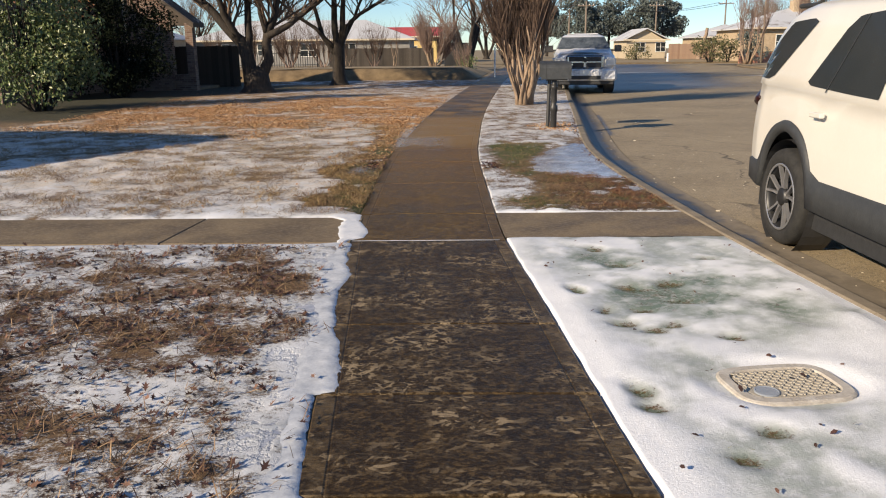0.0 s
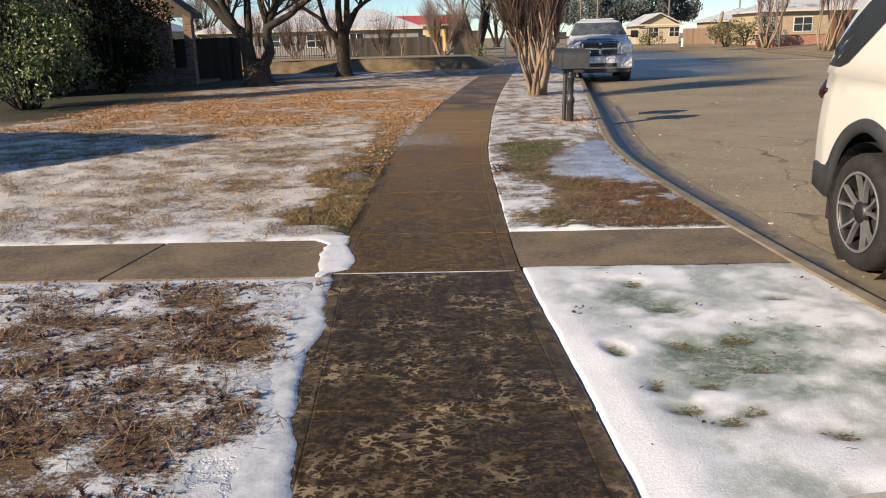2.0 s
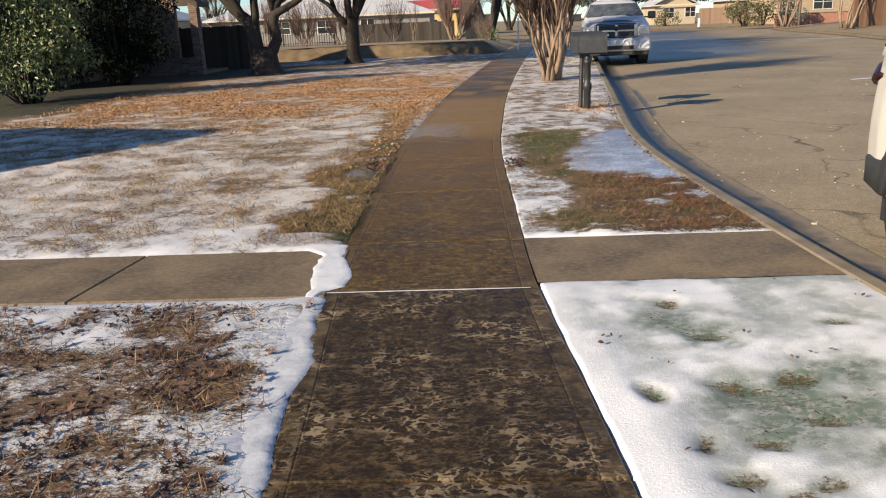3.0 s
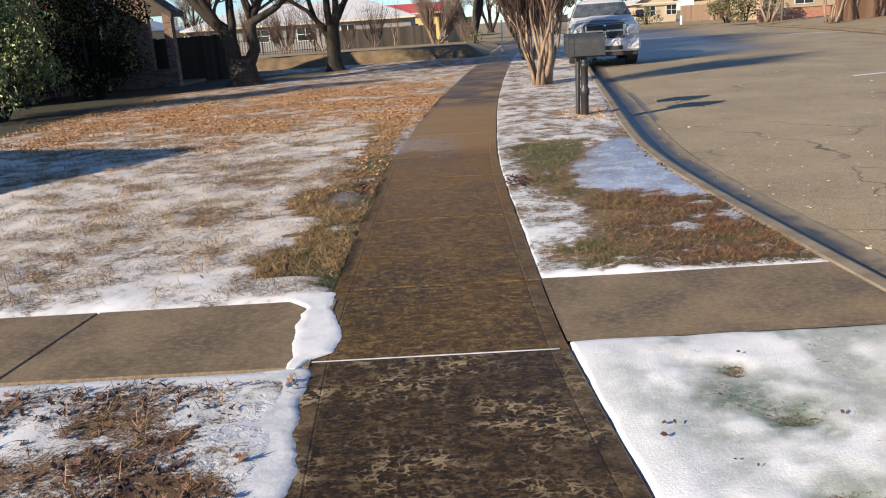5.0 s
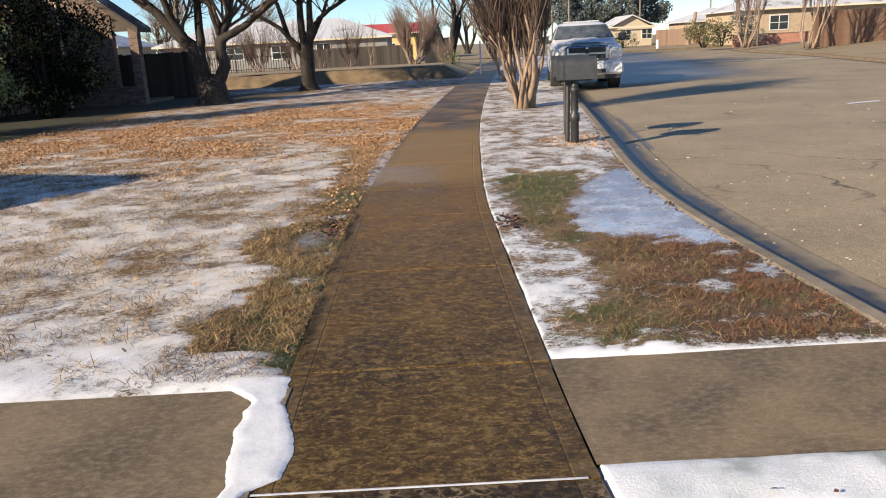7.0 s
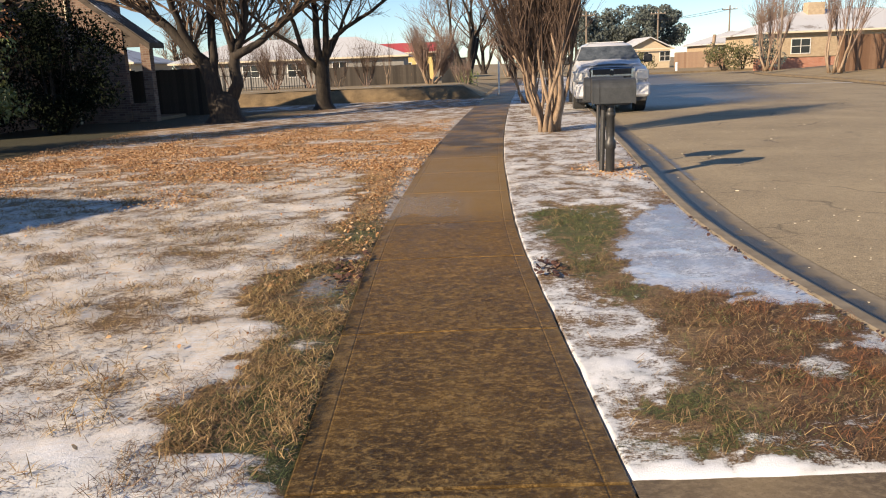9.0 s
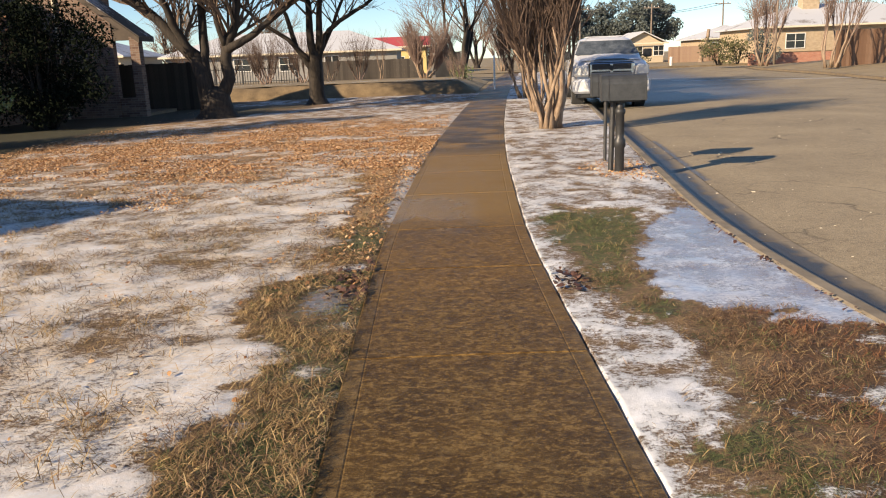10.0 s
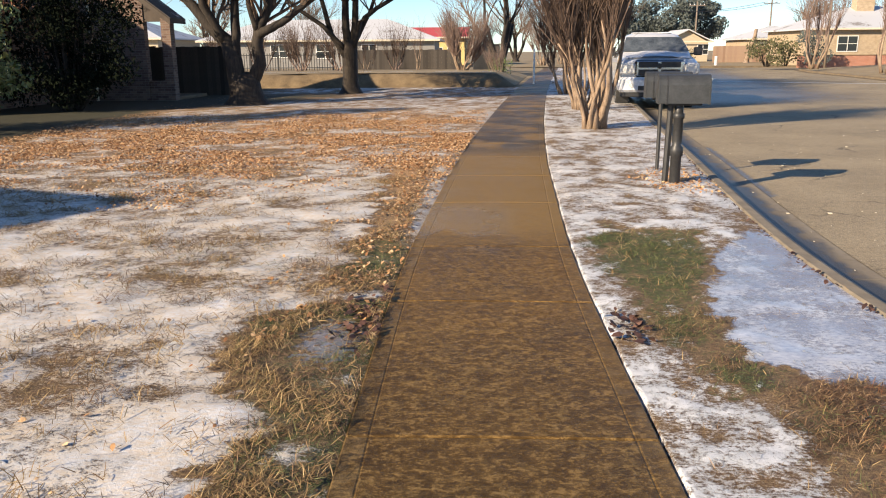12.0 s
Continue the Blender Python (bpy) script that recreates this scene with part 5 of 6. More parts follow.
def suv():
    """u = 0 at the tail, growing towards the nose; the nose points back down the walk."""
    L, W = 5.0, 0.985
    t = thing("suv", "ivory white suv parked at the kerb", "car", pose(3.97, 6.88, -0.118, 0, 0, 181) @ Matrix.Scale(1.03, 4))
    low = pw([(0, 0.62), (0.10, 0.42), (0.6, 0.36), (4.4, 0.32), (4.9, 0.34), (5, 0.5)])
    belt = pw([(0, 1.12), (0.3, 1.16), (1.5, 1.12), (3.6, 1.02), (4.6, 0.92), (5, 0.72)])
    roof = pw([(0, 1.18), (0.10, 1.26), (0.52, 1.70), (0.62, 1.755), (0.9, 1.79), (2.2, 1.775), (2.9, 1.68), (3.75, 1.12), (4.6, 0.98), (5, 0.76)])
    half = pw([(0, 0.62), (0.05, 0.74), (0.12, 0.83), (0.25, 0.905), (0.45, 0.95), (1.2, W), (3.8, W), (4.6, 0.93), (5, 0.72)])
    body = part("body", vehicle_shell(L, low, belt, roof, half, 0.30, (1.08, 3.94), 0.385), WHITEPAINT, t, "ivory white painted body", True)
    for side in (1, -1):
        part("rear_quarter_window", side_panel(([(0.17, 1.235), (0.22, 1.215), (0.52, 1.205), (0.62, 1.235)], [(0.60, 1.60), (0.66, 1.63), (1.02, 1.645), (1.10, 1.62)]), half, belt, roof, 0.30, side), GLASS, t, "dark tinted glass")
        part("rear_door_window", side_panel(([(1.29, 1.21), (1.35, 1.185), (1.9, 1.155), (2.28, 1.14)], [(1.58, 1.56), (1.70, 1.64), (2.0, 1.66), (2.30, 1.66)]), half, belt, roof, 0.30, side), GLASS, t, "dark tinted glass")
        part("front_door_window", side_panel(([(2.38, 1.12), (2.7, 1.11), (3.1, 1.09), (3.35, 1.08)], [(2.40, 1.63), (2.6, 1.60), (2.75, 1.55), (3.2, 1.16)]), half, belt, roof, 0.30, side), GLASS, t, "dark tinted glass")
        part("window_divider", side_panel(([(1.60, 1.15), (1.615, 1.15)], [(1.80, 1.64), (1.815, 1.64)]), half, belt, roof, 0.30, side, out=0.010), PLASTIC, t)
        clad = Geo()
        us = [0.06, 0.3, 0.55] + list(np.linspace(0.60, 1.56, 25)) + [1.7, 2.2, 2.8, 3.3] + list(np.linspace(3.46, 4.42, 25)) + [4.6, 4.9]
        for u in us:
            z = 0.56
            for c in (1.08, 3.94):
                dd = 0.53 ** 2 - (u - c) ** 2
                if dd > 0:
                    z = max(z, 0.385 + math.sqrt(dd))
            zl = low(u)
            for c in (1.08, 3.94):
                dd = 0.455 ** 2 - (u - c) ** 2
                if dd > 0:
                    zl = max(zl, 0.385 + math.sqrt(dd))
            w = half(u)
            for zz, o in ((zl, -0.02), (zl + 0.01, 0.014), (max(z, zl + 0.03), 0.016), (max(z, zl + 0.03) + 0.012, -0.01)):
                clad.v.append((side * (w + o), u, zz))
        for r in range(len(us) - 1):
            for c in range(3):
                a = r * 4 + c
                clad.f.append((a, a + 1, a + 5, a + 4) if side > 0 else (a, a + 4, a + 5, a + 1))
        part("cladding", clad, CLADDING, t, "black plastic sill and arch cladding", True)
        for u0 in (1.52, 2.60):
            h = part("door_handle", B(side * (W - 0.005), u0, 0.985, side * (W + 0.035), u0 + 0.17, 1.02, bev=0.006), WHITEPAINT, t)
        part("tail_light", Geo().tube([(side * 0.66, 0.03, 1.11), (side * 0.76, 0.09, 1.07), (side * 0.845, 0.19, 1.02), (side * 0.90, 0.33, 1.05)], [0.03, 0.05, 0.045, 0.012], 8), REDLENS, t, "dark red lens", True)
        rail = Geo().tube([(side * 0.66, 0.75, 1.73), (side * 0.67, 0.85, 1.80), (side * 0.68, 2.0, 1.83), (side * 0.67, 2.75, 1.77), (side * 0.66, 2.85, 1.70)], [0.02] * 5, 8)
        part("roof_rail", rail, PLASTIC, t)
        for u in (1.08, 3.94):
            wheel(t, u, side, 0.985, 0.385, 0.262, 5, ALLOY)
            part("wheel_well", Geo().lathe((side * 0.70, u, 0.385), (side, 0, 0), [(0, 0.01), (0, 0.45), (0.25, 0.455)], 28), PLASTIC, t)
    part("underbody", B(-0.90, 0.5, 0.20, 0.90, 4.7, 0.45), PLASTIC, t)
    part("bumper", B(-0.70, -0.03, 0.42, 0.70, 0.16, 0.66, bev=0.03), CLADDING, t, "black rear bumper")
    part("rear_spoiler", B(-0.66, 0.38, 1.735, 0.66, 0.75, 1.77, bev=0.01), PLASTIC, t)
    for o in t.children:
        if not o.name.startswith("wheel"):
            o.scale.z = 1.07
    return t


suv()


def pickup():
    """u = 0 at the nose, which faces down the walk."""
    t = thing("pickup_truck", "frost-covered silver pickup truck parked at the kerb", "truck", pose(4.95, 27.6, -0.118, 0, 0, -7) @ Matrix.Scale(1.11, 4))
    low = pw([(0, 0.52), (0.2, 0.45), (5.6, 0.5)])
    belt = pw([(0, 1.02), (0.25, 1.11), (1.4, 1.19), (5.7, 1.19)])
    roof = pw([(0, 1.10), (0.08, 1.19), (0.35, 1.26), (1.25, 1.34), (1.40, 1.37), (2.10, 1.80), (2.3, 1.865), (2.7, 1.885), (3.3, 1.87), (3.7, 1.78), (3.8, 1.27), (5.7, 1.27)])
    half = pw([(0, 0.90), (0.2, 0.97), (0.6, 1.005), (5.4, 1.0), (5.7, 0.97)])
    part("body", vehicle_shell(5.7, low, belt, roof, half, 0.40, (1.0, 4.55), 0.40), SILVERPAINT, t, "silver painted body", True)
    ws = Geo()
    for s in np.linspace(0, 1, 6):
        u, z = 1.46 + 0.58 * s, 1.375 + 0.375 * s
        w = 0.88 - 0.17 * s
        ws.v += [(x * w, u - 0.03 - 0.05 * (1 - abs(x)), z + 0.035) for x in np.linspace(-1, 1, 9)]
    for r in range(5):
        for c in range(8):
            a = r * 9 + c
            ws.f.append((a, a + 1, a + 10, a + 9))
    part("windscreen", ws, SCREEN, t, "dark windscreen", True)
    hood = Geo()
    for u in np.linspace(0.22, 1.34, 12):
        for x in np.linspace(-0.80, 0.80, 15):
            hood.v.append((x, u, roof(u) + 0.035 + 0.03 * (1 - (x / 0.8) ** 2) - (0.02 if abs(x) > 0.42 else 0)))
    for r in range(11):
        for c in range(14):
            a = r * 15 + c
            hood.f.append((a, a + 1, a + 16, a + 15))
    part("hood", hood, FROST, t, "hood under streaky frost", True)
    part("roof_frost", B(-0.52, 2.35, 1.885, 0.52, 3.25, 1.91, bev=0.008), FROST, t, "thin white frost")
    gr = part("grille", B(-0.60, -0.07, 0.80, 0.60, 0.06, 1.21, bev=0.05), CHROME, t, "chrome grille surround")
    for x in (-0.27, 0.27):
        for z in (0.905, 1.095):
            part("grille_opening", B(x - 0.235, -0.078, z - 0.072, x + 0.235, -0.05, z + 0.072, bev=0.006), PLASTIC, gr, "black mesh")
    part("badge", Geo().lathe((0, -0.072, 1.06), (0, -1, 0), [(0, 0.075), (0.02, 0.07), (0.024, 0.001)], 6), DARKALLOY, gr)
    bp = part("bumper", B(-1.0, -0.14, 0.42, 1.0, 0.12, 0.79, bev=0.06), FROST, t, "frosted chrome bumper")
    part("bumper_opening", B(-0.50, -0.147, 0.47, 0.50, -0.12, 0.58), PLASTIC, bp)
    part("number_plate", B(-0.155, -0.156, 0.60, 0.155, -0.149, 0.755), WHITE, bp, "white number plate")
    part("air_dam", B(-0.92, -0.05, 0.30, 0.92, 0.15, 0.50, bev=0.02), PLASTIC, t)
    for side in (1, -1):
        hl = part("headlight", B(side * 0.625, -0.045, 0.86, side * 0.965, 0.18, 1.13, bev=0.04), LAMPLENS, t, "clear headlight")
        part("fog_lamp", Geo().lathe((side * 0.66, -0.138, 0.60), (0, -1, 0), [(0, 0.06), (0.014, 0.055), (0.016, 0.001)], 14), LAMPLENS, bp)
        mi = part("wing_mirror", B(side * 1.03, 1.66, 1.30, side * 1.26, 1.78, 1.52, bev=0.03), PLASTIC, t)
        part("arm", B(side * 0.90, 1.70, 1.33, side * 1.04, 1.74, 1.37), PLASTIC, mi)
        part("side_window", side_panel(([(1.85, 1.24), (2.4, 1.23), (3.0, 1.23), (3.5, 1.23)], [(2.2, 1.70), (2.4, 1.74), (3.0, 1.75), (3.45, 1.70)]), half, belt, roof, 0.40, side), GLASS, t)
        for u in (1.0, 4.55):
            wheel(t, u, side, 0.99, 0.40, 0.25, 5, ALLOY, 0.26, False)
            part("wheel_well", Geo().lathe((side * 0.68, u, 0.40), (side, 0, 0), [(0, 0.01), (0, 0.47), (0.26, 0.475)], 24), PLASTIC, t)
    part("underbody", B(-0.88, 0.3, 0.28, 0.88, 5.5, 0.55), PLASTIC, t)
    return t


pickup()


# ---- houses ----
def gable(geo, x0, x1, y0, y1, z0, z1, over=0.4, along="x", th=0.12):
    """A pitched roof with thickness and overhang."""
    if along == "x":
        ym = (y0 + y1) / 2
        a = [(x0 - over, y0 - over, z0 - over * 0.4), (x0 - over, ym, z1), (x0 - over, y1 + over, z0 - over * 0.4)]
        b = [(x1 + over, y, z) for _, y, z in a]
    else:
        xm = (x0 + x1) / 2
        a = [(x0 - over, y0 - over, z0 - over * 0.4), (xm, y0 - over, z1), (x1 + over, y0 - over, z0 - over * 0.4)]
        b = [(x, y1 + over, z) for x, _, z in a]
    i = len(geo.v)
    lift = lambda p, d: (p[0], p[1], p[2] + d)
    geo.v += [lift(p, th) for p in a] + [lift(p, th) for p in b] + a + b
    for q in ((0, 1, 4, 3), (1, 2, 5, 4), (6, 9, 10, 7), (7, 10, 11, 8), (0, 3, 9, 6), (2, 8, 11, 5), (0, 6, 7, 1), (1, 7, 8, 2), (3, 4, 10, 9), (4, 5, 11, 10)):
        geo.f.append(tuple(i + k for k in q))
    return geo


def hip(geo, x0, x1, y0, y1, z0, z1, over=0.5, th=0.12):
    X0, X1, Y0, Y1 = x0 - over, x1 + over, y0 - over, y1 + over
    r = min(X1 - X0, Y1 - Y0) / 2
    if X1 - X0 > Y1 - Y0:
        a, b = (X0 + r, (Y0 + Y1) / 2, z1), (X1 - r, (Y0 + Y1) / 2, z1)
    else:
        a, b = ((X0 + X1) / 2, Y0 + r, z1), ((X0 + X1) / 2, Y1 - r, z1)
    i = len(geo.v)
    geo.v += [(X0, Y0, z0), (X1, Y0, z0), (X1, Y1, z0), (X0, Y1, z0), a, b, (X0, Y0, z0 - th), (X1, Y0, z0 - th), (X1, Y1, z0 - th), (X0, Y1, z0 - th)]
    fs = [(0, 1, 5, 4), (1, 2, 5), (2, 3, 4, 5), (3, 0, 4)] if X1 - X0 > Y1 - Y0 else [(0, 1, 4), (1, 2, 5, 4), (2, 3, 5), (3, 0, 4, 5)]
    fs += [(0, 6, 7, 1), (1, 7, 8, 2), (2, 8, 9, 3), (3, 9, 6, 0), (6, 9, 8, 7)]
    geo.f += [tuple(i + k for k in f) for f in fs]
    return geo


def window(parent, x0, x1, z0, z1, y, mat=None):
    w = part("window", B(x0, y - 0.03, z0, x1, y + 0.02, z1), GLASS, parent, "dark window")
    for a in ((x0 - 0.06, z0 - 0.06, x1 + 0.06, z0), (x0 - 0.06, z1, x1 + 0.06, z1 + 0.06), (x0 - 0.06, z0, x0, z1), (x1, z0, x1 + 0.06, z1), ((x0 + x1) / 2 - 0.025, z0, (x0 + x1) / 2 + 0.025, z1), (x0, (z0 + z1) / 2 - 0.02, x1, (z0 + z1) / 2 + 0.02)):
        part("frame", B(a[0], y - 0.05, a[1], a[2], y - 0.0, a[3]), mat or WHITE, w)
    return w


def slab_prism(outline, y0, y1):
    """An upright plate: outline rows (x, z), from y0 to y1."""
    g, n = Geo(), len(outline)
    g.v = [(x, y0, z) for x, z in outline] + [(x, y1, z) for x, z in outline]
    g.f = [tuple(range(n)), tuple(reversed(range(n, 2 * n)))] + [(k, k + n, (k + 1) % n + n, (k + 1) % n) for k in range(n)]
    return g


def near_house():
    """Brown brick house: a steep gable faces down the walk, with an open porch under its low end, and a long wing."""
    t = thing("house", "brown brick house with a steep gable in deep shade", "house", pose(-9.78, 30.6, 0, 0, 0, -3))
    E, S, P = 2.58, 0.75, -3.2                    # low eave, pitch, ridge place
    under = lambda x: E + S * (-x if x > P else 2 * -P + x)
    part("wall", slab_prism([(-6.2, -0.1), (-0.85, -0.1), (-0.85, under(-0.85) - 0.02), (P, under(P) - 0.02), (-6.2, under(-6.2) - 0.02)], 0, 0.25), BRICK, t, "brown brick gable wall")
    part("wall", B(-2.45, 0.252, -0.1, -2.2, 2.8, under(-2.2) - 0.05), BRICK, t, "brown brick")
    part("wall", slab_prism([(-6.2, -0.1), (-2.2, -0.1), (-2.2, under(-2.2) - 0.02), (P, under(P) - 0.02), (-6.2, under(-6.2) - 0.02)], 2.8, 3.05), BRICK, t, "brown brick")
    part("porch_column", B(-0.30, 0.02, -0.1, 0, 0.34, E - 0.02), BRICK, t, "brick porch column")
    part("porch_beam", slab_prism([(-0.848, E - 0.12), (0.0, E - 0.12), (0.0, E - 0.02), (-0.848, under(-0.848) - 0.03)], 0.03, 0.22), DARKTRIM, t, "dark wooden porch gable")
    part("porch_wall", B(-0.845, 0.06, -0.1, -0.302, 0.26, 0.62), BRICK, t, "low brick porch wall")
    part("porch_floor", B(-2.195, 0.262, -0.1, -0.05, 2.75, 0.10), DAMP, t)
    part("porch_door", B(-2.198, 1.0, 0.12, -2.16, 1.9, 2.12), BROWNFENCE, t, "dark brown door")
    for sgn, name in ((1, "roof"), (-1, "roof")):
        x0, x1 = (0.25, P) if sgn > 0 else (-6.7, P)
        a, b = under(x0) if sgn > 0 else E + S * (2 * -P - 6.7), under(P)
        if sgn > 0:
            a = E - S * 0.25
        part(name, slab_prism([(x0, a), (x1, b), (x1, b + 0.16), (x0, a + 0.16)], -0.45, 0.7), ROOF, t, "dark shingles")
        part("rake_board", slab_prism([(x0, a - 0.06), (x1, b - 0.06), (x1, b + 0.12), (x0, a + 0.12)], -0.49, -0.452), DARKTRIM, t, "dark rake board")
    part("downpipe", Geo().tube([(-2.6, -0.06, -0.05), (-2.6, -0.06, 4.35)], [0.045, 0.045], 8), FASCIA, t, "pale downpipe")
    # long wing behind the bushes
    part("wing", B(-12.4, -7.2, -0.1, -3.4, -0.003, 2.65), BRICK, t, "brown brick wing")
    # Ridge is out of view; its height is set to shade the bush.
    part("wing_roof", hip(Geo(), -12.4, -3.4, -7.2, 0.4, 2.80, 6.0, 0.55), ROOF, t, "dark shingles")
    part("fascia", B(-12.9, -7.80, 2.62, -2.9, -7.755, 2.86), FASCIA, t, "cream fascia board")
    window(t, -6.4, -4.8, 0.9, 2.2, -7.22)
    return t


near_house()


def side_house():
    """The neighbour beside the walk, whose gable shades the lawn."""
    t = thing("house", "brick house with a gabled roof beside the near lawn", "house")
    part("wall", B(-22, -6, -0.1, -12.6, 9.0, 2.7), BRICK, t, "brown brick")
    part("roof", gable(Geo(), -22, -12.6, 3.2, 10.4, 2.75, 4.6, 0.5, "x"), ROOF, t, "dark shingles")
    part("roof", gable(Geo(), -22, -13.4, -6, 3.2, 2.75, 4.5, 0.5, "y"), ROOF, t, "dark shingles")
    for x in (-12.62, -21.9):
        g = Geo()
        g.face((x, 3.0, 2.7), (x, 10.2, 2.7), (x, 6.8, 4.5))
        part("gable_wall", g, SIDING, t)
    window(t, -16, -14.5, 0.9, 2.2, -6.02)
    return t


side_house()


def board_fence(label, x0, y0, x1, y1, z, h, mat, step=0.15, group="", posts=2.4):
    L = math.hypot(x1 - x0, y1 - y0)
    t = thing("fence", label, "fence", pose(x0, y0, z, 0, 0, math.degrees(math.atan2(y1 - y0, x1 - x0))), group)
    n = int(L / step)
    me = B(0.001, -0.012, -0.25, step - 0.001, 0.012, h).mesh("board", mat)
    rng = random.Random(int(1000 * L))
    for k in range(n):
        part("board", me, mat, t, m=pose(k * step, rng.uniform(-0.006, 0.006), rng.uniform(-0.03, 0.02)))
    for zz in (0.3, h - 0.3):
        part("rail", B(0, 0.014, zz, L, 0.05, zz + 0.09), mat, t)
    for k in range(int(L / posts) + 1):
        part("post", B(k * posts - 0.05, 0.052, -0.3, k * posts + 0.05, 0.15, h - 0.05), mat, t)
    return t


board_fence("dark weathered board fence beside the brick house", -13.6, 33.9, -8.9, 34.1, 0, 1.72, FENCE)
board_fence("long dark board fence behind the bank", -9.6, 64, -1.2, 64, 0.15, 1.45, FENCE, 0.2)
board_fence("brown board fence across the street", 23.6, 52, 36, 53, 0.28, 2.0, BROWNFENCE, 0.2)
board_fence("tan board fence before the far houses", 26, 95, 38, 95, 0.05, 1.75, PINKFENCE, 0.25)


def picket_fence():
    t = thing("fence", "dark iron picket fence behind the bank", "fence", pose(-17.5, 60, 0.2))
    me = B(-0.02, -0.02, -0.1, 0.02, 0.02, 1.2).mesh("picket", BLACKPAINT)
    for k in range(44):
        part("picket", me, BLACKPAINT, t, m=pose(k * 0.18, 0, 0))
    for k in range(5):
        part("post", B(k * 1.9 - 0.05, -0.05, -0.2, k * 1.9 + 0.05, 0.05, 1.35), BLACKPAINT, t)
    for z in (0.2, 1.05):
        part("rail", B(0, -0.015, z, 7.8, 0.015, z + 0.05), BLACKPAINT, t)


picket_fence()


def simple_house(label, x0, x1, y0, y1, z, eave, ridge, wallmat, roofmat, roof="hip", wins=(), along="x", extra=None):
    t = thing("house", label, "house", pose(x0, y0, z), "houses round the street")
    w, d = x1 - x0, y1 - y0
    for a in ((0, 0, w, 0.25), (0, d - 0.25, w, d)):
        part("wall", B(a[0], a[1], -0.3, a[2], a[3], eave), wallmat, t)
    for a in ((0, 0.252), (w - 0.25, 0.252)):
        part("wall", B(a[0], a[1], -0.3, a[0] + 0.25, d - 0.252, eave), wallmat, t)
    part("roof", (hip(Geo(), 0, w, 0, d, eave + 0.14, ridge) if roof == "hip" else gable(Geo(), 0, w, 0, d, eave + 0.16, ridge, 0.5, along)), roofmat, t, "snow-dusted roof")
    if roof != "hip":
        for q in (0.05, (d if along == "y" else w) - 0.05):
            g = Geo()
            if along == "y":
                g.face((0, q, eave - 0.01), (w, q, eave - 0.01), (w / 2, q, ridge - 0.05))
            else:
                g.face((q, 0, eave - 0.01), (q, d, eave - 0.01), (q, d / 2, ridge - 0.05))
            part("gable_wall", g, wallmat, t)
    part("fascia", B(-0.5, -0.54, eave - 0.02, w + 0.5, -0.505, eave + 0.13), FASCIA, t)
    for a, b, c, e in wins:
        window(t, a, b, c, e, 0.0)
    return t


simple_house("long pale house with a snowy roof behind the fence", -24, -3.7, 75, 84, 0.05, 2.3, 4.3, GREYSIDING, ROOFWHITE, wins=((2, 3.2, 1, 2), (6, 7.4, 1, 2), (10, 11.5, 0.9, 2), (14, 15.2, 1, 2)))
simple_house("yellow building with a red metal roof", -7.6, -1.3, 88, 98, 0.0, 2.75, 3.85, YELLOW, REDROOF, "gable", ((3.2, 4.0, 0.8, 1.8), (4.6, 5.4, 0.8, 1.8)))
simple_house("low house with a snowy roof beyond the bank", -46, -26, 70, 80, 0.05, 2.5, 4.7, SIDING, ROOFWHITE, wins=((3, 4.4, 0.9, 2.1), (9, 10.5, 0.9, 2.1), (14, 15.5, 0.9, 2.1)))
simple_house("cream gabled house at the end of the street", 22.6, 27.6, 103, 111, 0.0, 2.3, 3.7, SIDING, ROOFWHITE, "gable", ((1.2, 2.4, 0.9, 2.0), (3.8, 5.0, 0.9, 2.0)), "y")
simple_house("low house with a white snowy hip roof", 31.5, 39.5, 100, 109, 0.0, 2.5, 4.2, TANBRICK, ROOFWHITE, wins=((1, 2.4, 0.9, 2.1), (5, 6.5, 0.9, 2.1)))
tan = simple_house("tan brick house with a snow-dusted roof", 28.5, 46, 75, 86, 0.25, 2.75, 4.9, TANBRICK, ROOFWHITE, wins=((2, 3.6, 1.0, 2.2), (8.5, 10, 0.9, 2.3), (13, 14.5, 1, 2.2)))
part("chimney", B(5.0, 4.0, 4.0, 6.6, 5.0, 5.5, bev=0.03), TANBRICK, tan)
w = thing("garden_wall", "low red brick garden wall before the tan house", "wall", pose(26, 71.5, 0.25))
part("brickwork", B(0, 0, -0.3, 10, 0.3, 0.65), REDBRICK, w)
part("coping", B(-0.03, -0.03, 0.652, 10.03, 0.33, 0.72, bev=0.01), DAMP, w)


def pole(label, x, y, z, h, r=0.13, arms=True, mat=None, cat="utility pole"):
    t = thing("utility_pole", label, cat, pose(x, y, z))
    part("shaft", Geo().tube([(0, 0, -0.5), (0.02, 0, h * 0.5), (0, 0, h)], [r, r * 0.9, r * 0.72], 10), mat or WOODPOLE, t, smooth=True)
    if arms:
        part("crossarm", B(-1.1, -0.05, h - 0.6, 1.1, 0.05, h - 0.48), WOODPOLE, t)
        for x1 in (-0.95, -0.4, 0.4, 0.95):
            part("insulator", Geo().lathe((x1, 0, h - 0.48), (0, 0, 1), [(0, 0.04), (0.1, 0.05), (0.16, 0.02)], 8), WHITE, t)
    return t


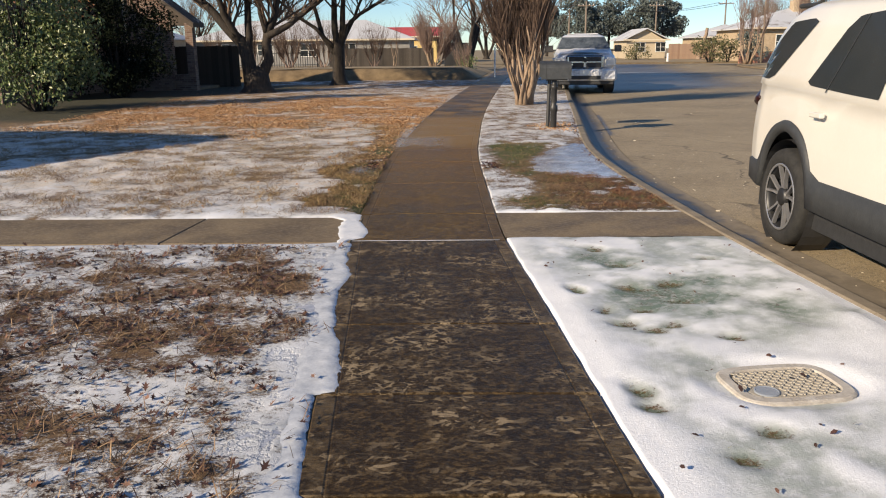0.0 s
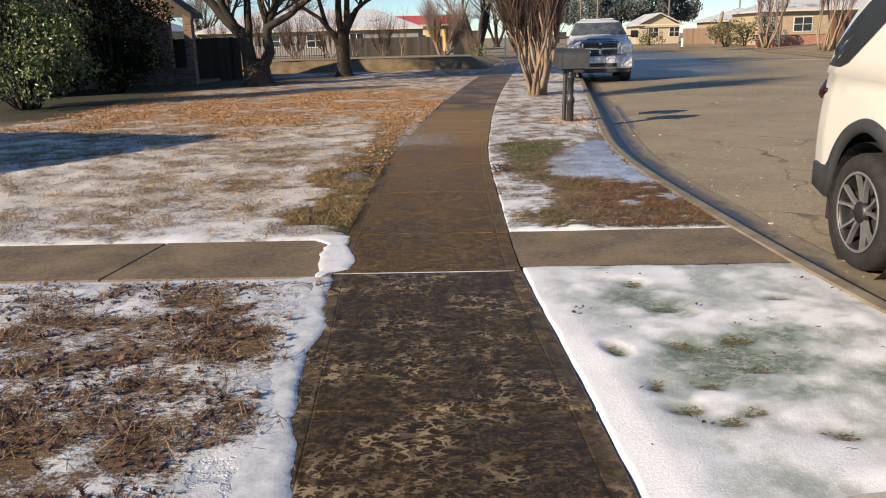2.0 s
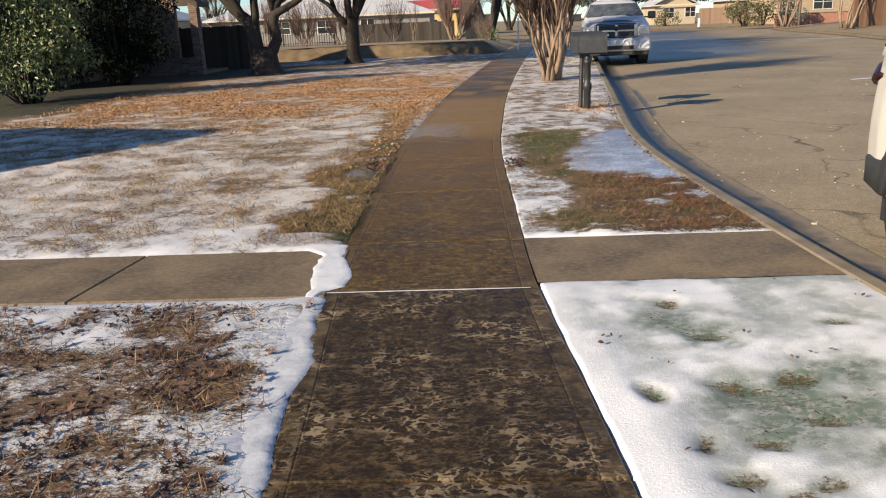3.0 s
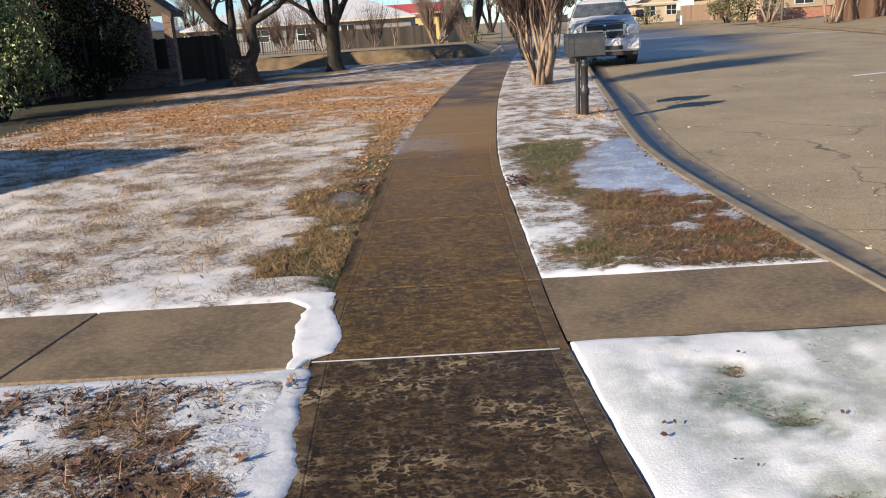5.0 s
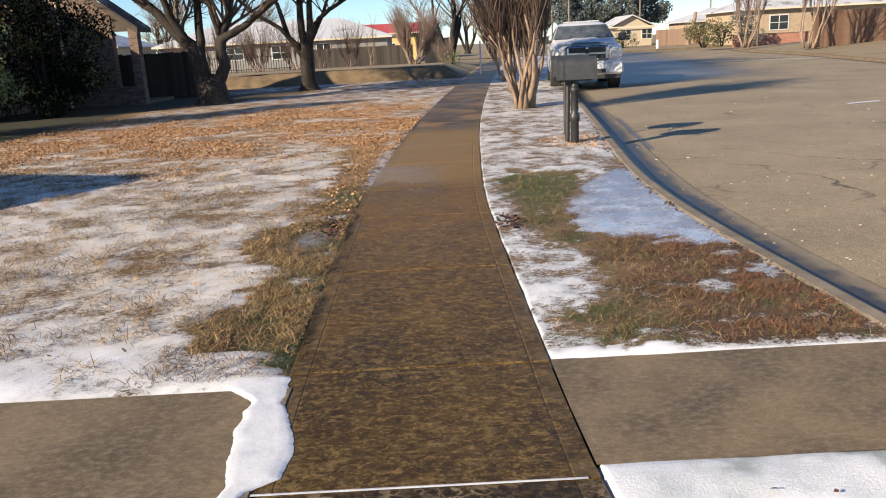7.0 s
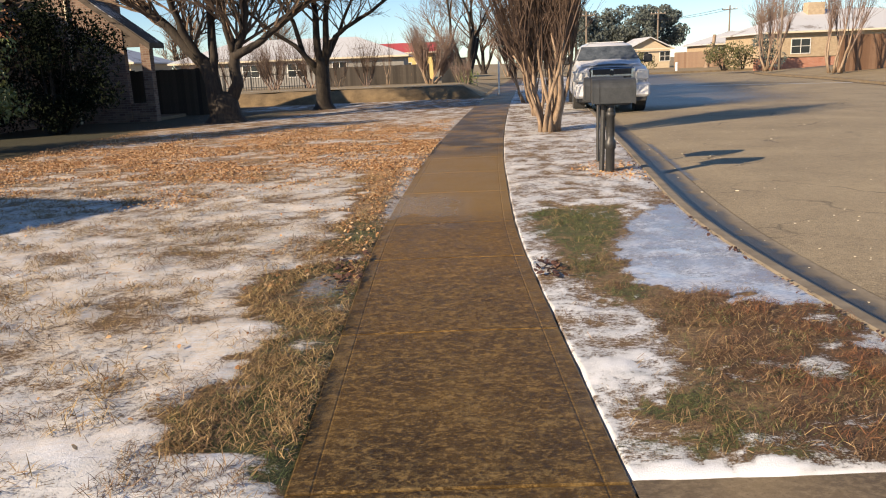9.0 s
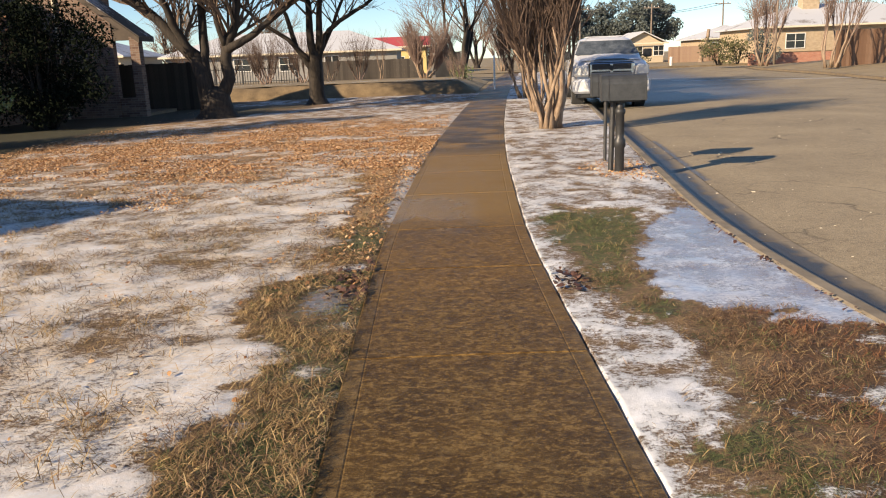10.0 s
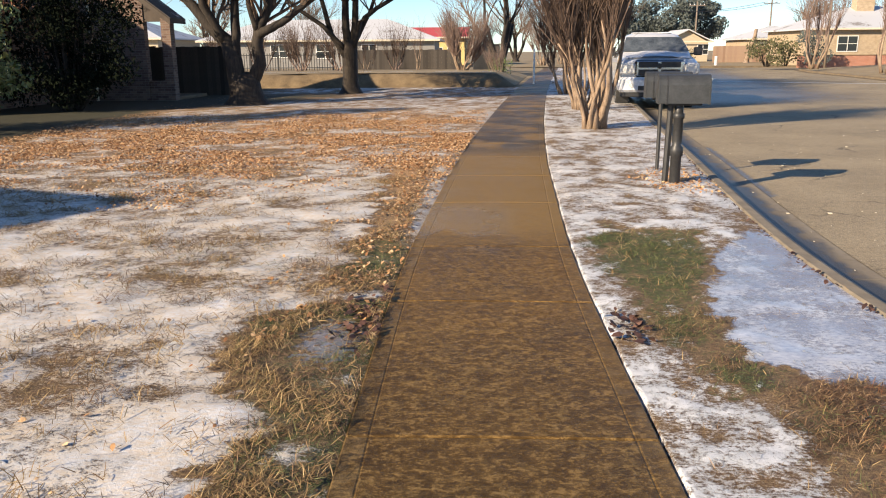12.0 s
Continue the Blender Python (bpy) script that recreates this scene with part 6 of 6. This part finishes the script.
pole("slim dark pole across the street", 26.2, 67, 0.2, 6.5, 0.09, False)
pole("leaning wooden utility pole at the street end", 17.5, 104, 0, 7.2)
pole("wooden utility pole behind the far houses", 30, 118, 0, 7.8)
pole("wooden utility pole behind the far houses", 40, 118, 0, 8.0)
pole("slim pole at the street end", 14.5, 98, 0, 6.0, 0.10, False)
for k, (z0, dx) in enumerate(((7.3, -0.9), (7.3, 0.9))):
    pts = [(17.5 + dx + (40 - 17.5) * s, 104 + 14 * s + 0.5 * k, 6.7 + 0.9 * s - 1.0 * math.sin(math.pi * s)) for s in np.linspace(0, 1, 14)]
    tagged(part("power_line", Geo().tube(pts, [0.025] * 14, 4), WIRE), "thin dark power line between the poles", "power line")
trunk = bare_tree("cut bare trunk at the far fence", (28.6, 92, 0), 77, [((0.03, 0, 1), 3.6, 0.28)], last=0, group="", kids=1, barkmat=PALEBARK)
for x, y, h, r, lab, cat, nm in ((21.6, 79, 0.8, 0.12, "white marker post on the far lawn", "post", "marker_post"), (2.55, 42, 1.5, 0.04, "slim white post beside the pavement", "post", "sign_post")):
    t = thing(nm, lab, cat, pose(x, y, 0))
    part("shaft", Geo().tube([(0, 0, -0.2), (0, 0, h)], [r, r], 10), WHITE, t)
    part("cap", Geo().lathe((0, 0, h), (0, 0, 1), [(0, r * 1.2), (0.04, r * 1.1), (0.06, 0.001)], 10), WHITE, t)
t = thing("utility_box", "dark green utility cabinet beyond the bank", "utility box", pose(0.6, 60, 0.1))
part("cabinet", B(-0.9, -0.4, -0.1, 0.9, 0.4, 1.75, bev=0.03), BLACKPAINT, t)
part("lid", B(-0.94, -0.44, 1.752, 0.94, 0.44, 1.82, bev=0.02), BLACKPAINT, t)

# water meter cover sunk in the snow
def meter_cover():
    """A rounded concrete frame with a studded lid and a small round reader cap, half drifted over."""
    t = thing("meter_cover", "tan concrete water meter cover with a studded lid in snow", "meter cover", pose(1.78, 2.65, 0.002, 0, 0, 8))

    def ring(a, b, p, n=32):
        q = np.linspace(0, 2 * math.pi, n, endpoint=False)
        return [(a * math.copysign(abs(math.cos(v)) ** p, math.cos(v)), b * math.copysign(abs(math.sin(v)) ** p, math.sin(v))) for v in q]

    def rings(rows, p):
        g, n = Geo(), 32
        for a, b, z in rows:
            g.v += [(x, y, z) for x, y in ring(a, b, p)]
        for r in range(len(rows) - 1):
            for k in range(n):
                c, d = r * n + k, r * n + (k + 1) % n
                g.f.append((c, d, d + n, c + n))
        return g
    part("frame", rings([(0.275, 0.205, -0.06), (0.275, 0.205, 0.008), (0.265, 0.195, 0.014), (0.225, 0.158, 0.014), (0.220, 0.153, 0.004), (0.219, 0.152, -0.04)], 0.5), CASTRIM, t, "tan concrete frame")
    lid = part("lid", rings([(0.212, 0.146, -0.05), (0.212, 0.146, 0.006), (0.206, 0.140, 0.009), (0.001, 0.001, 0.009)], 0.5), IRON, t, "tan studded lid")
    me = B(-0.006, -0.013, 0, 0.006, 0.013, 0.005, bev=0.0015).mesh("stud", IRON)
    for i in range(-8, 9):
        for j in range(-5, 6):
            if (i + 5.5) ** 2 + (j + 3.2) ** 2 > 9:
                part("stud", me, IRON, lid, m=pose(i * 0.0235, j * 0.0245, 0.009, 0, 0, 45 if (i + j) % 2 else -45))
    part("reader_cap", Geo().lathe((-0.13, -0.078, 0.006), (0, 0, 1), [(0, 0.055), (0.008, 0.055), (0.010, 0.050), (0.008, 0.046), (0.0085, 0.001)], 24), GREYCAP, lid, "grey plastic reader cap")
    part("keyhole", Geo().lathe((0.06, 0.04, 0.008), (0, 0, 1), [(0, 0.016), (0.004, 0.015), (0.0045, 0.001)], 12), PLASTIC, lid)


meter_cover()


# ---- litter and grass ----
def scatter(name, label, category, mat, count, region, density, shape, size, seed, lift=0.012):
    """Many small leaves or blades, thrown where density allows; one object."""
    r = np.random.RandomState(seed)
    x0, x1, y0, y1 = region
    X, Y = r.uniform(x0, x1, count * 4), r.uniform(y0, y1, count * 4)
    keep = r.rand(count * 4) < density(X, Y)
    X, Y = X[keep][:count], Y[keep][:count]
    n = len(X)
    sn = cover(X, Y)[0]
    a, s = r.uniform(0, 2 * np.pi, n), size * r.uniform(0.55, 1.35, n)
    ca, sa = np.cos(a), np.sin(a)
    tilt, roll = r.normal(0, 0.38, n), r.normal(0, 0.4, n)
    Z = np.full(n, lift) + 0.012 * sn + r.uniform(0, 0.012, n)
    if shape == "blade":
        tilt = np.abs(r.normal(0.25, 0.35, n))
        base = [(-0.5, -0.026, 0), (-0.5, 0.026, 0), (0.1, 0.024, 0.10), (0.1, -0.024, 0.10), (0.5, 0, 0.08)]
        faces = [(0, 3, 2, 1), (3, 4, 2)]
    elif shape == "oak":
        # a lobed leaf, folded along its rib
        base = [(-0.55, 0, 0), (-0.15, 0.10, 0.02), (-0.20, 0.34, 0.10), (0.06, 0.13, 0.02), (0.12, 0.36, 0.12), (0.26, 0.11, 0.03), (0.55, 0.03, 0.08),
                (0.26, -0.11, 0.03), (0.12, -0.36, 0.14), (0.06, -0.13, 0.02), (-0.20, -0.34, 0.10), (-0.15, -0.10, 0.02)]
        faces = [(0, 11, 1), (1, 11, 9, 3), (1, 3, 2), (3, 9, 7, 5), (3, 5, 4), (5, 7, 6), (9, 8, 7), (11, 10, 9)]
    else:
        base = [(-0.5, 0, 0.02), (-0.1, 0.30, 0.10), (0.3, 0.2, 0.10), (0.5, 0, 0.0), (0.3, -0.2, 0.10), (-0.1, -0.30, 0.12)]
        faces = [(0, 5, 1), (1, 5, 4, 2), (2, 4, 3)]
    base = np.array(base)
    u, v, w = [base[None, :, k] * s[:, None] for k in range(3)]
    w = w + u * np.sin(tilt)[:, None] + v * np.sin(roll)[:, None]
    if shape == "blade":
        w = w + 0.5 * s[:, None] * np.sin(tilt)[:, None]
    PX, PY = X[:, None] + u * ca[:, None] - v * sa[:, None], Y[:, None] + u * sa[:, None] + v * ca[:, None]
    PZ = np.maximum(Z[:, None] + w, 0.001)
    verts = np.stack([PX, PY, PZ], -1).reshape(-1, 3)
    k = len(base)
    me = bpy.data.meshes.new(name)
    me.from_pydata(verts.tolist(), [], [tuple(i * k + j for j in f) for i in range(n) for f in faces])
    me.materials.append(mat)
    ob = new(name, me)
    return tagged(ob, label, category, "", "stuff")


def off_walk(X, Y, margin=0.0):
    R, K = right_edge(Y), kerb_edge(Y)
    path = (X < 0) & (Y > PATH0 - 0.02) & (Y < PATH1 + 0.02)
    slab = (X > R) & (Y > CROSS0 - 0.02) & (Y < CROSS1 + 0.02)
    return ((X < R - WIDE - margin) | (X > R + margin)) & (X < K - 0.02) & ~path & ~slab


def bare(X, Y, lo, hi):
    """1 where the snow is thin."""
    c = cover(X, Y)
    return (1 - ramp(c[0], lo, hi)) * (1 - 0.9 * ramp(c[3], 0.15, 0.4)) * off_walk(X, Y)


clump = lambda X, Y, k: np.clip(0.5 + 1.1 * patchy(X, Y, 5.0, k) + 0.5 * patchy(X, Y, 13.0, k + 1), 0.03, 1)
scatter("oak_leaves", "fallen dark red oak leaves on thin snow", "leaves", OAKLEAF, 7500, (-4.2, -0.3, -0.2, 5.36), lambda X, Y: bare(X, Y, 0.34, 0.80) * np.clip(clump(X, Y, 1), 0.15, 1), "oak", 0.041, 1)
scatter("oak_leaves", "fallen oak leaves scattered on clean snow", "leaves", OAKLEAF, 200, (-4.2, -0.3, -0.2, 5.36), lambda X, Y: 0.6 * off_walk(X, Y, 0.12), "oak", 0.05, 2)
scatter("dry_grass", "tufts of dry brown grass through the snow", "grass", STRAWRED, 18000, (-4.2, -0.3, -0.2, 5.36), lambda X, Y: bare(X, Y, 0.30, 0.74) * clump(X, Y, 2), "blade", 0.058, 3)
scatter("dry_grass", "straw-coloured grass through thin snow", "grass", STRAW, 30000, (-7.5, -0.5, 6.4, 15.5), lambda X, Y: bare(X, Y, 0.38, 0.84) * clump(X, Y, 3) * (0.5 + 0.5 * (Y < 11)), "blade", 0.05, 4)
tuft = lambda X, Y, k: np.clip(2.4 * patchy(X, Y, 3.6, k, 2) - 0.60, 0, 1)
scatter("dry_grass", "golden tufts of dry grass standing out of the snow", "grass", STRAW, 30000, (-7.0, -0.6, 6.4, 15.5), lambda X, Y: tuft(X, Y, 3) * off_walk(X, Y, 0.1), "blade", 0.060, 21)
scatter("dry_grass", "brown tufts of dry grass standing out of the snow", "grass", STRAWRED, 22000, (-5.0, -0.6, 6.4, 11.5), lambda X, Y: tuft(X, Y, 5) * off_walk(X, Y, 0.1), "blade", 0.045, 22)
scatter("green_grass", "sparse green grass beside the pavement", "grass", GRASS, 11000, (-3.5, -0.5, 6.4, 12.8), lambda X, Y: np.clip(cover(X, Y)[2] * 1.5 - 0.25, 0, 1) * clump(X, Y, 4) * off_walk(X, Y), "blade", 0.04, 5)
scatter("dry_grass", "matted straw beside the pavement", "grass", STRAW, 11000, (-1.9, -0.5, 6.5, 10.0), lambda X, Y: bare(X, Y, 0.08, 0.42) * clump(X, Y, 5), "blade", 0.050, 6)
scatter("dry_grass", "matted reddish straw beside the pavement", "grass", STRAWRED, 4500, (-1.9, -0.5, 6.5, 10.0), lambda X, Y: bare(X, Y, 0.08, 0.42) * clump(X, Y, 6), "blade", 0.046, 18)
scatter("fallen_leaves", "carpet of fallen orange leaves on the lawn", "leaves", GOLDLEAF, 90000, (-10.5, 0.2, 12.6, 26.5), lambda X, Y: ramp(Y + 1.3 * patchy(X, Y, 0.5, 2), 13.2, 17.0) * (1 - ramp(Y, 19, 26)) * (1 - ramp(-X, 8.0, 8.8)) * (1 - 0.9 * ramp(Y - 1.9 * X, 40.5, 43)) * np.clip(0.45 + 0.9 * patchy(X, Y, 1.1, 5) + 0.5 * patchy(X, Y, 4.0, 1), 0.03, 1) * off_walk(X, Y), "leaf", 0.033, 7)
scatter("fallen_leaves", "fallen orange leaves along the pavement", "leaves", GOLDLEAF, 3400, (-1.6, 0.0, 9.2, 18), lambda X, Y: bare(X, Y, 0.15, 0.6) * clump(X, Y, 3), "leaf", 0.034, 8)
scatter("fallen_leaves", "fallen leaves strewn thinly over the frosty lawn", "leaves", GOLDLEAF, 2600, (-9, -0.4, 6.6, 34), lambda X, Y: 0.6 * clump(X, Y, 4) * off_walk(X, Y), "leaf", 0.030, 9)
scatter("dry_grass", "matted reddish brown grass on the verge", "grass", STRAWRED, 15000, (0.7, 2.5, 6.5, 9.8), lambda X, Y: bare(X, Y, 0.12, 0.50) * clump(X, Y, 1) ** 2, "blade", 0.034, 10)
scatter("dry_grass", "rust-red blades matted on the verge by the kerb", "grass", RUST, 5000, (1.3, 2.5, 6.6, 8.7), lambda X, Y: ramp(X, 1.3, 2.0) * bare(X, Y, 0.12, 0.50) * clump(X, Y, 4), "blade", 0.042, 24)
scatter("dry_grass", "straw-coloured grass on the verge", "grass", STRAW, 19000, (0.7, 4.6, 6.5, 22), lambda X, Y: 0.7 * bare(X, Y, 0.20, 0.72) * clump(X, Y, 2), "blade", 0.045, 11)
scatter("green_grass", "short green grass on the verge", "grass", GRASS, 21000, (0.7, 2.4, 6.5, 12.8), lambda X, Y: np.clip(cover(X, Y)[2] * 1.5 - 0.10, 0, 1) * bare(X, Y, 0.20, 0.55) * clump(X, Y, 3), "blade", 0.034, 12)
scatter("green_grass", "green grass showing through the snow crust", "grass", GRASS, 220, (0.8, 2.6, 1.2, 5.4), lambda X, Y: np.clip(cover(X, Y)[4] * 1.6 - 0.5, 0, 1) * clump(X, Y, 4) * off_walk(X, Y, 0.1), "blade", 0.022, 13, 0.002)
scatter("fallen_leaves", "fallen brown leaves round the mailboxes", "leaves", GOLDLEAF, 700, (1.6, 3.2, 13.4, 16.4), lambda X, Y: blob(X, Y, 2.3, 14.5, 0.40, 0.7, 0, 0.6) * off_walk(X, Y), "leaf", 0.038, 14)
scatter("fallen_leaves", "few dark leaves and twigs on the snow crust", "leaves", OAKLEAF, 70, (0.9, 2.5, 1.0, 5.4), lambda X, Y: 0.5 * off_walk(X, Y, 0.1), "leaf", 0.026, 15)
scatter("fallen_leaves", "reddish leaves caught beside the pavement", "leaves", OAKLEAF, 420, (-1.3, 1.1, 9.0, 10.2), lambda X, Y: (blob(X, Y, -0.72, 9.65, 0.16, 0.4, 0, 0.6) + blob(X, Y, 0.78, 9.5, 0.10, 0.22, 0, 0.5)) * off_walk(X, Y), "leaf", 0.055, 16)
scatter("fallen_leaves", "brown leaves along the kerb edge", "leaves", OAKLEAF, 700, (2.2, 3.4, 7.0, 18), lambda X, Y: blob(kerb_edge(Y) - X, 0 * Y, 0.03, 0, 0.05, 1, 0, 0.5) * off_walk(X, Y), "leaf", 0.04, 17)


# ---- snow lips over the slab edges ----
def snow_sheet(name, label, ys, lo, hi, thick, seed, nx=9, floor=0.003, side=0):
    """A thin sheet of snow with a ragged border and a rounded rim."""
    g = Geo()
    ys = np.asarray(ys)
    a, b = lo(ys), hi(ys)
    ok = b - a > 0.006
    for y, p, q, o in zip(ys, a, b, ok):
        if not o:
            q = p + 0.006
        for k in range(nx):
            t = k / (nx - 1)
            x = p + (q - p) * t
            rim = min(1.0, (min(6 * (1 - t), 2.2 * t) if side > 0 else 6 * t) if side else 5 * min(t, 1 - t), 5 * min(y - ys[0], ys[-1] - y) / 0.05)
            z = floor + thick * math.sqrt(max(0.0, rim)) * (1 + 0.25 * float(patchy(np.array([x]), np.array([y]), 5, seed)[0])) * (1.0 if o else 0.0)
            g.v.append((x, y, z))
    for r in range(len(ys) - 1):
        for c in range(nx - 1):
            i = r * nx + c
            g.f.append((i, i + 1, i + nx + 1, i + nx))
    ob = part(name, g, SNOW, None, "", True)
    return tagged(ob, label, "snow", "", "structure")


ragged = lambda y, f, s: patchy(np.asarray(y), np.asarray(y) * 0 + 3.3, f, s)
PATCH_L = [(5.34, -0.64), (5.7, -0.69), (5.9, -0.71), (6.2, -0.70), (6.36, -0.86), (6.5, -0.9)]
PATCH_R = [(5.34, -0.59), (5.45, -0.55), (5.54, -0.44), (5.76, -0.43), (6.0, -0.49), (6.16, -0.545), (6.35, -0.55), (6.6, -0.58)]
snow_sheet("snow_patch", "patch of white snow beside the pavement", np.linspace(5.34, 6.46, 110), lambda y: curve_at(PATCH_L, y) + 0.014 * ragged(y, 5, 2) + 0.010 * ragged(y, 15, 5), lambda y: curve_at(PATCH_R, y) + 0.012 * ragged(y, 6, 3) + 0.008 * ragged(y, 17, 6), 0.010, 2, 21)
LIP = [(-3, 0.03), (1.7, 0.03), (2.3, 0.0), (2.57, 0.0), (2.60, 0.10), (2.9, 0.09), (3.2, 0.07), (3.42, 0.02), (3.9, 0.0), (4.15, 0.0), (4.3, 0.04), (4.5, 0.055), (4.8, 0.03), (5.37, 0.01)]
edge_snow = snow_sheet("snow_edge", "ragged snow lying over the pavement edge", np.linspace(-3, 5.37, 560), lambda y: right_edge(y) - WIDE - 0.24, lambda y: right_edge(y) - WIDE + curve_at(LIP, y) + 0.012 * ragged(y, 2.2, 4) + 0.012 * ragged(y, 7, 3) + 0.007 * ragged(y, 22, 5), 0.013, 3, 20, -0.003, 1)
edge_snow.data.materials[0] = ICYSNOW
joint_snow = snow_sheet("snow_line", "line of snow caught in the slab joint", [5.433, 5.436, 5.44, 5.444, 5.447], lambda y: -0.53 + 0 * y, lambda y: 0.66 + 0 * y, 0.003, 6, 60)
joint_snow.data.materials[0] = ICYSNOW


# gravel crumbs and scraps on the road by the gutter
rng = random.Random(90)
g = Geo()
for _ in range(300):
    x = rng.uniform(0, 1) ** 1.5 * 5.0
    y = rng.uniform(3, 22)
    s = rng.uniform(0.003, 0.008) * (2.2 if rng.random() < 0.06 else 1)
    cx = float(kerb_edge(y)) + 0.45 + x
    z = ROADZ + 0.002 + 0.03 * min(1, max(0, (x - 0.15) / 3))
    g.box(cx - s, y - s * rng.uniform(0.5, 1.2), z, cx + s, y + s, z + s * 0.6)
tagged(part("gravel", g, FASCIA), "pale crumbs of grit on the asphalt", "gravel", "", "stuff")
